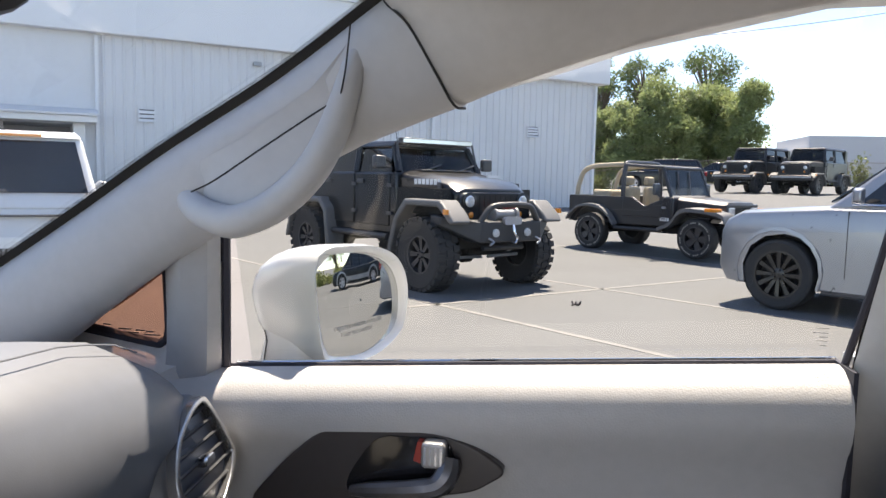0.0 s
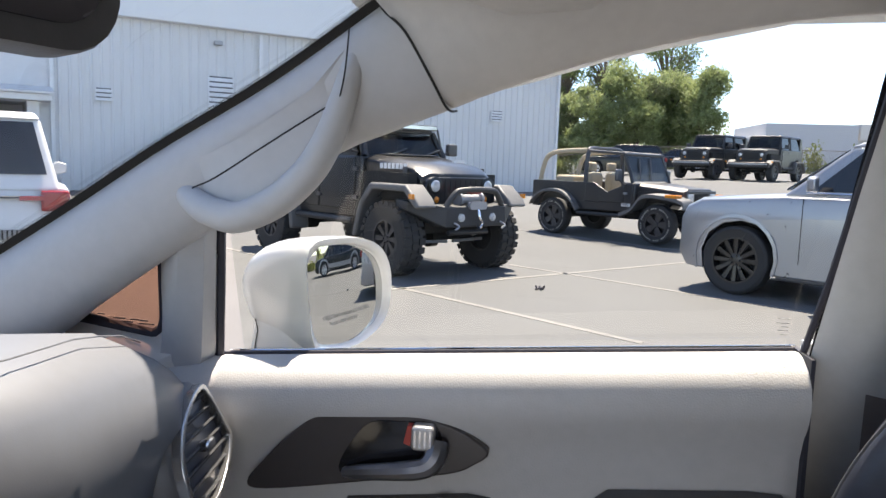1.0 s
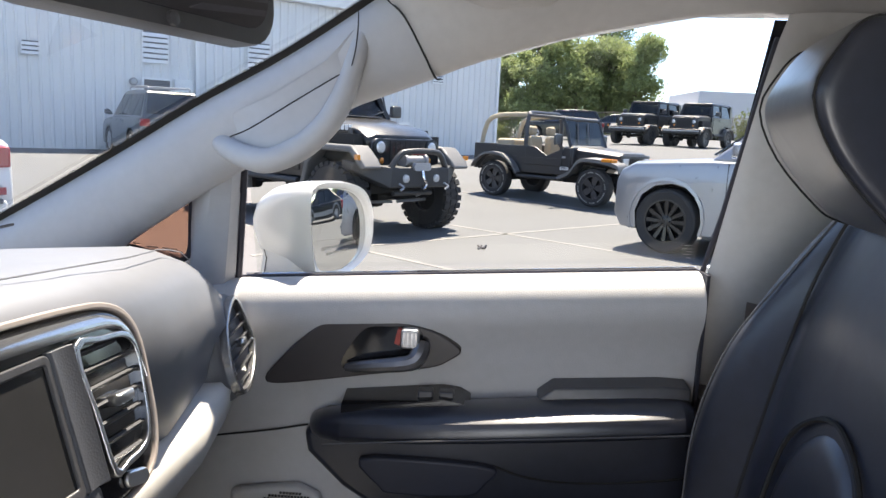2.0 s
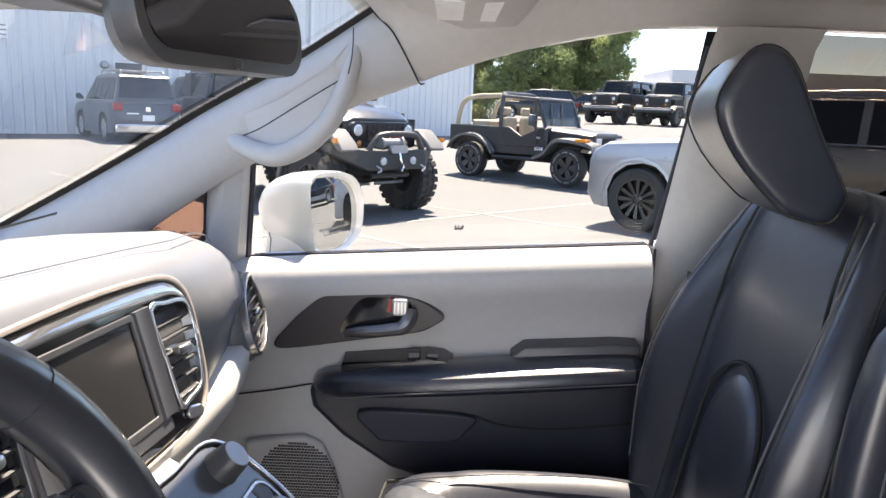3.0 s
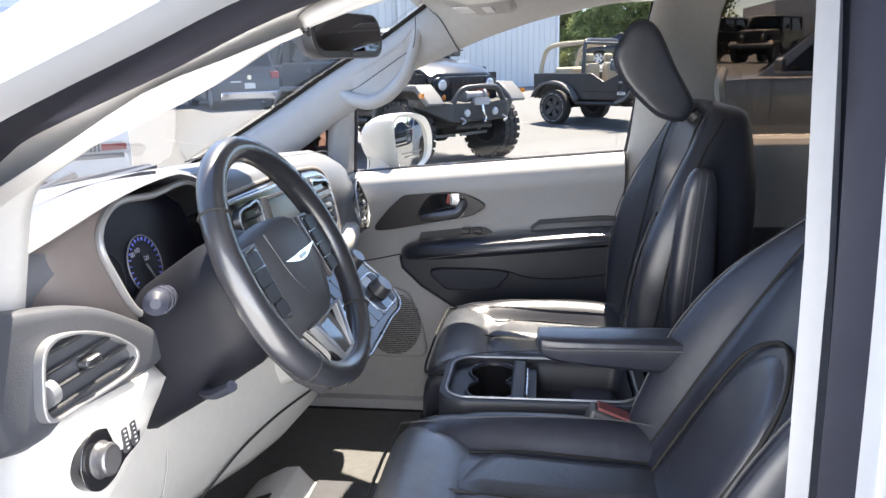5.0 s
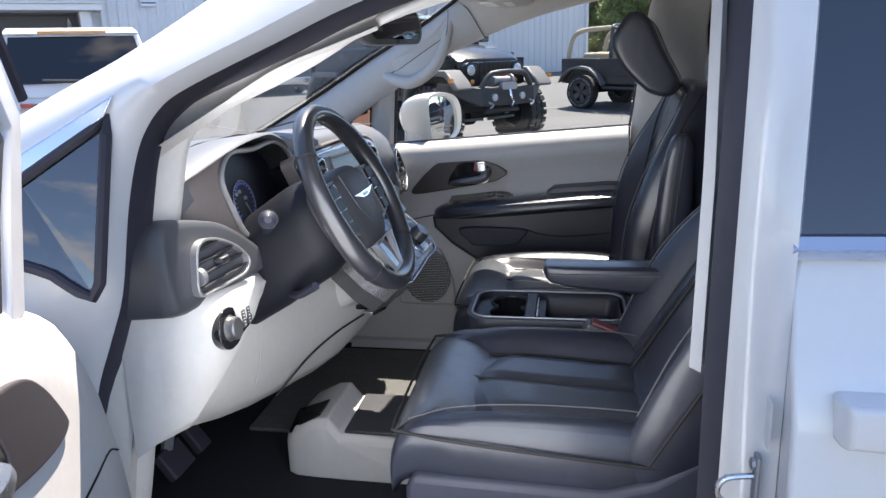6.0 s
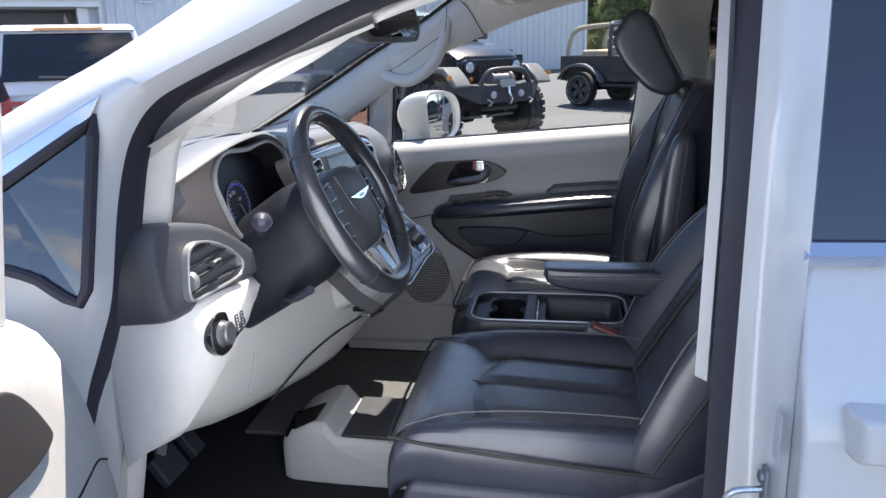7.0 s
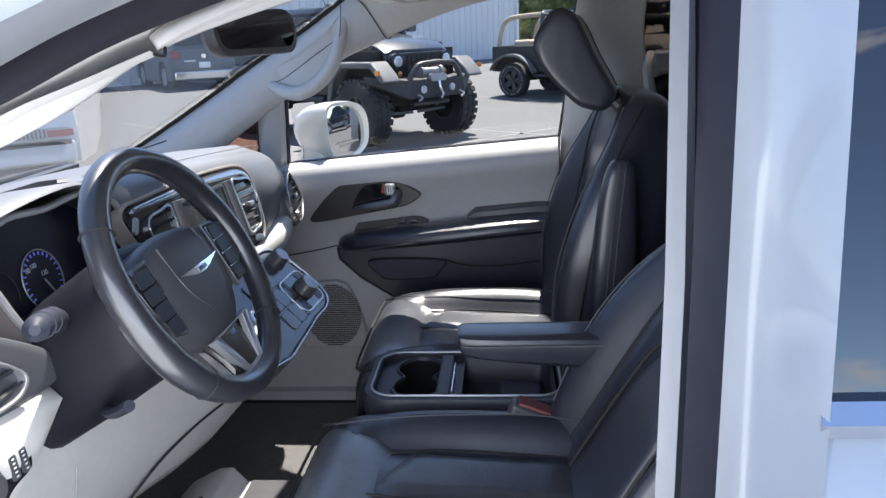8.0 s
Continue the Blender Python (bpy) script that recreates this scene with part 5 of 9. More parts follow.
bez = xz("handle_bezel", [(-0.362, 0.985), (-0.338, 1.018), (-0.302, 1.056), (-0.255, 1.091), (-0.19, 1.096), (-0.13, 1.095), (-0.08, 1.083), (-0.048, 1.066), (-0.032, 1.05), (-0.05, 1.034), (-0.085, 1.018), (-0.2, 0.998), (-0.335, 0.976)], 0.735, 0.765, M_BROWN, pdoor, "dark bronze door-handle surround", 4, 0.003)
xz("handle_recess", [(-0.232, 1.02), (-0.215, 1.055), (-0.19, 1.083), (-0.15, 1.087), (-0.104, 1.086), (-0.092, 1.05), (-0.1, 1.018), (-0.15, 1.009), (-0.215, 1.006)], 0.731, 0.7355, M_GLOSSBLACK, bez, "gloss black handle recess", 3)
part("inside_handle", tube(curve([(-0.222, 0.722, 1.016), (-0.19, 0.712, 1.023), (-0.14, 0.708, 1.03), (-0.112, 0.71, 1.036), (-0.1, 0.716, 1.05), (-0.098, 0.725, 1.066)], 4), [0.007, 0.008, 0.009, 0.01, 0.0105, 0.011, 0.0115, 0.012, 0.0125, 0.013, 0.013, 0.013, 0.0135, 0.014, 0.0145, 0.015, 0.015, 0.015, 0.015, 0.014, 0.013], 10), M_LEVER, bez, "satin grey pull lever")
lock = xz("lock_tab", rring(-0.117, 1.073, 0.03, 0.032, 0.006), 0.71, 0.732, M_TRIMSILVER, bez, "satin silver lock tab", 0, 0.003)
for k in range(4):
    part("lock_rib", box(-0.128 + k * 0.0066, -0.1255 + k * 0.0066, 0.7085, 0.711, 1.062, 1.084), M_CHROME, lock)
xz("lock_flag", [(-0.143, 1.063), (-0.138, 1.087), (-0.132, 1.087), (-0.134, 1.06)], 0.718, 0.732, M_RED, bez, "red lock flag")
# black lower panel, armrest and pocket
low = xz("lower_panel", [(-0.292, 0.9), (-0.285, 0.862), (-0.225, 0.803), (-0.13, 0.74), (-0.05, 0.715), (0.1, 0.69), (0.36, 0.67), (0.36, 0.985), (0.1, 0.968), (-0.25, 0.93)], 0.722, 0.76, M_LEATHER, pdoor, "black padded lower door panel", 0, 0.012)
pk = xz("map_pocket", [(-0.195, 0.862), (-0.16, 0.815), (-0.135, 0.803), (-0.01, 0.806), (0.02, 0.83), (0.035, 0.86), (-0.08, 0.868)], 0.706, 0.725, M_SHIELD, low, "black plastic map pocket", 3, 0.006)
part("panel_seam", tube(curve([(0.03, 0.721, 0.86), (0.09, 0.721, 0.842), (0.18, 0.721, 0.838), (0.3, 0.721, 0.85), (0.355, 0.721, 0.86)], 4), 0.0022, 5), M_UNDER, low)
rings = []
for x, z, w, h in ((-0.287, 0.905, 0.02, 0.02), (-0.275, 0.912, 0.05, 0.04), (-0.24, 0.922, 0.085, 0.055), (-0.1, 0.937, 0.108, 0.06), (0.1, 0.956, 0.113, 0.06), (0.25, 0.97, 0.111, 0.06), (0.335, 0.975, 0.104, 0.058), (0.35, 0.974, 0.08, 0.045)):
    rings.append([(x, 0.765 - w, z - h * 0.55), (x, 0.762 - w * 1.12, z - h * 0.1), (x, 0.765 - w * 1.08, z + h * 0.25), (x, 0.768 - w * 0.85, z + h * 0.47), (x, 0.765, z + h * 0.5), (x, 0.765, z - h * 0.55)])
arm = part("armrest", loft(rings), M_LEATHER, pdoor, "black leather door armrest", subsurf=1)
part("stitching", tube([(-0.25, 0.672, 0.9), (-0.1, 0.643, 0.928), (0.1, 0.638, 0.947), (0.335, 0.649, 0.964)], 0.0016, 5), M_STITCH, arm)
sw = part("window_switch_plate", loft([[(x, 0.757, z), (x, 0.70, z - 0.008), (x, 0.70, z - 0.022), (x, 0.757, z - 0.02)] for x, z in ((-0.225, 0.967), (-0.06, 0.985), (-0.03, 0.982), (-0.012, 0.972))]), M_GLOSSBLACK, arm, "gloss black window switch plate")
for k in range(2):
    part("switch", box(-0.1 + k * 0.035, -0.075 + k * 0.035, 0.713, 0.737, 0.972, 0.986), M_BLACK, sw, bevel=0.003)
part("grab_ledge", loft([[(x, 0.757, z), (x, 0.715, z - 0.004), (x, 0.71, z - 0.024), (x, 0.757, z - 0.03)] for x, z in ((0.1, 0.988), (0.125, 1.008), (0.3, 1.021), (0.345, 1.02))]), M_BLACK, arm, bevel=0.003)
# speaker
spo = [(-0.42, 0.78), (-0.36, 0.79), (-0.30, 0.796), (-0.265, 0.78), (-0.24, 0.725), (-0.222, 0.66), (-0.213, 0.6), (-0.225, 0.578), (-0.31, 0.574), (-0.42, 0.578)]
spk = xz("speaker_grille", spo, 0.728, 0.75, M_GREY, pdoor, "grey perforated speaker grille", 0, 0.008)
bm = bmesh.new()
for i in range(32):
    for j in range(32):
        x, z = -0.40 + i * 0.0056 + (j % 2) * 0.0028, 0.59 + j * 0.0062
        if ((x + 0.315) / 0.085) ** 2 + ((z - 0.685) / 0.1) ** 2 < 1:
            prism([(x - 0.0021, z - 0.0019), (x + 0.0021, z - 0.0019), (x + 0.0021, z + 0.0019), (x - 0.0021, z + 0.0019)], "y", 0.7262, 0.7285, bm)
tagged(part("perforated_mesh", bm, M_UNDER, spk, smooth=False), kind="stuff")
part("door_seam", tube(curve([(-0.45, 0.7505, 0.87), (-0.36, 0.7505, 0.885), (-0.29, 0.7505, 0.9)], 4), 0.0018, 5), M_UNDER, pdoor)
part("rear_gap", box(0.3615, 0.3665, 0.745, 0.83, 0.43, 1.2), M_RUBBER, van)
part("belt_seal", tube([(-0.43, 0.812, belt(-0.43) - 0.001), (0.365, 0.812, belt(0.365) - 0.001)], 0.0042, 6), M_RUBBER, pdoor)
part("chrome_seal", tube([(-0.42, 0.818, belt(-0.42) + 0.003), (0.365, 0.818, belt(0.365) + 0.003)], 0.002, 6), M_CHROME, pdoor)
# side glass of the door
te = [Vector(p) for p in TOP_EDGE]
gl_low = [(p.x, 0.835, belt(p.x) - 0.01) for p in te]
gl_top = [(p.x, p.y + 0.035, p.z + 0.012) for p in te]
part("door_glass", loft([gl_low, gl_top], closed=False, caps=False), M_GLASS, pdoor, "clear side window glass", smooth=False)
# etched marks in the glass corner
M_DULLMARK = mat("grey_etching", (0.3, 0.3, 0.3), 0.7)
bm = bmesh.new()
for k, (w, z) in enumerate(((0.018, 0.052), (0.022, 0.046), (0.012, 0.041), (0.016, 0.036), (0.01, 0.03))):
    y = 0.833 - 0.27 * z
    box(0.345 - w * 0.8, 0.345, y - 0.0335, y - 0.033, 1.19 + z, 1.1907 + z, bm)
part("glass_mark", bm, M_DULLMARK, pdoor, smooth=False)

# pillar between quarter window and door window
part("mirror_pillar", strip([[(-0.404, 0.735, 1.342), (-0.418, 0.765, 1.24), (-0.432, 0.793, 1.142), (-0.444, 0.80, 1.09)], [(-0.41, 0.712, 1.34), (-0.426, 0.742, 1.24), (-0.441, 0.768, 1.15), (-0.452, 0.775, 1.09)],
                             [(-0.44, 0.70, 1.325), (-0.46, 0.735, 1.24), (-0.475, 0.762, 1.155), (-0.48, 0.768, 1.09)], [(-0.47, 0.72, 1.31), (-0.485, 0.745, 1.24), (-0.50, 0.768, 1.165), (-0.51, 0.77, 1.09)], [(-0.49, 0.75, 1.285), (-0.498, 0.765, 1.24), (-0.507, 0.785, 1.185), (-0.515, 0.79, 1.09)]]), M_PILLAR, van, "grey plastic pillar trim by the quarter window")
part("window_run_seal", tube([(-0.4, 0.742, 1.347), (-0.414, 0.772, 1.24), (-0.428, 0.80, 1.14)], 0.006, 6), M_RUBBER, van)
part("window_run_trim", tube([(-0.4065, 0.738, 1.342), (-0.4205, 0.766, 1.24), (-0.4345, 0.794, 1.142)], 0.003, 6), M_SATIN, van)
part("quarter_sill", strip([[(-0.75, 0.775, 1.182), (-0.63, 0.787, 1.182), (-0.522, 0.792, 1.166), (-0.50, 0.785, 1.18)], [(-0.75, 0.75, 1.15), (-0.63, 0.755, 1.145), (-0.52, 0.755, 1.13), (-0.48, 0.765, 1.15)], [(-0.76, 0.72, 1.08), (-0.63, 0.74, 1.08), (-0.52, 0.75, 1.08), (-0.47, 0.765, 1.08)]]), M_CREAM, van, "cream sill under the quarter window")


def quarter(f):
    q = [(-0.79, 1.215), (-0.63, 1.186), (-0.575, 1.176), (-0.527, 1.168), (-0.512, 1.176), (-0.505, 1.195), (-0.494, 1.278), (-0.49, 1.36), (-0.62, 1.30)]
    m_ = part("quarter_window", loft([[f((x, glass_y(z) + 0.02, z)) for x, z in q], [f((x, glass_y(z) + 0.016, z)) for x, z in q]]), M_QUARTER, van, "bronze-tinted front quarter glass", smooth=False)
    part("window_seal", tube([f((x, glass_y(z) + 0.012, z)) for x, z in q], 0.0085, 8, closed=True), M_RUBBER, m_)
    return m_


qp = quarter(lambda p: p)
bm = bmesh.new()
for x, z, w in ((-0.61, 1.193, 0.012), (-0.587, 1.188, 0.02), (-0.56, 1.187, 0.014), (-0.586, 1.183, 0.03), (-0.548, 1.181, 0.024), (-0.545, 1.186, 0.012)):
    y = glass_y(z) + 0.012
    box(x, x + w, y, y + 0.0006, z, z + 0.0018, bm)
part("glass_mark", bm, M_BLACK, qp, smooth=False)

# windshield pillars: inside trim from the screen's edge to the window's edge
se = resample(curve(SCREEN_EDGE, 6), 24)
se2 = resample(curve(SCREEN_EDGE[:-1], 6), 24)
lower = resample(curve([(-0.90, 0.785, 1.09), (-0.66, 0.745, 1.165), (-0.58, 0.73, 1.217), (-0.48, 0.715, 1.285), (-0.393, 0.708, 1.340), (-0.31, 0.70, 1.390), (-0.227, 0.692, 1.441), (-0.16, 0.68, 1.468), (-0.092, 0.668, 1.494)], 6), 24)
edge = resample(curve([(-0.90, 0.81, 1.11), (-0.66, 0.79, 1.185), (-0.58, 0.775, 1.225), (-0.48, 0.755, 1.292), (-0.391, 0.738, 1.345), (-0.31, 0.722, 1.393), (-0.231, 0.708, 1.440), (-0.16, 0.70, 1.466), (-0.088, 0.692, 1.492)], 6), 24)


def pillar(f, name, label, material):
    c0 = [f(p) for p in se2]
    c1 = [f(p + Vector((0.012, -0.022, -0.012))) for p in se2]
    c2 = [f(a.lerp(b, 0.35) + Vector((0.008, -0.034, 0.004))) for a, b in zip(se2, lower)]
    c3 = [f(a.lerp(b, 0.75) + Vector((0.004, -0.03, -0.002))) for a, b in zip(se2, lower)]
    c4 = [f(p + Vector((0, -0.012, -0.002))) for p in lower]
    c5 = [f(p + Vector((0, 0.0, -0.006))) for p in lower]
    return part(name, strip([c0, c1, c2, c3, c4, c5, [f(p) for p in edge]]), material, van, label, angle=60)


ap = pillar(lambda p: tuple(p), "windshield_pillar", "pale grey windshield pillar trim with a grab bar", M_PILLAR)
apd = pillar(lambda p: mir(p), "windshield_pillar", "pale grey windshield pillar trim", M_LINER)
# grab bar and its recess
gp = curve([(-0.47, 0.75, 1.4), (-0.435, 0.706, 1.384), (-0.402, 0.668, 1.37), (-0.367, 0.64, 1.36), (-0.328, 0.625, 1.357), (-0.283, 0.625, 1.377), (-0.245, 0.627, 1.413), (-0.224, 0.633, 1.452), (-0.212, 0.640, 1.49), (-0.2, 0.648, 1.535), (-0.19, 0.672, 1.575)], 5)
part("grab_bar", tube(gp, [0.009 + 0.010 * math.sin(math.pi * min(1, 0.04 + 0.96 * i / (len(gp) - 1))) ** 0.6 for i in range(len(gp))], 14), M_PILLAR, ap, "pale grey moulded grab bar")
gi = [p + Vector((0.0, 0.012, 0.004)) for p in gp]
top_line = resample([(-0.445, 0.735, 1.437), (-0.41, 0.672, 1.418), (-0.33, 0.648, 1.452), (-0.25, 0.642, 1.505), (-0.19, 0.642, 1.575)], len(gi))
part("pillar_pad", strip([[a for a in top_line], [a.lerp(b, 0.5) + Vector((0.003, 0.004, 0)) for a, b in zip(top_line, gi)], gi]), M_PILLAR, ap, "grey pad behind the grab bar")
part("pad_seam", tube(curve([(-0.392, 0.640, 1.388), (-0.36, 0.634, 1.402), (-0.30, 0.631, 1.44), (-0.24, 0.631, 1.478), (-0.217, 0.634, 1.492)], 4), 0.0011, 5), M_UNDER, ap)
part("pad_seam", tube(curve([(-0.213, 0.628, 1.49), (-0.205, 0.622, 1.52), (-0.203, 0.626, 1.55), (-0.205, 0.64, 1.575)], 4), 0.001, 5), M_UNDER, ap)

# headliner: one sheet from side to side
hl = []
xs = [-0.05, 0.05, 0.2, 0.34, 0.45, 0.6, 0.9, 1.3, 1.9, 2.5]


def top_at(x):
    pts = TOP_EDGE[3:7] + [(0.6, 0.664, 1.60), (1.5, 0.664, 1.60), (2.6, 0.66, 1.58)]
    for a, b in zip(pts, pts[1:]):
        if a[0] <= x <= b[0]:
            t = (x - a[0]) / (b[0] - a[0])
            return tuple(a[i] + (b[i] - a[i]) * t for i in range(3))
    return pts[0] if x < pts[0][0] else pts[-1]


for x in xs:
    t = top_at(x)
    rise = 0.0 if x > 0 else -0.02
    half = [(0.0, 1.70 + rise), (0.25, 1.698 + rise), (0.42, 1.685 + rise), (0.53, 1.66 + rise), (0.572, 1.636 + rise * 0.5), (t[1] - 0.065, t[2] + 0.04), (t[1] - 0.03, t[2] + 0.012), (t[1] - 0.008, t[2] + 0.0), (t[1] + 0.012, t[2] + 0.006)]
    hl.append([(x, -0.03 - y, z) for y, z in half[::-1]] + [(x, y, z) for y, z in half[1:]])
front = [(-0.262, 0.0, 1.672), (-0.25, 0.25, 1.668), (-0.222, 0.42, 1.655), (-0.19, 0.56, 1.625), (-0.161, 0.631, 1.59), (-0.137, 0.624, 1.568), (-0.108, 0.633, 1.519), (-0.092, 0.654, 1.491), (-0.088, 0.692, 1.491)]
hl.insert(0, [mir(p) for p in front[::-1]] + front[1:])
liner = part("headliner", strip(hl), M_LINER, van, "pale grey woven headliner", angle=60, subsurf=2)
solid(liner, 0.012, 1.0)
for f in (lambda p: p, mir):
    part("liner_seam", tube([f(p) for p in curve([(-0.172, 0.65, 1.602), (-0.161, 0.629, 1.59), (-0.137, 0.622, 1.568), (-0.108, 0.631, 1.519), (-0.092, 0.652, 1.489), (-0.085, 0.69, 1.489)], 4)], 0.0016, 5), M_UNDER, van)
# sun visors
for s, y0, y1 in ((1, 0.14, 0.52), (-1, -0.62, -0.17)):
    vz = part("sun_visor", loft([[(-0.115, y, 1.608), (-0.11, y, 1.594), (-0.02, y, 1.566), (0.055, y, 1.572), (0.07, y, 1.583), (0.06, y, 1.598), (-0.02, y, 1.602)] for y in np.linspace(y0, y1, 7)]), M_LINER, van, "pale cloth sun visor folded up", bevel=0.008)
    part("visor_label", box(-0.06, 0.02, (y0 + y1) / 2 - 0.09, (y0 + y1) / 2 + 0.09, 1.5675, 1.5705), M_TEXT, vz, "pale paper label with grey bars", smooth=False)
    if s > 0:
        part("visor_hinge", tube([(-0.09, y1 if s > 0 else y0, 1.605), (-0.1, (y1 if s > 0 else y0) + 0.04 * s, 1.62)], 0.009, 8), M_PILLAR, vz)
part("visor_hook", tube(curve([(-0.1, 0.12, 1.63), (-0.09, 0.11, 1.60), (-0.06, 0.11, 1.60)], 3), 0.007, 6), M_PILLAR, van)

# B pillar and sliding door, passenger side
zs_ = [0.43, 0.7, 0.95, 1.05, 1.2, 1.28, 1.4, 1.5, 1.565, 1.60]
xa = [0.367, 0.367, 0.369, 0.37, 0.371, 0.377, 0.386, 0.395, 0.403, 0.41]
xb = [0.72, 0.70, 0.68, 0.67, 0.645, 0.615, 0.588, 0.577, 0.579, 0.59]
cols = []
for k, off in ((0.0, 0.0), (0.03, 0.007), (0.08, 0.016), (0.18, 0.026), (0.35, 0.033), (0.7, 0.035), (0.95, 0.03), (1.0, 0.0)):
    cols.append([(a + (b - a) * k, glass_y(z) - off + (0.1 * max(0, 1.0 - z)), z) for z, a, b in zip(zs_, xa, xb)])
bp = part("door_pillar", strip(cols), M_LINER, van, "pale grey plastic pillar trim with seat belt", angle=60)
part("lower_pillar_trim", loft([[(0.37, 0.745, z), (0.66, 0.735, z), (0.66, 0.84, z), (0.37, 0.84, z)] for z in (0.43, 0.7, 0.99)]), M_BLACK, bp)
part("belt_strap", strip([[(0.44, 0.742, 1.42), (0.47, 0.742, 1.42)], [(0.435, 0.76, 1.2), (0.465, 0.757, 1.2)], [(0.43, 0.76, 0.9), (0.46, 0.757, 0.9)]]), M_TAUPE, bp, "grey seat belt webbing")
part("belt_guide", tube(curve([(0.42, 0.705, 1.45), (0.455, 0.695, 1.47), (0.49, 0.70, 1.45), (0.485, 0.705, 1.41), (0.43, 0.71, 1.41)], 3, True), 0.009, 8, closed=True), M_PILLAR, bp, "pale seat belt guide loop")
part("grab_handle", tube(curve([(0.60, 0.70, 1.42), (0.585, 0.665, 1.38), (0.60, 0.66, 1.30), (0.63, 0.70, 1.25)], 5), 0.014, 8), M_PILLAR, bp, "pale grab handle on the pillar")
part("window_rear_seal", tube([(0.366, 0.79, 1.197), (0.378, 0.755, 1.3), (0.39, 0.722, 1.42), (0.401, 0.688, 1.54), (0.405, 0.68, 1.57)], 0.0045, 6), M_RUBBER, van)
ZSD = 0.985
sd = part("sliding_door_panel", loft([[(x, 0.85, 1.24), (x, 0.755, 1.238), (x, 0.735, 1.22), (x, 0.74, 1.15), (x, 0.755, 1.13), (x, 0.76, ZSD), (x, 0.85, ZSD)] for x in (0.62, 1.0, 1.6)]), M_CREAM, van, "pale grey sliding door panel, closed", bevel=0.004)
part("lower_door_trim", loft([[(x, 0.85, ZSD), (x, 0.755, ZSD), (x, 0.735, ZSD - 0.05), (x, 0.73, 0.6), (x, 0.75, 0.43), (x, 0.85, 0.43)] for x in (0.62, 1.6)]), M_BLACK, sd, bevel=0.004)
part("lock_button", box(1.0, 1.03, 0.76, 0.775, 1.238, 1.25), M_BLACK, sd, bevel=0.003)
sg = [(0.60, 1.237), (1.62, 1.245), (1.62, 1.59), (0.59, 1.60), (0.575, 1.5)]
part("sliding_door_glass", loft([[(x, glass_y(z) + 0.045, z) for x, z in sg], [(x, glass_y(z) + 0.04, z) for x, z in sg]]), M_TINT, van, "dark privacy glass of the sliding door", smooth=False)
# rear of the cabin
part("rear_trim", loft([[(1.6, 0.76, z), (2.55, 0.74, z), (2.55, 0.8, z), (1.6, 0.8, z)] for z in (0.43, 1.25)]), M_BLACK, van)
part("rear_trim", loft([[(1.55, -0.79, z), (2.55, -0.77, z), (2.55, -0.83, z), (1.55, -0.83, z)] for z in (0.43, 1.25)]), M_BLACK, van)
part("rear_window", box(2.55, 2.555, -0.62, 0.6, 1.25, 1.58), M_TINT, van)
part("rear_wall", box(2.55, 2.6, -0.85, 0.82, 0.43, 1.25), M_BLACK, van)
for y0, y1 in ((-0.86, -0.6), (0.58, 0.84)):
    part("rear_pillar_trim", box(2.5, 2.6, y0, y1, 1.25, 1.62), M_PILLAR, van)
for s in (1, -1):
    f = (lambda p: p) if s > 0 else mir
    part("rear_side_glass", loft([[f((x, glass_y(z) + 0.045, z)) for x, z in ((1.72, 1.25), (2.5, 1.25), (2.5, 1.57), (1.72, 1.59))], [f((x, glass_y(z) + 0.04, z)) for x, z in ((1.72, 1.25), (2.5, 1.25), (2.5, 1.57), (1.72, 1.59))]]), M_TINT, van, smooth=False)
    part("rear_post", loft([[f((1.6, glass_y(z), z)), f((1.74, glass_y(z), z)), f((1.74, glass_y(z) + 0.06, z)), f((1.6, glass_y(z) + 0.06, z))] for z in (1.2, 1.6)]), M_PILLAR, van)
for xc, yc, w in ((1.35, 0.4, 0.5), (1.35, -0.43, 0.5), (2.2, -0.02, 1.2)):
    st = part("rear_seat", box(xc - 0.3, xc + 0.25, yc - w / 2, yc + w / 2, 0.5, 0.8), M_LEATHER, van, "black leather rear seat", bevel=0.06)
    part("backrest", loft([[(xc + 0.15, yc - w / 2, 0.75), (xc + 0.15, yc + w / 2, 0.75), (xc + 0.3, yc + w / 2, 0.75), (xc + 0.3, yc - w / 2, 0.75)], [(xc + 0.28, yc - w / 2 + 0.05, 1.3), (xc + 0.28, yc + w / 2 - 0.05, 1.3), (xc + 0.38, yc + w / 2 - 0.05, 1.3), (xc + 0.38, yc - w / 2 + 0.05, 1.3)]]), M_LEATHER, st, bevel=0.05)

# floor and sills
part("floor", box(-0.98, 2.55, -0.80, 0.78, 0.38, 0.415), M_CARPET, van, "black carpeted cabin floor")
part("firewall", box(-1.0, -0.96, -0.8, 0.78, 0.38, 1.1), M_CARPET, van)
part("door_sill", loft([[(x, 0.70, 0.415), (x, 0.71, 0.44), (x, 0.83, 0.45), (x, 0.83, 0.38)] for x in (-0.6, 0.7)]), M_PILLAR, van, "pale grey door sill")
part("kick_panel", loft([[(-0.98, 0.72, z), (-0.53, 0.742, z), (-0.53, 0.8, z), (-0.98, 0.8, z)] for z in (0.4, 1.1)]), M_GREY, van)
part("floor_mat", box(-0.72, -0.22, 0.06, 0.66, 0.415, 0.428), mat("grey_carpet", (0.1, 0.098, 0.095), 0.95, bump=0.6, bscale=350, var=0.2), van, "grey carpet floor mat", bevel=0.005)

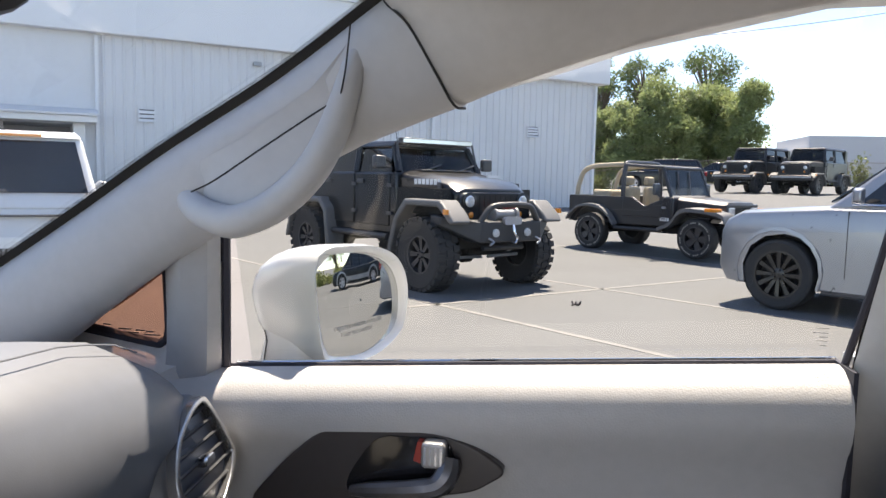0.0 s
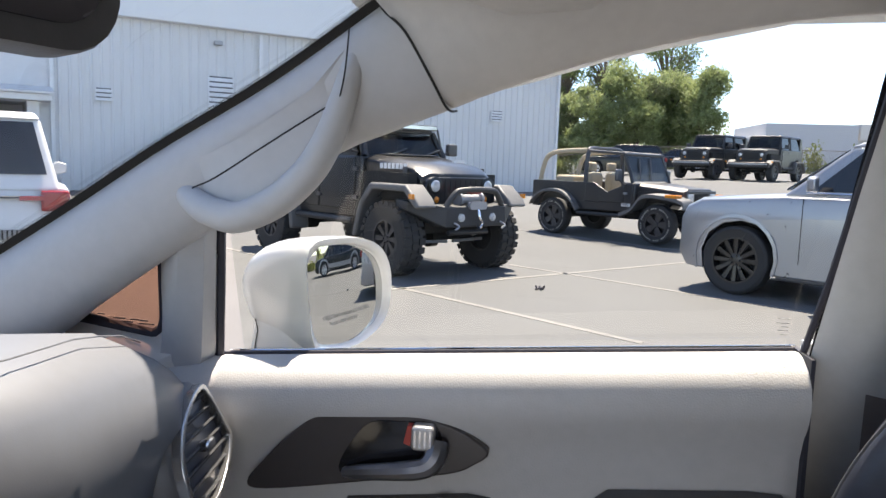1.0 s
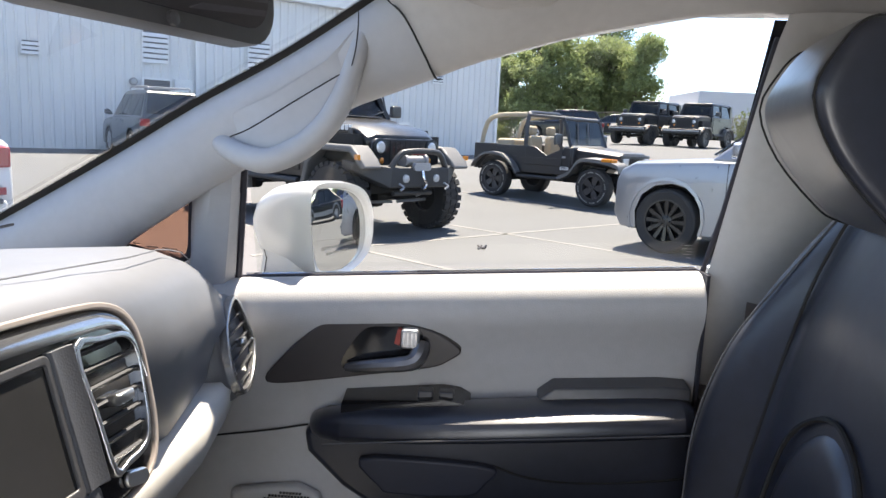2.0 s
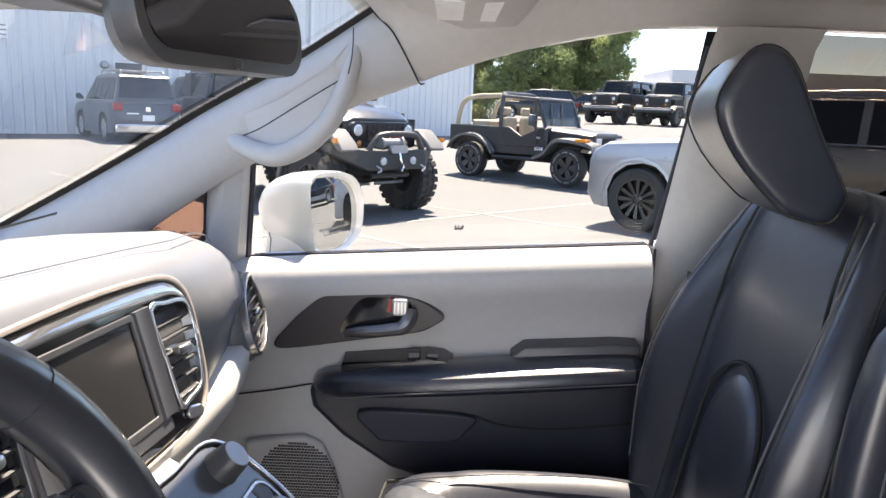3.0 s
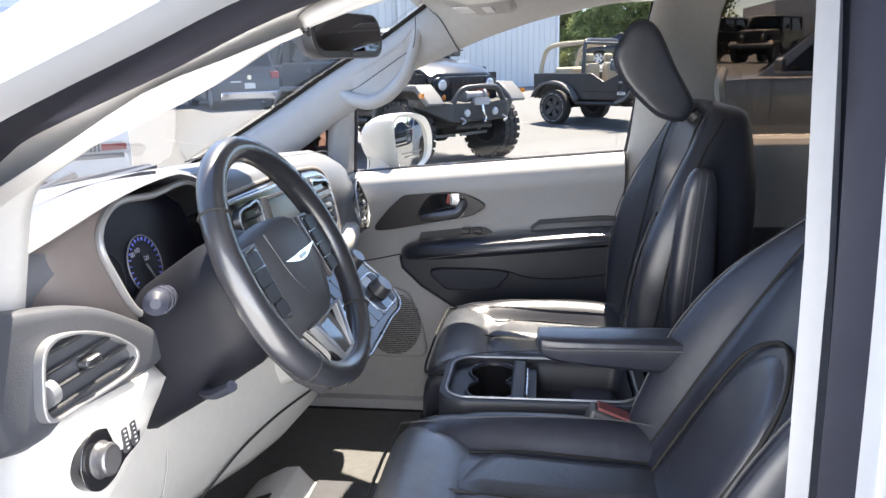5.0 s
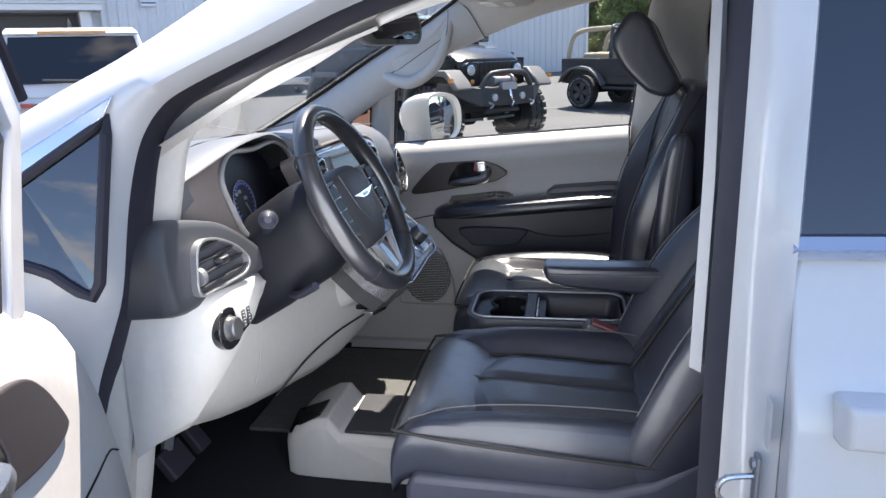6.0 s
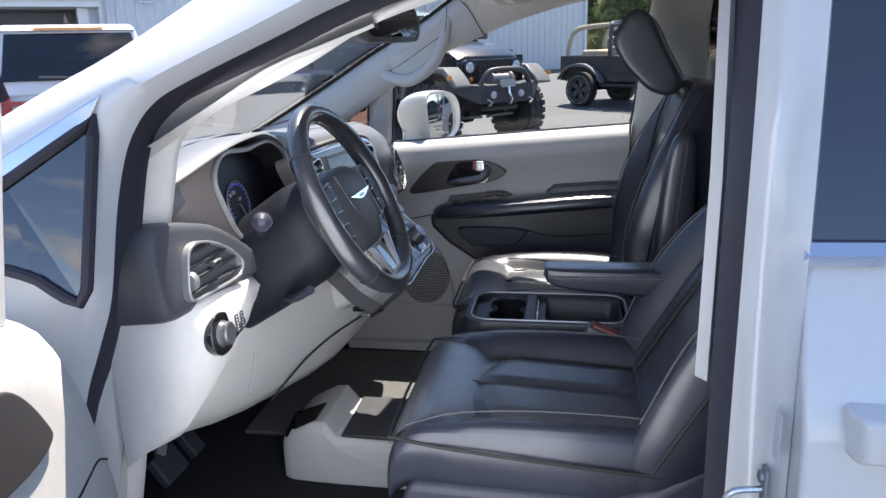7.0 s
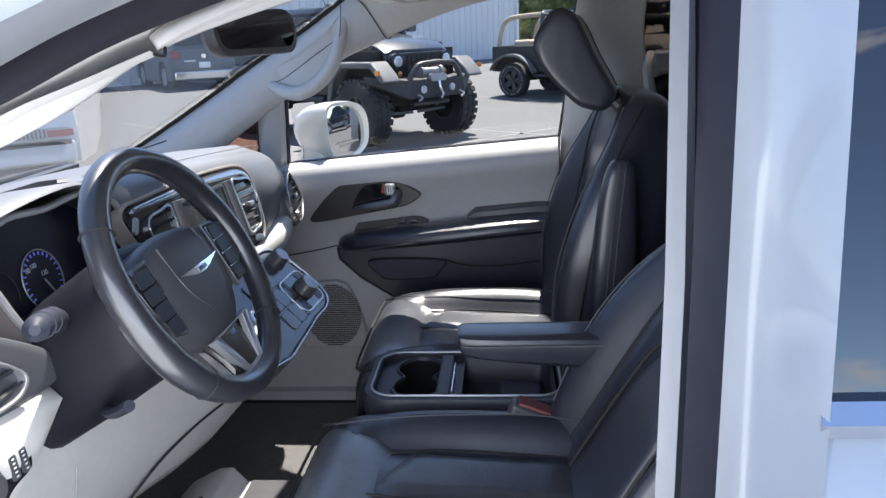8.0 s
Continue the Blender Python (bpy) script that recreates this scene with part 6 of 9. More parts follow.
# windshield and cowl
wr = []
for k in range(13):
    v = -1 + k / 6
    e = [Vector(p) for p in se[::3]] + [se[-1]]
    wr.append([(p.x - 0.09 * (1 - v * v) * (1.4 - 0.5 * i / 8), -0.015 + v * (p.y + 0.015 + 0.012), p.z + 0.012) for i, p in enumerate(e)])
ws = part("windshield", strip(wr), M_WINDSHIELD, van, "clear laminated windshield")
for f in (lambda p: tuple(p), lambda p: mir(p)):
    part("screen_frit", strip([[f(p + Vector((0.006, 0.006, 0.0))) for p in se], [f(p + Vector((-0.004, -0.0065, 0.009))) for p in se]]), M_UNDER, ws)
    bm = bmesh.new()
    sf = resample(se, 420)
    for i in range(0, 418):
        a_, b_ = sf[i], sf[i].lerp(sf[i + 1], 0.5)
        w0, w1 = Vector((-0.004, -0.0065, 0.009)), Vector((-0.005, -0.014, 0.0095))
        bm.faces.new([bm.verts.new(f(q)) for q in (a_ + w0, b_ + w0, b_ + w1, a_ + w1)])
    part("frit_dots", bm, M_UNDER, ws, smooth=False)
part("screen_frit", strip([[r[-1] for r in wr], [Vector(r[-1]) + Vector((-0.06, 0, -0.03)) for r in wr]]), M_GLOSSBLACK, ws)
part("cowl", loft([[(-0.95 - 0.13 * (1 - v * v), -0.015 + v * 0.84, 1.165), (-0.90 - 0.13 * (1 - v * v), -0.015 + v * 0.82, 1.13), (-1.2 - 0.15 * (1 - v * v), -0.015 + v * 0.86, 1.08), (-1.2 - 0.15 * (1 - v * v), -0.015 + v * 0.86, 1.11)] for v in np.linspace(-1, 1, 9)]), M_BLACK, van, "black plastic cowl")
for y0, y1 in ((-0.6, -0.02), (0.1, 0.62)):
    wp = part("wiper", tube([(-1.06, y0, 1.17), (-1.04, (y0 + y1) / 2, 1.185), (-0.99, y1, 1.185)], 0.011, 6), M_BLACK, van)
    part("wiper_arm", tube([(-1.12, y0 - 0.02, 1.13), (-1.05, (y0 + y1) / 2, 1.2)], 0.012, 6), M_BLACK, wp)

# rear-view mirror
mm = Matrix.Translation((-0.243, 0.031, 1.511)) @ Euler((0, radians(-6), radians(-16))).to_matrix().to_4x4()
md = part("rear_view_mirror", loft([[mm @ Vector((x, p[0] * k, p[1] * k)) for p in rring(0, 0, 0.262, 0.082, 0.036, 6)] for x, k in ((-0.04, 0.55), (-0.03, 0.86), (-0.008, 1.0), (0.008, 1.0), (0.012, 0.985))]), M_BLACK, van, "black rear-view mirror")
part("mirror_glass", loft([[mm @ Vector((x, p[0], p[1])) for p in rring(0, 0.003, 0.238, 0.064, 0.03, 6)] for x in (0.01, 0.0135)]), M_DARKMIRROR, md, "dark dimming mirror glass")
part("mirror_button", lathe([(0.001, 0.016), (0.005, 0.015), (0.005, 0.01)], mm @ pose(0, 0, -0.035, 0, 90), 10), M_BLACK, md)
part("mirror_mount", loft([[(x, -w, z + h), (x, w, z + h), (x, w, z - h), (x, -w, z - h)] for i, (x, z, w, h) in enumerate(((-0.265, 1.505, 0.02, 0.02), (-0.31, 1.54, 0.045, 0.035), (-0.36, 1.555, 0.07, 0.035), (-0.43, 1.545, 0.06, 0.025), (-0.52, 1.52, 0.02, 0.01)))]), M_BLACK, md, "black sensor housing on the windshield", bevel=0.012)

# ---- dashboard ----
M_DULL = mat("dark_silver", (0.5, 0.5, 0.51), 0.26, 0.85)
M_PANEL = mat("panel_gloss", (0.07, 0.07, 0.075), 0.24, coat=0.4, crough=0.12)
M_COLUMN = mat("column_plastic", (0.012, 0.013, 0.018), 0.5, bump=0.1, bscale=600, spec=0.22)
M_CONSOLE = mat("console_plastic", (0.02, 0.022, 0.03), 0.42, bump=0.1, bscale=500, spec=0.35)

M_COVER = mat("airbag_cover_vinyl", (0.05, 0.052, 0.06), 0.45, bump=0.06, bscale=700, cells=True, var=0.06)


def table(y, ys_, vs):
    return float(np.interp(y, ys_, vs))


DY = [-0.80, -0.75, -0.66, -0.55, -0.40, -0.24, -0.12, 0.0, 0.12, 0.24, 0.34, 0.46, 0.56, 0.64, 0.69, 0.725]
BROW = [-0.53, -0.47, -0.45, -0.445, -0.44, -0.43, -0.41, -0.395, -0.38, -0.36, -0.345, -0.36, -0.372, -0.385, -0.41, -0.45]
DTOP = [1.19, 1.24, 1.262, 1.278, 1.295, 1.295, 1.283, 1.276, 1.27, 1.264, 1.258, 1.248, 1.225, 1.19, 1.15, 1.12]
rings = []
for y in sorted(DY + [-0.585, -0.5, -0.2, -0.165]):
    b, z = table(y, DY, BROW), table(y, DY, DTOP)
    zc = 1.155 + 0.02 * (1 - (y / 0.8) ** 2)
    v = 1 - (y / 0.8) ** 2
    f = 0.0 if y > -0.14 else -0.03
    w = min(1.0, max(0.0, (y - 0.12) / 0.2))
    back = b - 0.1 if -0.56 < y < -0.19 else 9.0  # the gauges sit in a hollow
    front_ = [(b - 0.035 - 0.022 * w, z - 0.006 - 0.008 * w), (b - 0.008 - 0.026 * w, z - 0.02 - 0.008 * w), (b - 0.018 * w, z - 0.045), (b - 0.004 * (1 - w) + f, z - 0.1), (b - 0.012 + f, min(z - 0.13, 1.1)), (b - 0.02 + f, 1.05)]
    rings.append([(-0.97 - 0.09 * v, y, zc), (-0.8 - 0.04 * v, y, (zc + 2 * z) / 3 - 0.012), (-0.62, y, z - 0.012), (b - 0.1, y, z)]
                 + [(min(x_, back - 0.002 * i), y, z_) for i, (x_, z_) in enumerate(front_)] + [(b - 0.13, y, 1.03), (-0.97 - 0.09 * v, y, 1.03)])
dash = part("dashboard", loft(rings), M_DASH, van, "grey grained soft-touch dashboard", angle=55)
part("dash_seam", tube([(table(y, DY, BROW) - 0.06 - 0.1 * (y < -0.1), y, table(y, DY, DTOP) - 0.0005) for y in np.linspace(0.02, 0.6, 12)], 0.0009, 5), M_DASH, dash)
part("defrost_grille", box(-0.93, -0.9, -0.5, 0.5, 1.19, 1.206), M_BLACK, dash)
part("speaker_slot", loft([[(-0.72, y, 1.238), (-0.7, y, 1.244), (-0.7, y, 1.248), (-0.72, y, 1.242)] for y in (0.3, 0.6)]), M_BLACK, dash)
# lower dash, cream
LY = [-0.77, -0.72, -0.62, -0.5, -0.38, -0.26, -0.14, -0.05, 0.02, 0.09, 0.11]
LX = [-0.47, -0.43, -0.43, -0.43, -0.425, -0.405, -0.365, -0.33, -0.305, -0.285, -0.31]
LB = [0.86, 0.84, 0.80, 0.755, 0.72, 0.7, 0.695, 0.705, 0.725, 0.755, 0.79]
rings = []
for y, x0, zb_ in zip(LY, LX, LB):
    rings.append([(-0.5, y, 1.06), (x0 - 0.03, y, 1.06), (x0 - 0.012, y, 1.045), (x0 - 0.004, y, 1.0), (x0 - 0.002, y, 0.93), (x0 - 0.02, y, (0.93 + zb_) / 2), (x0 - 0.045, y, zb_ + 0.04), (x0 - 0.072, y, zb_ + 0.01), (x0 - 0.13, y, zb_), (-0.8, y, zb_), (-0.8, y, 1.06)])
knee = part("lower_dash", loft(rings), M_CREAM, van, "cream vinyl lower dashboard and knee panel", angle=55, bevel=0.0)
part("panel_gap", tube(curve([(-0.468, -0.3, 0.716), (-0.44, -0.27, 0.75), (-0.411, -0.21, 0.782), (-0.377, -0.12, 0.802), (-0.34, -0.03, 0.812), (-0.315, 0.03, 0.818)], 5), 0.0025, 5), M_UNDER, knee)
part("panel_gap", tube(curve([(-0.4535, -0.43, 0.80), (-0.44, -0.43, 0.85), (-0.43, -0.43, 0.9)], 5), 0.0012, 5), M_GREY, knee)
part("switch_slot", loft([[(-0.35, -0.05, z), (-0.318, -0.05, z), (-0.286, 0.04, z), (-0.33, 0.04, z)] for z in (0.835, 0.87)]), M_GLOSSBLACK, knee, bevel=0.004)
part("switch_slot", loft([[(-0.35, -0.02, z), (-0.312, -0.02, z), (-0.29, 0.04, z), (-0.33, 0.04, z)] for z in (0.808, 0.82)]), M_SATIN, knee, bevel=0.002)
rings = []
for y, x0, zt_, zb_ in ((-0.78, -0.44, 1.095, 0.87), (-0.75, -0.40, 1.095, 0.885), (-0.70, -0.378, 1.092, 0.93), (-0.64, -0.368, 1.086, 0.965), (-0.58, -0.366, 1.08, 0.995), (-0.545, -0.37, 1.077, 1.012), (-0.512, -0.376, 1.073, 1.04), (-0.503, -0.395, 1.07, 1.05)):
    rings.append([(-0.5, y, zt_), (x0 - 0.012, y, zt_), (x0, y, zt_ - 0.014), (x0 + 0.003, y, (zt_ + zb_) / 2), (x0 - 0.004, y, zb_ + 0.02), (x0 - 0.02, y, zb_), (-0.5, y, zb_ - 0.03)])
swp = part("switch_panel", loft(rings), M_CREAM, knee, "cream raised panel round the headlamp switch", angle=60)
pl = []
for y in (0.02, 0.1, 0.24, 0.4, 0.55, 0.64, 0.69):
    b = table(y, DY, BROW)
    pl.append([(b - 0.1, y, 1.045), (b + 0.0, y, 1.045), (b + 0.012, y, 1.03), (b + 0.006, y, 0.99), (b - 0.03, y, 0.94), (b - 0.1, y, 0.8), (b - 0.2, y, 0.68), (-0.8, y, 0.62), (-0.8, y, 1.045)])
part("glove_box", loft(pl), M_CREAM, van, "cream glove box side of the dashboard", angle=55)


def frame_at(o, right, up):
    r = Vector(right).normalized()
    u = Vector(up)
    u = (u - r * u.dot(r)).normalized()
    n = r.cross(u)
    return Matrix(((r.x, u.x, n.x, o[0]), (r.y, u.y, n.y, o[1]), (r.z, u.z, n.z, o[2]), (0, 0, 0, 1)))


def plate(name, m, outline, d0, d1, material, parent, label="", bevel=0.0):
    return part(name, loft([[m @ Vector((u, v, d0)) for u, v in outline], [m @ Vector((u, v, d1)) for u, v in outline]]), material, parent, label, bevel=bevel)


def rim_plate(name, m, outer, inner, d0, d1, material, parent, label=""):
    """A frame between two outlines of equal count."""
    n = len(outer)
    rs = [[m @ Vector((u, v, d0)) for u, v in outer], [m @ Vector((u, v, d1)) for u, v in outer], [m @ Vector((u, v, d1)) for u, v in inner], [m @ Vector((u, v, d0)) for u, v in inner]]
    return part(name, loft(rs, wrap=True), material, parent, label, bevel=0.0015)


M_DASHLIP = mat("tan_lip", (0.36, 0.31, 0.285), 0.35)
M_BAND = mat("polished_grey_trim", (0.42, 0.43, 0.45), 0.14, 0.85, var=0.06, rvar=0.05)


def vent(m, outer, inner, slats, parent, tilt=-0.006, ring=None, label="black slatted air vent in a chrome frame"):
    us, vs = [p[0] for p in inner], [p[1] for p in inner]
    u0, u1, v0, v1 = min(us), max(us), min(vs), max(vs)
    v = plate("air_vent", m, inner, -0.03, -0.012, M_UNDER, parent, label)
    rim_plate("vent_frame", m, outer, inner, -0.012, 0.006, ring or M_SATIN, v)
    for k in range(slats):
        z = v0 + (v1 - v0) * (k + 0.6) / slats
        # slat length follows the opening at that height
        hit_u = []
        for (a, b) in zip(inner, inner[1:] + inner[:1]):
            if (a[1] - z) * (b[1] - z) < 0:
                hit_u.append(a[0] + (b[0] - a[0]) * (z - a[1]) / (b[1] - a[1]))
        if len(hit_u) < 2:
            continue
        a, b = min(hit_u), max(hit_u)
        part("slat", loft([[m @ Vector((u, z + tilt, -0.014)), m @ Vector((u, z - tilt * 0.3, 0.0)), m @ Vector((u, z - tilt * 0.3 - 0.002, 0.002)), m @ Vector((u, z - tilt * 0.3 - 0.0045, 0.0005)), m @ Vector((u, z + tilt - 0.004, -0.014))] for u in (a, b)]), M_SLATFRONT, v, smooth=False)
    uc, vc = (u0 + u1) / 2, (v0 + v1) / 2
    part("vent_tab", loft([[m @ Vector((uc + p[0] * k, vc + p[1] * k, d)) for p in rring(0, 0, 0.03, 0.011, 0.005, 5)] for d, k in ((-0.004, 0.8), (0.004, 1.0), (0.009, 0.95), (0.011, 0.7))]), M_SATIN, v, "satin silver vent tab")
    return v


# centre stack
ST = frame_at((-0.372, 0.05, 1.152), (0.148, 0.989, 0.0), (-0.27, 0.0, 0.96))
so = [(p.x, p.y) for p in curve([(u, v, 0) for u, v in [(-0.258, 0.05), (-0.262, 0.07), (-0.25, 0.083), (-0.21, 0.089), (-0.02, 0.095), (0.1, 0.091), (0.148, 0.083), (0.172, 0.066), (0.18, 0.04), (0.177, 0.0), (0.17, -0.04), (0.152, -0.07), (0.11, -0.084), (0.0, -0.088), (-0.14, -0.084), (-0.2, -0.06), (-0.235, -0.01)]], 3, True)]
stack = plate("centre_panel", ST, so, -0.06, 0.012, M_GLOSSBLACK, van, "gloss black centre panel with touch screen and vents", 0.006)
rim_plate("panel_lip", ST, [(-0.042 + (u + 0.042) * 1.022, v * 1.05 + 0.001) for u, v in so], so, -0.02, 0.013, M_DASHLIP, stack, "tan lip round the panel")
band_out = curve([(-0.245, 0.075, 0), (-0.21, 0.083, 0), (-0.02, 0.089, 0), (0.1, 0.085, 0), (0.144, 0.077, 0), (0.164, 0.063, 0), (0.172, 0.04, 0), (0.171, 0.01, 0)], 4)
band_in = curve([(-0.24, 0.069, 0), (-0.21, 0.073, 0), (-0.02, 0.075, 0), (0.1, 0.07, 0), (0.142, 0.066, 0), (0.158, 0.055, 0), (0.167, 0.036, 0), (0.169, 0.01, 0)], 4)
part("upper_trim", loft([[ST @ Vector((p.x, p.y, 0.011)), ST @ Vector((p.x, p.y, 0.015)), ST @ Vector(((p.x + q.x) / 2, (p.y + q.y) / 2, 0.0185)), ST @ Vector((q.x, q.y, 0.017)), ST @ Vector((q.x, q.y, 0.011))] for p, q in zip(band_out, band_in)]), M_BAND, stack, "polished grey upper band", angle=60)
for u0, u1 in ((0.056, 0.083), (-0.132, -0.106)):
    part("screen_post", loft([[ST @ Vector((u, v, d)) for u, d in ((u0, 0.01), (u0, 0.016), (u0 + 0.003, 0.019), (u0 * 0.4 + u1 * 0.6, 0.0175), (u1, 0.021), (u1, 0.01))] for v in (-0.056, 0.067)]), M_POD, stack, "dark grey post beside the screen", bevel=0.001)
rim_plate("screen_frame", ST, rring(-0.025, 0.004, 0.164, 0.124, 0.006), rring(-0.025, 0.005, 0.152, 0.106, 0.003), 0.012, 0.017, M_BLACK, stack)
plate("lower_strip", ST, rring(-0.025, -0.064, 0.2, 0.016, 0.004), 0.012, 0.016, M_POD, stack, bevel=0.002)
plate("touch_screen", ST, rring(-0.025, 0.005, 0.154, 0.108, 0.003), 0.012, 0.0145, M_SCREEN, stack, "dark touch screen, switched off")
VO = [(0.085, 0.064), (0.12, 0.0635), (0.15, 0.0605), (0.163, 0.052), (0.1665, 0.036), (0.163, 0.005), (0.156, -0.03), (0.149, -0.045), (0.135, -0.053), (0.112, -0.056), (0.092, -0.056), (0.088, 0.0)]
for f in (lambda u: u, lambda u: -0.0495 - u):
    o = [(p.x, p.y) for p in curve([(f(u), v, 0) for u, v in VO], 3, True)]
    o = o if f(1) > 0 else o[::-1]
    c = (sum(p[0] for p in o) / len(o), sum(p[1] for p in o) / len(o))
    i_ = [(c[0] + (u - c[0]) * 0.89, c[1] + (v - c[1]) * 0.9) for u, v in o]
    vent(ST @ Matrix.Translation((0, 0, 0.014)), o, i_, 7, stack, ring=M_SATIN)
for u, v, r in ((0.122, -0.071, -0.25), (-0.243, 0.052, 1.0)):
    bt = plate("stack_button", ST @ Matrix.Translation((u, v, 0)) @ Matrix.Rotation(r, 4, "Z"), rring(0, 0, 0.032, 0.015, 0.007, 5), 0.012, 0.0175, M_SATIN, stack, "satin silver oval button", 0.002)
# climate panel
HV = frame_at((-0.245, -0.012, 1.012), (0.08, 0.995, 0.0), (-0.72, 0.0, 0.69))
ho = [(p.x, p.y) for p in curve([(u, v, 0) for u, v in [(-0.19, 0.085), (0.05, 0.085), (0.12, 0.083), (0.15, 0.06), (0.162, 0.02), (0.165, -0.03), (0.155, -0.07), (0.12, -0.087), (0.05, -0.088), (-0.19, -0.088)]], 3, True)]
hv = plate("climate_panel", HV, ho, -0.09, 0.0, M_PANEL, van, "climate control panel with two black knobs", 0.004)
rim_plate("panel_trim", HV, [(u * 1.03 + 0.001, v * 1.04) for u, v in ho], ho, -0.05, 0.004, M_DULL, hv, "dull silver surround")
rim_plate("knob_frame", HV, rring(0.095, -0.03, 0.118, 0.088, 0.022), rring(0.095, -0.03, 0.108, 0.078, 0.018), 0.0, 0.004, M_DULL, hv)
plate("knob_plate", HV, rring(0.095, -0.03, 0.109, 0.079, 0.018), 0.0, 0.0015, M_GLOSSBLACK, hv, "gloss black plate round the knob")
for u, v, r in ((0.115, 0.052, 0.02), (0.105, -0.03, 0.023)):
    kb = part("knob", lathe([(0.003, 0.026), (r * 0.82, 0.026), (r * 0.92, 0.022), (r, 0.007), (r * 1.08, 0.0)], HV @ Matrix.Translation((u, v, 0.0)), 24), M_BLACK, hv, "round black knob")
    part("knob_cap", lathe([(0.002, 0.0272), (r * 0.78, 0.027), (r * 0.8, 0.025)], HV @ Matrix.Translation((u, v, 0.0)), 24), M_GALV, kb)
for i in range(3):
    for j in range(3):
        plate("climate_button", HV, rring(-0.02 + i * 0.038 - (0.02 if j == 2 else 0), -0.055 + j * 0.044, 0.036, 0.040, 0.006), 0.0, 0.003, M_PANEL, hv, bevel=0.001)
for v in (-0.06, 0.0):
    for u in (0.06, 0.135):
        plate("climate_button", HV, rring(u, v, 0.026, 0.03, 0.008), 0.0, 0.003, M_BLACK, hv, bevel=0.001)
dial = part("shift_dial", lathe([(0.004, 0.03), (0.026, 0.03), (0.03, 0.024), (0.031, 0.0)], HV @ Matrix.Translation((-0.13, -0.02, 0.0)), 28), M_SATIN, hv, "ribbed silver shift dial")
part("stack_base", loft([[(-0.215, -0.14, 0.94), (-0.2, 0.12, 0.94), (-0.5, 0.12, 0.94), (-0.5, -0.14, 0.94)], [(-0.3, -0.13, 0.9), (-0.25, 0.115, 0.9), (-0.55, 0.115, 0.9), (-0.55, -0.13, 0.9)], [(-0.4, -0.1, 0.84), (-0.31, 0.1, 0.8), (-0.6, 0.1, 0.8), (-0.6, -0.1, 0.84)]]), M_CREAM, van, bevel=0.01)

# end vents
EV = frame_at((-0.374, 0.63, 1.07), (-0.087, 0.996, 0.0), (-0.26, 0.0, 0.966))
eo = [(p.x, p.y) for p in curve([(u, v, 0) for u, v in [(0.03, 0.073), (0.012, 0.076), (-0.01, 0.072), (-0.043, 0.058), (-0.068, 0.04), (-0.085, 0.01), (-0.085, -0.03), (-0.07, -0.055), (-0.03, -0.06), (0.0, -0.055), (0.045, -0.035), (0.071, -0.012), (0.07, 0.0), (0.052, 0.04)]], 2, True)]
ei = [(u * 0.88 - 0.001, 0.004 + (v - 0.004) * 0.9) for u, v in eo]
part("vent_pod", loft([[EV @ Vector((u * k, v * k, d)) for u, v in eo] for d, k in ((-0.1, 1.12), (-0.03, 1.12), (-0.006, 1.06), (-0.002, 1.0))]), M_DASH, dash, angle=60)
vent(EV @ Matrix.Translation((0, 0, 0.004)), eo, ei, 7, dash, ring=M_DULL, label="black slatted end vent in a dull silver frame")
LV = frame_at((-0.386, -0.63, 1.137), (0.06, 1.0, 0.0), (-0.12, 0.0, 0.99))
lo = [(p.x, p.y) for p in curve([(-0.107, -0.026, 0), (-0.1, 0.004, 0), (-0.09, 0.03, 0), (-0.077, 0.042, 0), (-0.056, 0.045, 0), (-0.016, 0.035, 0), (0.028, 0.013, 0), (0.058, -0.012, 0), (0.065, -0.026, 0), (0.055, -0.038, 0), (0.03, -0.044, 0), (-0.05, -0.042, 0), (-0.095, -0.04, 0)], 3, True)]
pod = [(p.x, p.y) for p in curve([(-0.155, -0.03, 0), (-0.155, 0.05, 0), (-0.13, 0.085, 0), (-0.06, 0.075, 0), (0.02, 0.052, 0), (0.09, 0.012, 0), (0.142, -0.028, 0), (0.15, -0.05, 0), (0.11, -0.06, 0), (-0.08, -0.058, 0), (-0.14, -0.05, 0)], 3, True)]
part("vent_pod", loft([[LV @ Vector((u * k, v * k, d)) for u, v in pod] for d, k in ((-0.12, 1.06), (-0.03, 1.06), (-0.014, 1.02), (-0.007, 0.94), (-0.006, 0.8))]), M_POD, dash, "dark grey grained pod round the end vent", angle=60)
li = [(-0.02 + (u + 0.02) * 0.94, -0.004 + (v + 0.004) * 0.9) for u, v in lo]
v_ = vent(LV, lo, li, 4, dash, ring=M_TRIMSILVER)
part("vent_wheel", lathe([(0.004, -0.006), (0.015, -0.006), (0.015, 0.006), (0.004, 0.006)], LV @ Matrix.Translation((-0.088, -0.01, -0.004)) @ Matrix.Rotation(radians(90), 4, "Y"), 20), M_GALV, v_, "ribbed grey thumb wheel")
KN = frame_at((-0.3715, -0.668, 1.03), (0.02, 1.0, 0.0), (-0.1, 0.0, 0.99))
ko = [(p.x, p.y) for p in curve([(0.066, 0.02, 0), (0.07, 0.012, 0), (0.066, -0.014, 0), (0.056, -0.02, 0), (0.028, -0.024, 0), (0.004, -0.034, 0), (-0.024, -0.034, 0), (-0.044, -0.018, 0), (-0.048, 0.004, 0), (-0.036, 0.026, 0), (-0.012, 0.034, 0), (0.012, 0.028, 0), (0.036, 0.023, 0)], 3, True)]
sp = plate("light_switch", KN, ko, -0.02, 0.004, M_GLOSSBLACK, knee, "gloss black headlamp switch plate", 0.002)
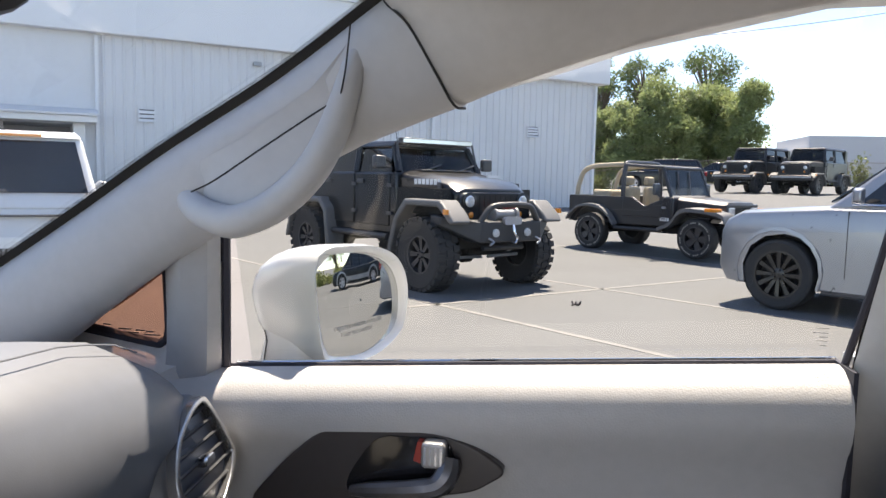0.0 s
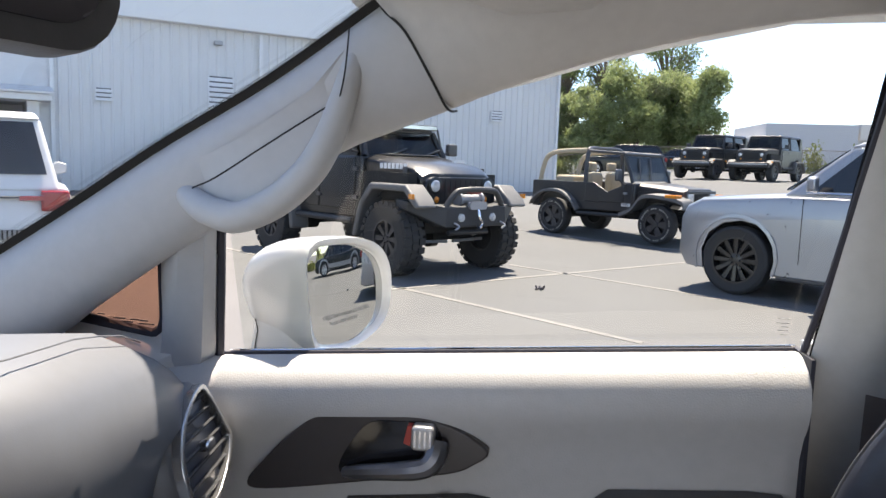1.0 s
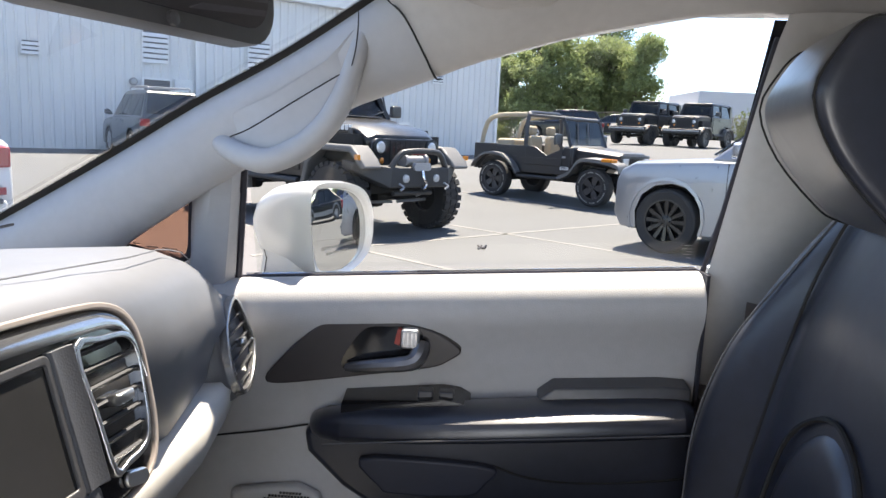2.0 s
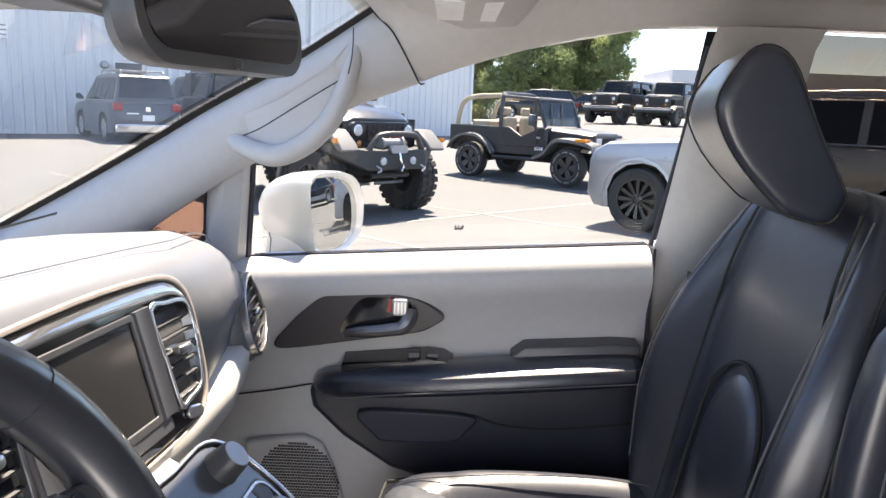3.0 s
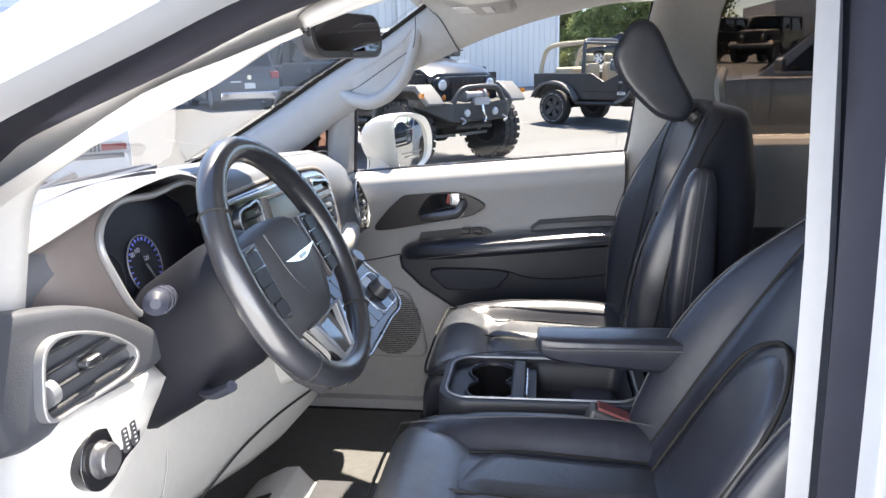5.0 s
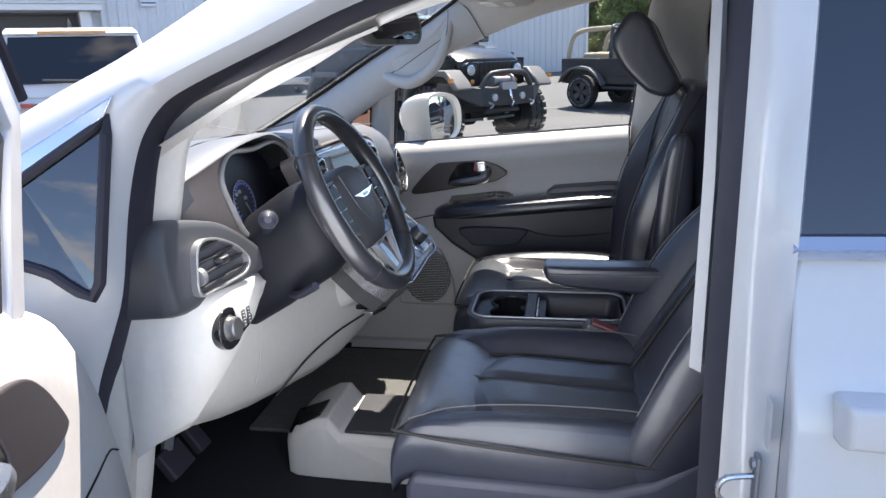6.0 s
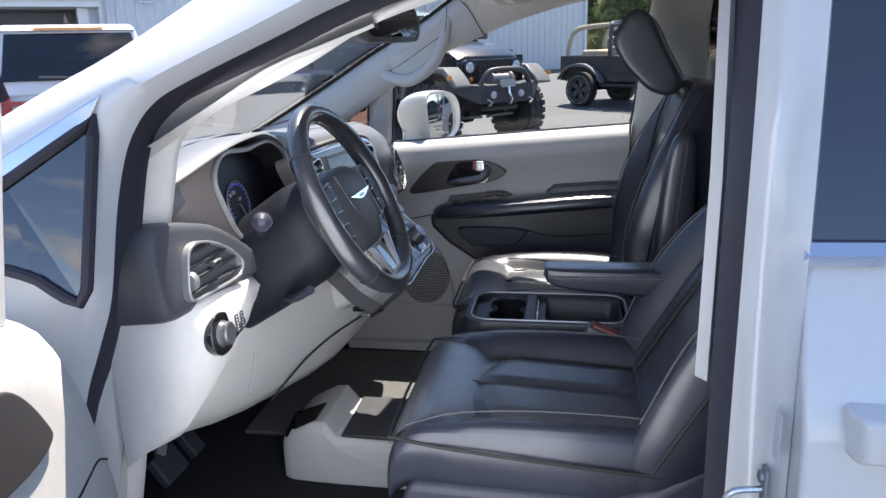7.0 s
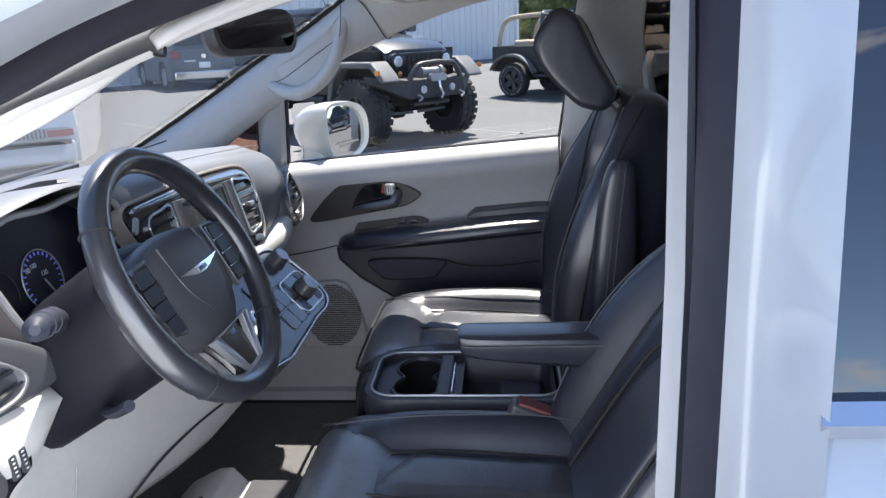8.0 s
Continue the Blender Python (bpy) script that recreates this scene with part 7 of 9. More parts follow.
kb = part("knob", lathe([(0.003, 0.018), (0.016, 0.018), (0.018, 0.016), (0.02, 0.006), (0.022, 0.004)], KN @ Matrix.Translation((-0.012, -0.001, 0)), 28), M_BLACK, sp)
part("knob_ring", lathe([(0.0162, 0.0185), (0.0185, 0.0165), (0.0195, 0.011), (0.018, 0.011)], KN @ Matrix.Translation((-0.012, -0.001, 0)), 28, wrap=True), M_LEVER, kb, "dull silver knob ring")
for k in range(2):
    plate("dimmer_wheel", KN, rring(0.034 + k * 0.018, -0.001, 0.012, 0.03, 0.002), 0.004, 0.007, M_BLACK, sp)
    for q in range(5):
        plate("dimmer_tick", KN, rring(0.034 + k * 0.018, -0.012 + q * 0.0055, 0.004, 0.0016, 0.0004), 0.007, 0.0075, M_TEXT, sp)

# instrument cluster
CL = frame_at((-0.478, -0.355, 1.206), (0.0, 1.0, 0.0), (-0.2, 0.0, 0.98))
co = [(-0.156, -0.02), (-0.165, 0.022), (-0.146, 0.05), (-0.1, 0.067), (-0.02, 0.061), (0.05, 0.064), (0.1, 0.06), (0.146, 0.03), (0.168, -0.04), (0.14, -0.085), (0.0, -0.095), (-0.11, -0.09), (-0.139, -0.064)]
cl = part("gauge_panel", loft([[CL @ Vector((u * k, v * k, d)) for u, v in co] for d, k in ((-0.05, 1.0), (0.002, 1.0))]), mat("cluster_face", (0.008, 0.008, 0.016), 0.3, rvar=0.05, spec=0.2), van, "dark instrument cluster with faint blue gauges")
cs = [(p.x, p.y) for p in curve([(u, v, 0) for u, v in co], 4, True)]


def left_of(u, e):
    """The surround reaches further out on the door side."""
    return e * smoothstep(0.02, 0.16, -u)


part("cluster_bezel", loft([[CL @ Vector((u * k, v * k, d)) for u, v in cs] for d, k in ((0.0, 1.0), (0.025, 1.01), (0.045, 1.03), (0.052, 1.055), (0.05, 1.07))], caps=False), M_SLAT, cl)
part("bezel_trim", tube([CL @ Vector((p.x * 1.065, p.y * 1.065, 0.054)) for p in curve([(u, v, 0) for u, v in co[11:] + co[:9]], 4)], 0.0052, 8), M_TRIMSILVER, cl, "satin silver trim ring")
part("cluster_surround", loft([[CL @ Vector((u * k - left_of(u, e), v * k2, d)) for u, v in cs] for d, k, k2, e in ((0.05, 1.07, 1.07, 0), (0.05, 1.1, 1.09, 0.006), (0.04, 1.13, 1.11, 0.05), (0.018, 1.15, 1.1, 0.085), (-0.03, 1.17, 1.09, 0.095))], caps=False), M_TAUPE, cl, "taupe cluster surround", angle=60)
hood_pts = curve([(-0.42, 0.03, 0.03), (-0.37, 0.04, 0.05), (-0.278, 0.055, 0.065), (-0.129, 0.078, 0.074), (-0.004, 0.085, 0.078), (0.065, 0.077, 0.074), (0.136, 0.05, 0.064), (0.19, 0.0, 0.04)], 5)
part("cluster_hood", loft([[CL @ Vector((p.x, p.y, p.z)), CL @ Vector((p.x * 1.005, p.y + 0.006, p.z - 0.004)), CL @ Vector((p.x * 1.01, p.y + 0.014, -0.03)), CL @ Vector((p.x * 1.01, p.y + 0.008, -0.1)), CL @ Vector((p.x * 1.0, p.y - 0.01, -0.1))] for p in hood_pts]), M_DASH, cl, "grey brow over the gauges", angle=60)
gu, gv, gr_ = -0.01, -0.035, 0.045
g = part("gauge_ring", tube([CL @ Vector((gu + gr_ * math.cos(a), gv + gr_ * math.sin(a), 0.004)) for a in np.linspace(-0.9, 4.0, 26)], 0.0012, 5), M_GALV, cl)
bm = bmesh.new()
for a in np.linspace(-0.6, 3.7, 19):
    box(gr_ * 0.82, gr_ * 0.93, -0.0008, 0.0008, -0.001, 0.001, bm, CL @ Matrix.Translation((gu, gv, 0.004)) @ Matrix.Rotation(a, 4, "Z"))
part("gauge_scale", bm, M_BLUELIT, g, "faint blue gauge ticks", smooth=False)
part("gauge_ring", tube([CL @ Vector((-0.104 + 0.036 * math.cos(a), -0.03 + 0.036 * math.sin(a), 0.004)) for a in np.linspace(-0.5, 3.6, 22)], 0.0009, 5), M_SHIELD, cl)
M_NUM = mat("gauge_numeral", (0.4, 0.42, 0.5), 0.5)
for s_, u, v in (("100", -0.022, -0.011), ("120", -0.004, -0.027), ("80", -0.036, -0.014)):
    text("gauge_number", s_, 0.0105, CL @ Matrix.Translation((u, v, 0.0045)), M_NUM, cl, 0.0003)
part("gauge_needle", tube([CL @ Vector((gu, gv, 0.006)), CL @ Vector((0.012, -0.078, 0.006))], 0.0015, 5), M_GALV, cl)

# steering column and wheel
SW = frame_at((-0.217, -0.415, 1.196), (0, 1, 0), (-math.sin(radians(26.8)), 0, math.cos(radians(26.8))))
col = part("steering_column", loft([[SW @ Vector((p[0] * k, p[1] * k2 + o, d)) for p in rring(0, 0, 0.15, 0.15, 0.06, 5)] for d, k, k2, o in ((-0.045, 0.8, 0.8, 0.0), (-0.065, 1.05, 1.1, -0.008), (-0.11, 1.2, 1.25, -0.016), (-0.22, 1.25, 1.25, -0.03), (-0.3, 1.2, 1.2, -0.04))]), M_COLUMN, van, "black steering column shroud", angle=60)
part("tilt_lever", tube(curve([SW @ Vector((-0.05, -0.1, -0.2)), SW @ Vector((-0.09, -0.105, -0.16)), SW @ Vector((-0.12, -0.1, -0.11))], 4), [0.008] * 9, 8), M_SHIELD, col)
sk_ = [Vector(p) for p in ((-0.392, -0.45, 1.113), (-0.384, -0.472, 1.13), (-0.366, -0.5, 1.154), (-0.35, -0.524, 1.172), (-0.34, -0.55, 1.182), (-0.326, -0.588, 1.191), (-0.312, -0.622, 1.198), (-0.308, -0.63, 1.2))]
stalk = part("turn_stalk", tube(sk_, [0.01, 0.01, 0.0105, 0.0125, 0.0155, 0.016, 0.0145, 0.006], 16), M_SHIELD, col, "black turn-signal stalk with a fat knob")
for i, q in ((1, 0.2), (4, 0.5), (5, 0.3)):
    d_ = (sk_[i + 1] - sk_[i]).normalized()
    r_ = 0.0155 if i > 1 else 0.0135
    part("stalk_ring", lathe([(r_ - 0.004, -0.003), (r_ + 0.0012, -0.001), (r_ + 0.0012, 0.001), (r_ - 0.004, 0.003)], Matrix.Translation(sk_[i].lerp(sk_[i + 1], q)) @ d_.to_track_quat("Z", "Y").to_matrix().to_4x4(), 18), M_GALV if i == 1 else M_SHIELD, stalk)
R = 0.172
rim_p = []
for k in range(64):
    a = 2 * math.pi * k / 64
    rim_p.append(SW @ Vector((R * math.cos(a), R * math.sin(a), 0)))
wheel_ob = part("steering_wheel", tube(rim_p, [0.0182 + 0.0022 * max(0, math.cos(2 * (2 * math.pi * k / 64) - 0.6)) for k in range(64)], 14, closed=True), M_WHEEL, van, "black leather-wrapped steering wheel with a winged badge")
for a in (0.62, 2.52, 3.9, 5.5):
    q = SW @ Matrix.Rotation(a, 4, "Z") @ Matrix.Translation((R, 0, 0)) @ Matrix.Rotation(radians(90), 4, "X")
    part("rim_seam", lathe([(0.0188, -0.001), (0.0206, 0.0), (0.0188, 0.001)], q, 18), M_UNDER, wheel_ob)
hubo = [(-0.088, 0.05), (-0.06, 0.075), (0.0, 0.083), (0.06, 0.075), (0.088, 0.05), (0.092, 0.0), (0.078, -0.05), (0.045, -0.085), (0.0, -0.093), (-0.045, -0.085), (-0.078, -0.05), (-0.092, 0.0)]
hubc = [(p.x * 1.08, (p.y * 0.82 if p.y > 0 else p.y * 1.1 - 0.004)) for p in curve([(u, v, 0) for u, v in hubo], 3, True)]
hub = part("airbag_cover", loft([[SW @ Vector((u * k, v * k, d)) for u, v in hubc] for d, k in ((-0.06, 0.9), (-0.026, 1.0), (-0.008, 0.96), (0.004, 0.8), (0.011, 0.5), (0.013, 0.2))]), M_COVER, wheel_ob, "black soft airbag cover", angle=60)
for s_ in (-1, 1):
    part("cover_crease", tube(curve([SW @ Vector((s_ * 0.056, 0.052, 0.0055)), SW @ Vector((s_ * 0.057, 0.012, 0.0085)), SW @ Vector((s_ * 0.049, -0.02, 0.0098)), SW @ Vector((s_ * 0.03, -0.047, 0.0092)), SW @ Vector((s_ * 0.008, -0.074, 0.005))], 6), 0.0018, 6), M_COVER, hub)
bd = part("wing_badge", loft([[SW @ Vector((u, v, d)) for u, v in ((-0.062, 0.007), (-0.024, -0.003), (-0.008, -0.0055), (0.008, -0.0055), (0.024, -0.003), (0.062, 0.007), (0.026, 0.006), (0.008, 0.0065), (-0.008, 0.0065), (-0.026, 0.006))] for d in (0.01, 0.016)]), M_CHROME, hub, "chrome winged badge, plain")
part("badge_bar", box(-0.012, 0.012, -0.0025, 0.003, 0.0155, 0.0175, None, SW), M_GLOSSBLACK, bd)
for s_ in (-1, 1):
    arm_ = part("side_spoke", loft([[SW @ Vector((s_ * u, v, d)) for u, v, d in ring] for ring in (
        [(0.07, 0.05, -0.03), (0.07, 0.05, -0.006), (0.07, -0.06, -0.006), (0.07, -0.06, -0.03)],
        [(0.12, 0.046, -0.022), (0.12, 0.046, 0.0), (0.12, -0.045, 0.0), (0.12, -0.045, -0.022)],
        [(0.166, 0.035, -0.012), (0.166, 0.035, 0.006), (0.166, -0.012, 0.006), (0.166, -0.012, -0.012)])]), M_BLACK, wheel_ob, bevel=0.006)
    po = [(s_ * 0.09, 0.045), (s_ * 0.12, 0.043), (s_ * 0.14, 0.025), (s_ * 0.136, -0.01), (s_ * 0.118, -0.046), (s_ * 0.096, -0.052)]
    plate("switch_pod", SW, po, -0.004, 0.004, M_GLOSSBLACK, arm_, "gloss black switch pod", 0.003)
    rim_plate("pod_trim", SW, [(s_ * 0.113 + (u - s_ * 0.113) * 1.12, v * 1.1) for u, v in po], po, -0.006, 0.003, M_LEVER, arm_)
    for j in range(4):
        plate("wheel_button", SW, rring(s_ * (0.117 - 0.004 * (j == 3)), 0.03 - j * 0.023, 0.036 - 0.006 * (j == 3), 0.0218, 0.004), 0.004, 0.0062, M_CONSOLE, arm_, bevel=0.001)
lw = part("lower_spoke", loft([[SW @ Vector((u, v, d)) for u, v, d in ring] for ring in (
    [(-0.06, -0.07, -0.03), (-0.06, -0.07, -0.012), (0.06, -0.07, -0.012), (0.06, -0.07, -0.03)],
    [(-0.044, -0.125, -0.018), (-0.044, -0.125, 0.0), (0.044, -0.125, 0.0), (0.044, -0.125, -0.018)],
    [(-0.04, -0.165, -0.01), (-0.04, -0.165, 0.006), (0.04, -0.165, 0.006), (0.04, -0.165, -0.01)])]), M_GLOSSBLACK, wheel_ob, "gloss black lower spoke", bevel=0.005)
rim_plate("spoke_trim", SW, [(-0.064, -0.088), (-0.028, -0.16), (0.028, -0.16), (0.064, -0.088)], [(-0.044, -0.09), (-0.017, -0.15), (0.017, -0.15), (0.044, -0.09)], -0.004, 0.006, M_TRIMSILVER, lw, "satin silver spoke trim")

# pedals
for x, y, w, h in ((-0.70, -0.36, 0.09, 0.07), (-0.74, -0.22, 0.05, 0.13)):
    pd = part("pedal", box(-0.012, 0.012, -w / 2, w / 2, -h / 2, h / 2, None, pose(x, y, 0.575, 0, -35, 0)), M_RUBBER, van, "black rubber foot pedal", bevel=0.006)
    part("pedal_arm", tube(curve([(x - 0.02, y, 0.58), (x + 0.0, y, 0.7), (x - 0.05, y, 0.85)], 4), 0.014, 8), M_GALV, pd)


# ---- front seats ----
def sring(yc, hw, z, zb, bol, groove):
    """One slice across a cushion: half width, insert height, bottom, bolster rise."""
    p = []
    for u, dz in ((-1.0, -0.05), (-1.02, -0.022), (-0.97, bol * 0.85), (-0.86, bol), (-0.72, bol * 0.72), (-0.6, groove), (-0.54, 0.0), (-0.3, 0.006), (-0.03, 0.004), (0.03, 0.004), (0.3, 0.006), (0.54, 0.0), (0.6, groove), (0.72, bol * 0.72), (0.86, bol), (0.97, bol * 0.85), (1.02, -0.022), (1.0, -0.05)):
        p.append((yc + u * hw, z + dz))
    return p + [(yc + hw * 0.97, zb), (yc - hw * 0.97, zb)]


def front_seat(name, label, yc, xbase, recline, near, armrest, dz=0.0):
    s = part(name, box(-0.02, 0.42, yc - 0.2, yc + 0.2, 0.42, 0.6), M_BLACK, van, label, bevel=0.03)

    def up(pts):
        return [p + Vector((0, 0, dz)) for p in pts]
    rings = []
    for x, z, zb_, hw, bol, gr in ((-0.128, 0.70, 0.64, 0.2, 0.0, 0.0), (-0.135, 0.735, 0.62, 0.222, 0.002, 0.0), (-0.118, 0.782, 0.60, 0.23, 0.003, 0.0), (-0.08, 0.803, 0.60, 0.234, 0.006, 0.0), (-0.03, 0.8, 0.60, 0.236, 0.016, -0.002), (-0.012, 0.79, 0.60, 0.237, 0.026, -0.012), (0.01, 0.79, 0.6, 0.237, 0.034, -0.006), (0.1, 0.782, 0.60, 0.238, 0.046, -0.008), (0.2, 0.775, 0.60, 0.238, 0.052, -0.008), (0.3, 0.772, 0.60, 0.236, 0.05, -0.006), (0.38, 0.77, 0.60, 0.225, 0.04, 0.0), (0.42, 0.74, 0.62, 0.21, 0.02, 0.0)):
        rings.append([(x, y, zz + dz) for y, zz in sring(yc, hw, z, max(zb_, 0.655 if x > -0.12 else zb_), bol, gr)])
    cu = part("seat_cushion", loft(rings), M_LEATHER, s, "black leather seat cushion with creases", subsurf=2)
    for sg in (-1, 1):
        part("cushion_seam", tube(up(curve([(-0.122, yc + sg * 0.205, 0.775), (-0.06, yc + sg * 0.165, 0.806), (-0.012, yc + sg * 0.13, 0.79), (0.1, yc + sg * 0.143, 0.787), (0.25, yc + sg * 0.143, 0.778), (0.36, yc + sg * 0.138, 0.772)], 5)), 0.002, 5), M_UNDER, cu)
        part("cushion_stitch", tube(up(curve([(-0.1, yc + sg * 0.2, 0.803), (-0.02, yc + sg * 0.185, 0.822), (0.1, yc + sg * 0.182, 0.832), (0.25, yc + sg * 0.182, 0.832), (0.36, yc + sg * 0.175, 0.82)], 5)), 0.0014, 5), M_STITCH, cu)
        part("side_piping", tube(up(curve([(-0.124, yc + sg * 0.219, 0.79), (-0.03, yc + sg * 0.244, 0.79), (0.15, yc + sg * 0.247, 0.775), (0.33, yc + sg * 0.243, 0.76)], 5)), 0.003, 6), M_UNDER, cu)
    part("cushion_seam", tube(up(curve([(-0.01, yc - 0.14, 0.795), (-0.025, yc - 0.07, 0.798), (-0.028, yc, 0.797), (-0.025, yc + 0.07, 0.798), (-0.01, yc + 0.14, 0.795)], 4)), 0.0022, 5), M_UNDER, cu)
    part("cushion_seam", tube(up(curve([(-0.02, yc, 0.798), (0.1, yc, 0.786), (0.3, yc, 0.775)], 4)), 0.0028, 5), M_UNDER, cu)
    # front bib, its sheen put into a paler base colour
    bib = []
    for x, z, hw in ((-0.139, 0.742, 0.196), (-0.129, 0.774, 0.2), (-0.112, 0.795, 0.198), (-0.085, 0.8065, 0.193), (-0.055, 0.8075, 0.184), (-0.028, 0.803, 0.175), (-0.006, 0.795, 0.162), (0.02, 0.782, 0.15)):
        bib.append([(x, yc + hw * u, z + dz + (0.0035 if abs(u) < 0.9 else -0.004)) for u in (-1.0, -0.85, -0.5, -0.2, 0.2, 0.5, 0.85, 1.0)])
    part("front_bib", strip(bib), M_SHEEN, cu, "leather front panel with fine creases, grey sheen painted in", angle=80, subsurf=1)
    rows_ = []
    for k in range(13):
        v = k / 12
        row = []
        for j in range(17):
            u = -1 + j / 8
            x = 0.0 + 0.365 * v + 0.05 * u * u * (1 - v) - 0.012
            zb_ = float(np.interp(x, (-0.03, 0.01, 0.1, 0.2, 0.3, 0.38), (0.798, 0.79, 0.783, 0.777, 0.773, 0.768)))
            edge_ = min(1.0, (1 - abs(u)) * 7, v * 9, (1 - v) * 6)
            row.append((x, yc + 0.128 * u, dz + zb_ - 0.006 + 0.02 * edge_ ** 0.6 - 0.011 * max(0, 1 - abs(u) * 9)))
        rows_.append(row)
    part("seat_insert", strip(rows_), M_PERF, cu, "perforated black leather insert in two lobes", angle=80)
    part("front_piping", tube(up(curve([(-0.124, yc - 0.219, 0.79), (-0.136, yc - 0.12, 0.775), (-0.137, yc + 0.12, 0.775), (-0.124, yc + 0.219, 0.79)], 4)), 0.003, 6), M_UNDER, cu)
    # side valance
    for sg in (-1, 1):
        part("side_trim", loft([[(x, yc + sg * 0.20, z0), (x, yc + sg * 0.25, z0), (x, yc + sg * 0.258, (z0 + z1) / 2), (x, yc + sg * 0.248, z1), (x, yc + sg * 0.2, z1)] for x, z0, z1 in ((-0.1, 0.5, 0.69 + dz), (-0.085, 0.46, 0.72 + dz), (0.1, 0.45, 0.715 + dz), (0.24, 0.45, 0.71 + dz), (0.32, 0.46, 0.735 + dz), (0.4, 0.48, 0.79 + dz))]), M_SHIELD, s, "charcoal plastic seat shield", bevel=0.012)
    part("seat_lever", tube([(0.12, yc - 0.27, 0.6), (0.22, yc - 0.27, 0.605)], 0.012, 8), M_BLACK, s)
    for sg in (-1, 1):
        part("seat_rail", box(-0.12, 0.5, yc + sg * 0.17 - 0.02, yc + sg * 0.17 + 0.02, 0.415, 0.44), M_GALV, s)
    # backrest
    rd = radians(recline)
    B = Matrix(((0, math.sin(rd), math.cos(rd) * -1, xbase), (1, 0, 0, yc), (0, math.cos(rd), math.sin(rd), 0.75), (0, 0, 0, 1)))  # u across, v up, n forward
    rings = []
    for v, hw, nf, nb, bol in ((-0.06, 0.2, 0.0, -0.1, 0.0), (-0.03, 0.225, 0.03, -0.13, 0.01), (0.06, 0.245, 0.02, -0.15, 0.045), (0.16, 0.258, 0.012, -0.16, 0.07), (0.28, 0.262, 0.01, -0.165, 0.075), (0.38, 0.255, 0.008, -0.16, 0.06), (0.46, 0.238, 0.006, -0.15, 0.036), (0.54, 0.208, 0.0, -0.13, 0.014), (0.6, 0.175, -0.01, -0.11, 0.003), (0.63, 0.14, -0.03, -0.095, 0.0)):
        q = []
        for u, dn in ((-1.0, -0.06), (-1.03, -0.02), (-1.0, bol * 0.6), (-0.92, bol), (-0.8, bol * 0.8), (-0.66, bol * 0.12 - 0.006), (-0.6, -0.002), (-0.3, 0.004), (0.0, 0.004), (0.3, 0.004), (0.6, -0.002), (0.66, bol * 0.12 - 0.006), (0.8, bol * 0.8), (0.92, bol), (1.0, bol * 0.6), (1.03, -0.02), (1.0, -0.06)):
            q.append(B @ Vector((u * hw, v, nf + dn)))
        q += [B @ Vector((hw * 0.9, v, nb)), B @ Vector((0, v, nb - 0.012)), B @ Vector((-hw * 0.9, v, nb))]
        rings.append(q)
    bk = part("backrest", loft(rings), M_LEATHER, s, "black leather backrest with stitched bolsters", subsurf=2)
    for sg in (-1, 1):
        part("back_seam", tube(curve([B @ Vector((sg * 0.135, 0.6, -0.004)), B @ Vector((sg * 0.15, 0.5, 0.012)), B @ Vector((sg * 0.168, 0.38, 0.014)), B @ Vector((sg * 0.172, 0.2, 0.02)), B @ Vector((sg * 0.165, 0.05, 0.026))], 5), 0.0024, 5), M_UNDER, bk)
        part("back_stitch", tube(curve([B @ Vector((sg * 0.16, 0.595, -0.006)), B @ Vector((sg * 0.19, 0.5, 0.027)), B @ Vector((sg * 0.222, 0.38, 0.066)), B @ Vector((sg * 0.228, 0.25, 0.082)), B @ Vector((sg * 0.22, 0.1, 0.068))], 5), 0.0016, 5), M_STITCH, bk)
        part("back_stitch", tube(curve([B @ Vector((sg * 0.18, 0.6, -0.04)), B @ Vector((sg * 0.225, 0.5, 0.0)), B @ Vector((sg * 0.262, 0.36, 0.02)), B @ Vector((sg * 0.27, 0.2, 0.024)), B @ Vector((sg * 0.26, 0.05, 0.02))], 5), 0.0022, 5), M_UNDER, bk)
    # raised lumbar arch
    ao = curve([B @ Vector((-0.105, 0.02, 0.024)), B @ Vector((-0.108, 0.2, 0.019)), B @ Vector((-0.085, 0.31, 0.018)), B @ Vector((0.0, 0.36, 0.017)), B @ Vector((0.085, 0.31, 0.018)), B @ Vector((0.108, 0.2, 0.019)), B @ Vector((0.105, 0.02, 0.024))], 6)
    part("insert_seam", tube(ao, 0.0034, 6), M_UNDER, bk)
    part("insert_pad", loft([[B @ Vector((u * k, 0.16 + (v - 0.16) * k, d)) for u, v in ((-0.1, 0.0), (-0.104, 0.2), (-0.08, 0.3), (-0.04, 0.34), (0.0, 0.352), (0.04, 0.34), (0.08, 0.3), (0.104, 0.2), (0.1, 0.0))] for d, k in ((-0.01, 1.0), (0.016, 0.98), (0.022, 0.88), (0.024, 0.5))]), M_LEATHER, bk, "perforated leather insert", subsurf=1)
    # headrest
    side = curve([(0.702, 0.206, 0), (0.748, 0.196, 0), (0.778, 0.178, 0), (0.783, 0.15, 0), (0.762, 0.121, 0), (0.7, 0.078, 0), (0.64, 0.03, 0), (0.618, 0.024, 0), (0.592, 0.04, 0), (0.592, 0.082, 0), (0.606, 0.112, 0), (0.65, 0.17, 0)], 3, True)
    side = [p - Vector((0.012, 0.017, 0)) for p in side]
    hc = Vector((0.676, 0.101, 0))
    hr = []
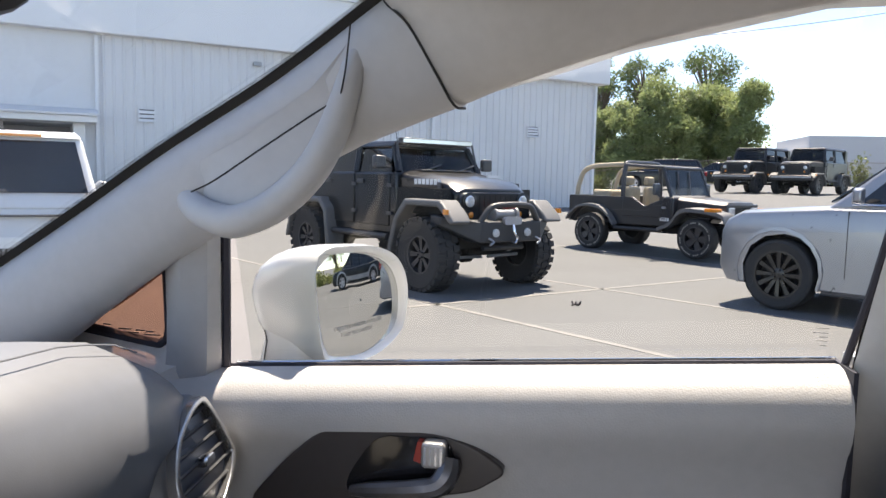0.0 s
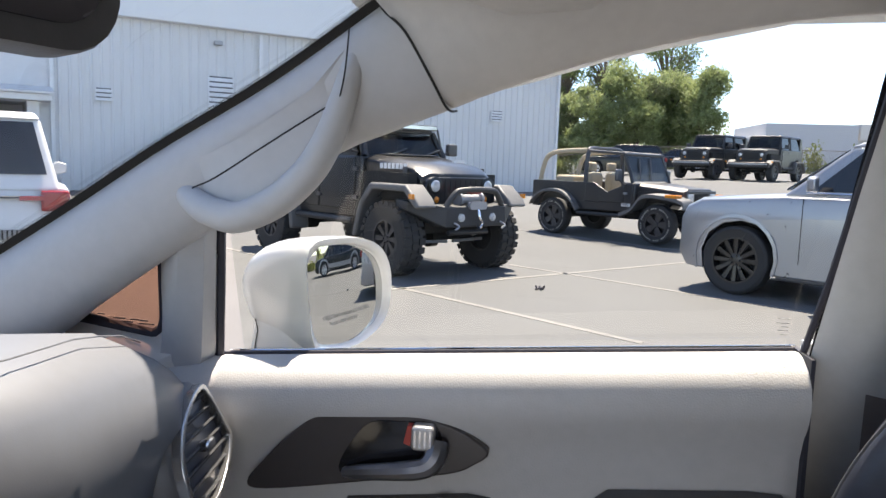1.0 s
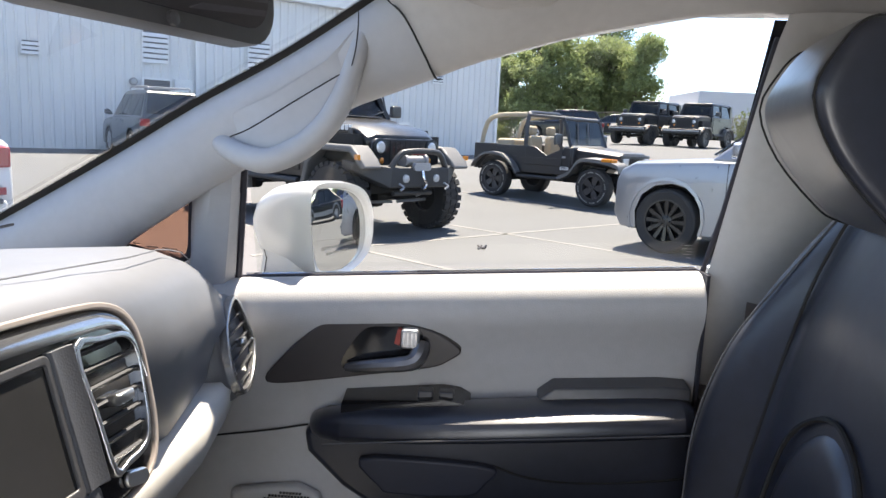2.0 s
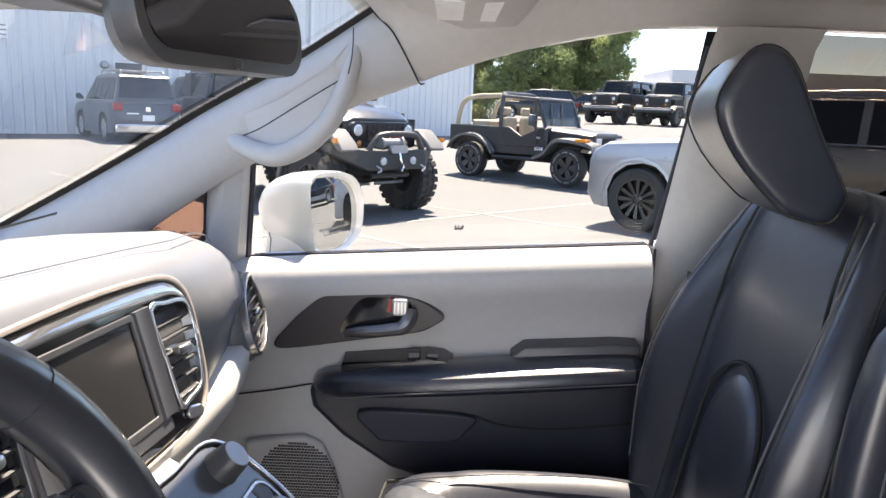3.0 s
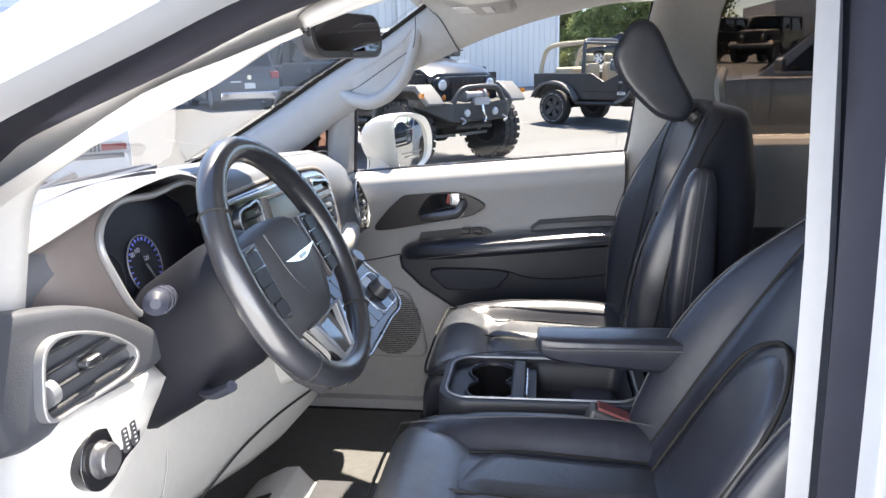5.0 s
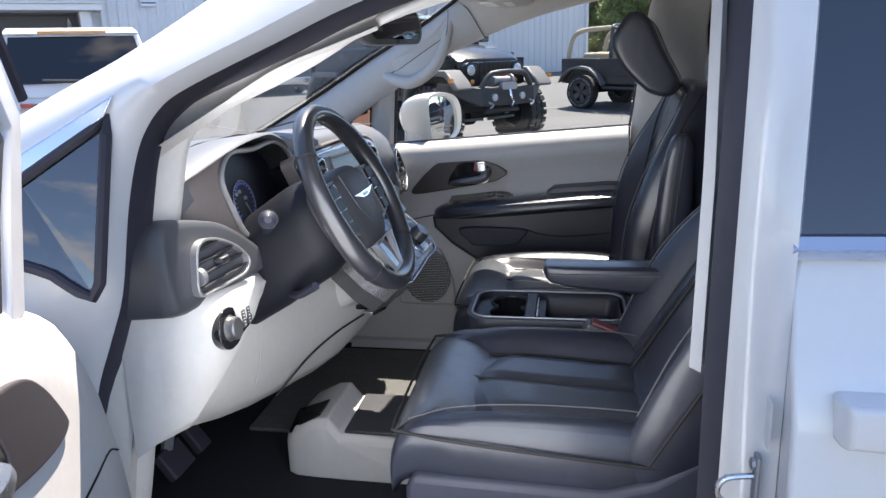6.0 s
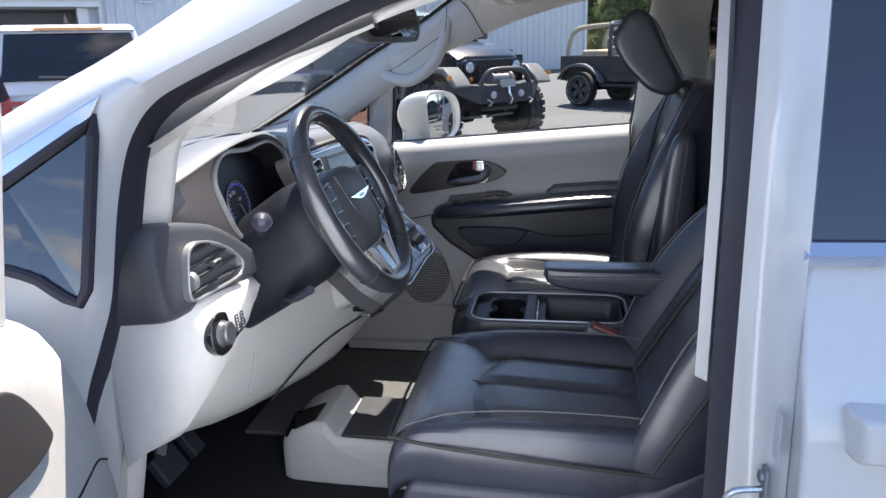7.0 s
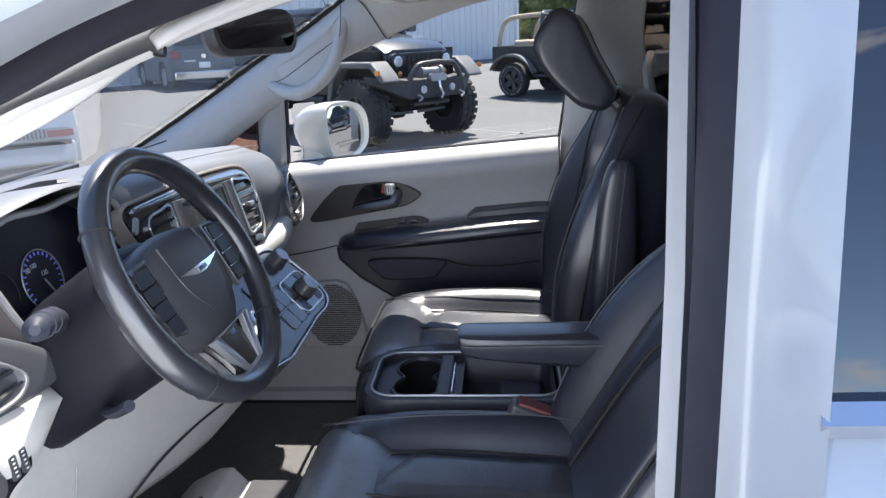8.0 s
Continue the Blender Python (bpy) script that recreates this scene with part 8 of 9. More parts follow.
    for u, k in ((-0.127, 0.7), (-0.1265, 0.88), (-0.122, 0.96), (-0.113, 1.0), (-0.1, 1.01), (-0.05, 1.015), (0.0, 1.015), (0.055, 1.01), (0.1, 0.98), (0.113, 0.92), (0.119, 0.8), (0.122, 0.6)):
        hr.append([B @ Vector((u, (hc + (p - hc) * k).x, (hc + (p - hc) * k).y - 0.17 * (u + 0.1))) for p in side])
    hd = part("headrest", loft(hr), M_LEATHER, s, "black leather headrest, tilted forward", subsurf=1, angle=80)
    for sg in (-1, 1):
        part("headrest_stitch", tube([B @ Vector((sg * 0.116, (hc + (p - hc) * 0.985).x, (hc + (p - hc) * 0.985).y - 0.17 * (sg * 0.116 + 0.1))) for p in side], 0.0014, 5, closed=True), M_UNDER, hd)
        part("headrest_post", tube([B @ Vector((sg * 0.06, 0.56, -0.05)), B @ Vector((sg * 0.06, 0.615, 0.03)), B @ Vector((sg * 0.06, 0.66, 0.09))], 0.0065, 10), M_CHROME, hd, "chrome headrest post")
        part("post_sleeve", tube([B @ Vector((sg * 0.06, 0.575, -0.03)), B @ Vector((sg * 0.06, 0.6, 0.0))], 0.014, 10), M_BLACK, hd)
    if armrest:
        ya = yc + armrest
        ar = []
        for x, z, h, w in ((0.122, 0.956, 0.02, 0.026), (0.128, 0.956, 0.034, 0.036), (0.15, 0.955, 0.044, 0.041), (0.25, 0.956, 0.054, 0.042), (0.36, 0.957, 0.064, 0.042), (0.47, 0.958, 0.07, 0.04)):
            ar.append([(x, ya + u * w, z + 0.04 + (v - 1) * h / 2) for u, v in ((-1, -0.9), (-1.04, 0.5), (-1.0, 0.8), (-0.8, 1.0), (0.8, 1.0), (1.0, 0.8), (1.04, 0.5), (1, -0.9), (0.7, -1.05), (-0.7, -1.05))])
        am = part("fold_down_armrest", loft(ar), M_LEATHER, s, "black leather fold-down armrest", subsurf=1)
        part("armrest_stitch", tube(curve([(0.45, ya - 0.044, 0.982), (0.25, ya - 0.045, 0.981), (0.15, ya - 0.043, 0.979), (0.124, ya - 0.02, 0.976), (0.122, ya + 0.02, 0.976)], 5), 0.002, 5), M_STITCH, am)
    return s


ps = front_seat("passenger_seat", "black leather passenger seat", 0.355, 0.355, 9, -1, 0)
fa_ = []
for z, xc, hx, hy in ((0.86, 0.425, 0.03, 0.018), (0.88, 0.425, 0.045, 0.024), (0.96, 0.42, 0.046, 0.026), (1.1, 0.422, 0.042, 0.026), (1.2, 0.427, 0.034, 0.025), (1.24, 0.43, 0.025, 0.022), (1.256, 0.431, 0.012, 0.012)):
    fa_.append([(xc + hx * math.copysign(abs(math.cos(a)) ** 0.6, math.cos(a)), 0.068 + hy * math.copysign(abs(math.sin(a)) ** 0.6, math.sin(a)), z) for a in np.linspace(0, 2 * math.pi, 20, endpoint=False)])
fold = part("folded_armrest", loft(fa_), M_LEATHER, ps, "black leather armrest folded upright", subsurf=1)
for dx in (-0.006, 0.006):
    part("armrest_stitch", tube(curve([(0.405 + dx, 0.0415, 0.88), (0.412 + dx, 0.0405, 1.0), (0.42 + dx, 0.041, 1.12), (0.428 + dx, 0.043, 1.21), (0.431 + dx, 0.052, 1.247)], 5), 0.0013, 5), M_STITCH, fold)
front_seat("driver_seat", "black leather driver seat, reclined and creased", -0.385, 0.30, 29, 1, 0.245, 0.03)

# ---- console between the seats ----
con = part("centre_console", loft([[(x0, y0, z), (x1, y0, z), (x1, y1, z), (x0, y1, z)] for z, x0, x1, y0, y1 in ((0.42, 0.0, 0.3, -0.115, 0.08), (0.72, -0.035, 0.31, -0.125, 0.088), (0.752, -0.05, 0.315, -0.128, 0.092))]), M_GREY, van, "grey and black console with cup holders and a tray", bevel=0.02)
top = rring(0.135, -0.018, 0.40, 0.232, 0.055, 6)
rim_in = rring(0.13, -0.018, 0.352, 0.186, 0.04, 6)
part("console_rim", loft([[(x, y, 0.745) for x, y in top], [(x, y, 0.842) for x, y in top], [(0.135 + (x - 0.135) * 0.985, -0.018 + (y + 0.018) * 0.97, 0.852) for x, y in top], [(x, y, 0.852) for x, y in rim_in], [(x, y, 0.838) for x, y in rim_in]], caps=False), M_CONSOLE, con, "black console rim", angle=40)
part("rim_trim", tube([(x, y, 0.853) for x, y in rring(0.13, -0.018, 0.36, 0.194, 0.044, 6)], 0.0025, 6, closed=True), M_GALV, con)
lob = []
for a in np.linspace(-1.0, 1.0, 17):
    y = 0.084 * a
    lob.append((max(0.026, math.sqrt(max(0.0, 0.044 ** 2 - (abs(y) - 0.04) ** 2))) if abs(a) < 0.99 else 0.012, y))
eight = [(w, y) for w, y in lob] + [(-w, y) for w, y in lob[::-1]]
part("cup_surround", loft([[(0.035 + x * k, -0.018 + y * k, z) for x, y in eight] for z, k in ((0.842, 1.16), (0.846, 1.12), (0.846, 1.04), (0.84, 1.0))] , caps=False), M_CONSOLE, con)
part("console_floor", loft([[(0.034 + math.copysign(min(0.088, abs(x) * 9 + 0.02), x), -0.018 + max(-0.1, min(0.1, y * 1.25)), 0.838) for x, y in eight], [(0.035 + x, -0.018 + y, 0.8402) for x, y in eight]], caps=False), M_CONSOLE, con, smooth=False)
part("cup_well", loft([[(0.035 + x * k, -0.018 + y * k, z) for x, y in eight] for z, k in ((0.8402, 1.0), (0.764, 0.9), (0.758, 0.5), (0.757, 0.02))], caps=False), M_GLOSSBLACK, con, "gloss black double cup holder well")
part("divider", box(0.074, 0.102, -0.108, 0.072, 0.8, 0.8515), M_CONSOLE, con, bevel=0.004)
part("silver_tag", box(0.1025, 0.106, -0.095, 0.03, 0.832, 0.8525), M_SATIN, con, "thin satin silver strip", bevel=0.001)
part("tray", loft([[(x, y, z) for x, y in rring(0.2, -0.018, w, h, 0.025, 5)] for z, w, h in ((0.847, 0.2, 0.184), (0.838, 0.19, 0.172), (0.79, 0.176, 0.158), (0.762, 0.02, 0.02))], caps=False), M_CONSOLE, con, "black tray with a rubber mat")
part("tray_mat", box(0.19, 0.28, -0.09, 0.052, 0.76, 0.806), M_RUBBER, con, bevel=0.012)
part("side_band", loft([[(-0.03, -0.1295, 0.70), (0.3, -0.1295, 0.69), (0.3, -0.1295, 0.76), (0.1, -0.1295, 0.765), (-0.02, -0.1295, 0.73)], [(-0.03, -0.132, 0.70), (0.3, -0.132, 0.69), (0.3, -0.132, 0.76), (0.1, -0.132, 0.765), (-0.02, -0.132, 0.73)]]), M_GREY, con)
BK = pose(0.226, -0.163, 0.782, 0, 22, 0) @ Matrix.Scale(1.45, 4)
bk = part("belt_buckle", box(-0.028, 0.028, -0.014, 0.014, -0.09, 0.055, None, BK), M_BLACK, van, "black seat belt buckle with a red button", bevel=0.008)
part("red_button", box(-0.02, 0.02, -0.0105, 0.0105, 0.055, 0.0585, None, BK), mat("red_button", (0.2, 0.06, 0.06), 0.55), bk)
part("buckle_strap", box(-0.02, 0.02, -0.004, 0.004, -0.3, -0.08, None, BK), M_BLACK, bk)
# low tray on the floor
lc = []
for x, hw, z in ((-0.53, 0.07, 0.47), (-0.525, 0.1, 0.52), (-0.5, 0.115, 0.545), (-0.44, 0.12, 0.575), (-0.41, 0.12, 0.578), (-0.38, 0.122, 0.54), (-0.15, 0.125, 0.53)):
    lc.append([(x, -0.03 - hw, 0.415), (x, -0.03 - hw, z - 0.02), (x, -0.03 - hw + 0.015, z), (x, -0.03 + hw - 0.015, z), (x, -0.03 + hw, z - 0.02), (x, -0.03 + hw, 0.415)])
lcb = part("floor_console", loft(lc), M_CREAM, van, "cream floor tray with charging sockets", bevel=0.01)
part("cup_hollow", lathe([(0.05, 0.532), (0.052, 0.54), (0.046, 0.541), (0.044, 0.532)], pose(-0.26, -0.06, 0), 24, wrap=True), M_GLOSSBLACK, lcb)
part("tray_liner", box(-0.37, -0.18, -0.135, 0.075, 0.536, 0.546), M_BLACK, lcb, "black tray liner", bevel=0.004)
sk = part("socket_panel", loft([[(-0.515, -0.13, 0.525), (-0.515, -0.05, 0.548), (-0.43, -0.05, 0.582), (-0.43, -0.13, 0.582)], [(-0.517, -0.13, 0.532), (-0.517, -0.05, 0.553), (-0.43, -0.05, 0.587), (-0.43, -0.13, 0.587)]]), M_GLOSSBLACK, lcb, "gloss black socket panel")

# ---- outside of the van ----
# passenger door mirror
MO = Vector((-0.285, 0.92, 0.0))
MU, MN = Vector((0.33, 0.944, 0.0)), Vector((0.944, -0.33, 0.0))


def mp(u, z, d):
    return MO + MU * u + MN * d + Vector((0, 0, z))


go = [(p.x, p.y) for p in curve([(-0.082, 1.287, 0), (-0.03, 1.296, 0), (0.055, 1.29, 0), (0.121, 1.264, 0), (0.147, 1.218, 0), (0.133, 1.162, 0), (0.058, 1.138, 0), (-0.01, 1.139, 0), (-0.058, 1.155, 0), (-0.078, 1.208, 0)], 4, True)]
ro = [(p.x, p.y) for p in curve([(-0.09, 1.299, 0), (0.0, 1.309, 0), (0.092, 1.295, 0), (0.138, 1.264, 0), (0.156, 1.218, 0), (0.142, 1.16, 0), (0.078, 1.13, 0), (0.002, 1.126, 0), (-0.066, 1.137, 0), (-0.089, 1.208, 0)], 4, True)]
gc = (0.03, 1.22)


def sc(o, k, du=0.0, dz=0.0):
    return [(gc[0] + (u - gc[0]) * k + du, gc[1] + (z - gc[1]) * k + dz) for u, z in o]


def nose(k, kz):
    """The housing closes towards its inner side, its top sloping down to the nose."""
    return [(-0.07 + (u + 0.07) * k, 1.222 + (z - 1.222) * kz) for u, z in ro]


hs = part("door_mirror", loft([[mp(u, z, d) for u, z in o] for o, d in ((sc(go, 0.98), -0.012), (go, -0.004), (sc(go, 1.03), 0.004), (sc(ro, 0.975), 0.006), (ro, -0.004), (nose(0.995, 0.985), -0.03), (nose(0.955, 0.93), -0.06), (nose(0.87, 0.82), -0.085), (nose(0.76, 0.69), -0.102), (nose(0.6, 0.5), -0.115), (nose(0.42, 0.28), -0.123), (nose(0.22, 0.14), -0.127), (nose(0.05, 0.03), -0.128))]), M_WHITE, van, "white painted door mirror housing", angle=80)
mrings = [[mp(u, z, -0.004 - ((u - gc[0]) ** 2 + (z - gc[1]) ** 2) / 2.4 - 0.05 * (z - gc[1])) for u, z in sc(go, k)] for k in (1.0, 0.8, 0.6, 0.4, 0.2, 0.02)]
mg = part("mirror_glass", loft(mrings + [[p - MN * 0.004 for p in mrings[-1]], [p - MN * 0.008 for p in mrings[0]]]), M_MIRROR, hs, "clear convex mirror glass with etched warning words", angle=60)
TM = Matrix(((MU.x, 0, MN.x, 0), (MU.y, 0, MN.y, 0), (MU.z, 1, MN.z, 0), (0, 0, 0, 1)))
M_ETCH = mat("etched_letters", (0.3, 0.3, 0.29), 0.6)
text("warning_words", "OBJECTS IN MIRROR ARE CLOSER", 0.0085, Matrix.Translation(mp(0.03, 1.183, -0.0023)) @ TM, M_ETCH, mg, 0.0001)
text("warning_words", "THAN THEY APPEAR", 0.0085, Matrix.Translation(mp(0.02, 1.172, -0.0019)) @ TM, M_ETCH, mg, 0.0001)
rings = []
for z, u0, u1, d0, d1 in ((1.075, -0.1, -0.02, -0.122, -0.002), (1.1, -0.095, -0.015, -0.118, -0.004), (1.125, -0.091, 0.0, -0.115, -0.007), (1.145, -0.088, 0.02, -0.113, -0.012), (1.165, -0.083, 0.03, -0.113, -0.03), (1.19, -0.077, 0.03, -0.115, -0.045), (1.215, -0.071, 0.02, -0.116, -0.06), (1.24, -0.06, 0.01, -0.108, -0.065)):
    cu, cd, hu, hd = (u0 + u1) / 2, (d0 + d1) / 2, (u1 - u0) / 2, (d1 - d0) / 2
    rings.append([mp(cu + hu * math.copysign(abs(math.cos(a)) ** 0.5, math.cos(a)), z, cd + hd * math.copysign(abs(math.sin(a)) ** 0.5, math.sin(a))) for a in np.linspace(0, 2 * math.pi, 32, endpoint=False)])
part("mirror_foot", loft(rings), M_WHITE, hs, angle=80)
part("foot_seam", tube([mp(-0.0985, 1.08, -0.092), mp(-0.0918, 1.12, -0.092), mp(-0.0878, 1.145, -0.092), mp(-0.083, 1.165, -0.092), mp(-0.079, 1.18, -0.1)], 0.001, 5), M_UNDER, hs)

# outer skin: side profiles with wheel arches
AX_F, AX_R, WR = -1.22, 1.87, 0.345


def side_skin(name, outline, y0, y1, f, label=""):
    """Skin that follows the tuck of the body side: outline in x, z."""
    def yy(z, d):
        k = smoothstep(0.95, 1.25, z) * 0.055 + smoothstep(0.5, 0.25, z) * 0.03
        return 0.96 - k - d
    return part(name, loft([[f((x, yy(z, 0.0), z)) for x, z in outline], [f((x, yy(z, 0.028), z)) for x, z in outline]]), M_WHITE, van, label, smooth=False)


fa = [(AX_F + 0.40 * math.cos(a), WR + 0.40 * math.sin(a)) for a in np.linspace(math.pi, 0.0, 13)]
ra = [(AX_R + 0.40 * math.cos(a), WR + 0.40 * math.sin(a)) for a in np.linspace(math.pi, 0.0, 13)]
for f, side in ((lambda p: p, 1), (mir, -1)):
    side_skin("front_fender", [(-2.0, 0.35), (AX_F - 0.41, 0.32)] + fa + [(-0.72, 0.32), (-0.60, 0.32), (-0.57, 0.7), (-0.555, 1.13), (-0.9, 1.12), (-1.5, 1.03), (-1.95, 0.86)], 0, 0, f, "white front fender")
    if side > 0:
        side_skin("front_door_skin", [(-0.553, 0.33), (0.40, 0.33), (0.40, 0.8), (0.40, 1.15), (-0.55, 1.075), (-0.555, 0.8)], 0, 0, f, "white door skin")
    side_skin("rear_quarter", [(1.3, 0.33), (AX_R - 0.41, 0.33)] + ra + [(2.5, 0.33), (2.98, 0.4), (3.02, 0.8), (2.95, 1.25), (1.66, 1.235), (1.655, 0.8), (1.42, 0.6)], 0, 0, f, "white rear quarter panel")
    part("rocker", loft([[f((x, 0.93, 0.30)), f((x, 0.945, 0.33)), f((x, 0.86, 0.43)), f((x, 0.78, 0.43)), f((x, 0.78, 0.28))] for x in (-0.8, 1.45)]), M_WHITE, van, bevel=0.01)
    for cx in (AX_F, AX_R):
        q = f((cx, 0.86, 0))
        wheel(van, cx, q[1], WR, 0.235, M_SILVERRIM, 10, 0, 0.66)
# hood, nose, roof, tail
part("hood", loft([[(x, -0.015 + v * (0.9 - 0.05 * (x < -1.8)), z - 0.05 * abs(v) ** 3) for v in np.linspace(-1, 1, 11)] + [(x, -0.015 + v * 0.88, z - 0.14) for v in np.linspace(1, -1, 11)] for x, z in ((-2.05, 0.84), (-1.95, 0.9), (-1.6, 1.0), (-1.2, 1.09), (-1.13, 1.105))]), M_WHITE, van, "white hood", angle=50)
part("front_bumper", loft([[(-2.0 - 0.14 * (1 - v * v), -0.015 + v * 0.96, 0.25), (-2.05 - 0.16 * (1 - v * v), -0.015 + v * 0.96, 0.5), (-1.98 - 0.14 * (1 - v * v), -0.015 + v * 0.94, 0.8), (-1.9, -0.015 + v * 0.93, 0.8), (-1.9, -0.015 + v * 0.93, 0.25)] for v in np.linspace(-1, 1, 9)]), M_WHITE, van, bevel=0.02)
part("grille", loft([[(-2.15, -0.5, 0.55), (-2.15, 0.47, 0.55), (-2.11, 0.47, 0.72), (-2.11, -0.5, 0.72)], [(-2.2, -0.48, 0.56), (-2.2, 0.45, 0.56), (-2.17, 0.45, 0.71), (-2.17, -0.48, 0.71)]]), M_GLOSSBLACK, van, bevel=0.01)
part("engine_bay", box(-1.85, -1.02, -0.7, 0.67, 0.35, 0.76), M_UNDER, van)
for f in (lambda p: p, mir):
    part("headlight", loft([[f((-2.04, 0.5, z)), f((-1.83, 0.9, z + 0.02)), f((-1.7, 0.945, z + 0.03)), f((-1.9, 0.7, z))] for z in (0.7, 0.84)]), M_LENS, van, bevel=0.01)
    part("tail_light", loft([[f((2.98, 0.78, z)), f((3.04, 0.8, z)), f((2.96, 0.95, z)), f((2.8, 0.96, z))] for z in (0.98, 1.2)]), M_TAIL, van, bevel=0.01)
for f in (lambda p: p, mir):
    part("rear_corner", loft([[f((2.5, glass_y(z) + 0.02, z)), f((2.96 - 0.55 * (z - 1.2), glass_y(z) + 0.06 - 0.08 * (z - 1.2), z)), f((2.96 - 0.55 * (z - 1.2), glass_y(z) - 0.06, z)), f((2.56, glass_y(z) - 0.04, z))] for z in (1.2, 1.4, 1.63)]), M_WHITE, van, bevel=0.02)
part("underbody", box(-1.9, 2.9, -0.8, 0.77, 0.24, 0.375), M_UNDER, van)
part("tailgate", loft([[(3.03, -0.93, 0.35), (3.03, 0.9, 0.35), (2.6, 0.9, 0.35), (2.6, -0.93, 0.35)], [(3.05, -0.93, 0.9), (3.05, 0.9, 0.9), (2.62, 0.9, 0.9), (2.62, -0.93, 0.9)], [(2.93, -0.87, 1.25), (2.93, 0.84, 1.25), (2.62, 0.84, 1.25), (2.62, -0.87, 1.25)]]), M_WHITE, van, bevel=0.02)
part("rear_pane", loft([[(2.93, -0.82, 1.25), (2.93, 0.79, 1.25), (2.72, 0.66, 1.62), (2.72, -0.69, 1.62)], [(2.915, -0.82, 1.25), (2.915, 0.79, 1.25), (2.705, 0.66, 1.62), (2.705, -0.69, 1.62)]]), M_TINT, van, smooth=False)
rr_ = []
for x, dz in ((-0.2, -0.035), (-0.12, 0.0), (0.1, 0.045), (0.5, 0.07), (1.2, 0.08), (2.0, 0.06), (2.6, 0.02), (2.85, -0.03)):
    rr_.append([(x - (0.08 * (1 - v * v) if x < 0 else 0), -0.015 + v * 0.70, 1.67 + dz + 0.028 * (1 - v * v) - 0.03 * abs(v) ** 6) for v in np.linspace(-1, 1, 13)])
solid(part("roof", strip(rr_), M_WHITE, van, "white steel roof", angle=60), 0.01)
# roof side rails join the roof to the window line
for f, rx in ((lambda p: p, (-0.13, 0.0, 0.1, 0.3, 0.5, 0.9, 1.5, 2.1, 2.7)), (mir, (0.37, 0.42, 0.46, 0.5, 0.6, 0.9, 1.5, 2.1, 2.7))):
    a = [f((x, top_at(x)[1] + 0.06, top_at(x)[2] + 0.006)) for x in rx]
    b = [f((x, 0.715, 1.655 + 0.03 * smoothstep(-0.1, 0.4, x))) for x in rx]
    c = [f((x, top_at(x)[1] - 0.0, top_at(x)[2] + 0.012)) for x in rx]
    part("roof_rail", strip([c, a, b, [(p[0], p[1] * 0.95, p[2] + 0.03) for p in b]]), M_WHITE, van, angle=60)

# passenger side pillar skins
part("pillar_skin", strip([[p + Vector((0.014, 0.028, 0.0)) for p in se], [a.lerp(b, 0.5) + Vector((0, 0.05, 0.012)) for a, b in zip(se, edge)], [p + Vector((0, 0.03, 0.004)) for p in edge]]), M_WHITE, van, angle=60)
part("pillar_skin", strip([[(x0, glass_y(z) + 0.055, z), (x1, glass_y(z) + 0.055, z)] for z, x0, x1 in ((1.18, 0.39, 0.62), (1.4, 0.4, 0.59), (1.6, 0.41, 0.59))]), M_GLOSSBLACK, van)
side_skin("sliding_door_skin", [(0.405, 0.33), (1.3, 0.33), (1.42, 0.6), (1.65, 0.8), (1.655, 1.235), (0.405, 1.19)], 0, 0, lambda p: p, "white sliding door skin")

# ---- driver's side: door opening ----
INNER = [(-0.555, -0.735, 0.70), (-0.54, -0.73, 0.781), (-0.509, -0.722, 0.956), (-0.478, -0.722, 1.07), (-0.455, -0.722, 1.157), (-0.428, -0.722, 1.27), (-0.411, -0.722, 1.338), (-0.395, -0.722, 1.373), (-0.36, -0.722, 1.397), (-0.327, -0.722, 1.414), (-0.2, -0.715, 1.463), (-0.094, -0.71, 1.508), (0.05, -0.70, 1.548), (0.2, -0.69, 1.582), (0.3, -0.69, 1.595), (0.338, -0.70, 1.585), (0.35, -0.715, 1.55), (0.352, -0.76, 1.4), (0.348, -0.80, 1.25), (0.346, -0.82, 1.07), (0.345, -0.825, 0.85), (0.345, -0.825, 0.6), (0.34, -0.825, 0.5)]
OUTER = [(-0.60, -0.80, 0.69), (-0.585, -0.80, 0.76), (-0.54, -0.80, 0.95), (-0.50, -0.80, 1.05), (-0.470, -0.80, 1.125), (-0.445, -0.80, 1.24), (-0.425, -0.80, 1.31), (-0.404, -0.80, 1.357), (-0.372, -0.80, 1.395), (-0.325, -0.80, 1.422), (-0.2, -0.79, 1.476), (-0.10, -0.785, 1.518), (0.05, -0.775, 1.566), (0.2, -0.765, 1.6), (0.32, -0.76, 1.615), (0.368, -0.765, 1.60), (0.382, -0.775, 1.555), (0.378, -0.80, 1.4), (0.373, -0.825, 1.25), (0.370, -0.84, 1.07), (0.370, -0.845, 0.85), (0.370, -0.845, 0.6), (0.365, -0.845, 0.5)]
ci, co_ = curve(INNER, 4), curve(OUTER, 4)
mid_ = [a.lerp(b, 0.5) + Vector((0, 0, 0)) for a, b in zip(ci, co_)]
cen = Vector((-0.05, -0.78, 1.05))
mid_ = [m_ + (cen - m_).normalized() * 0.012 for m_ in mid_]
cj = [a.lerp(b, 0.32) for a, b in zip(ci, co_)]
part("door_seal", strip([[p + Vector((0, 0.015, 0)) for p in cj], cj, [a.lerp(b, 0.5) for a, b in zip(cj, mid_)], mid_, [a.lerp(b, 0.5) + (cen - b).normalized() * 0.004 for a, b in zip(mid_, co_)], co_]), M_RUBBER, van, "dark rubber door opening seal", angle=70)
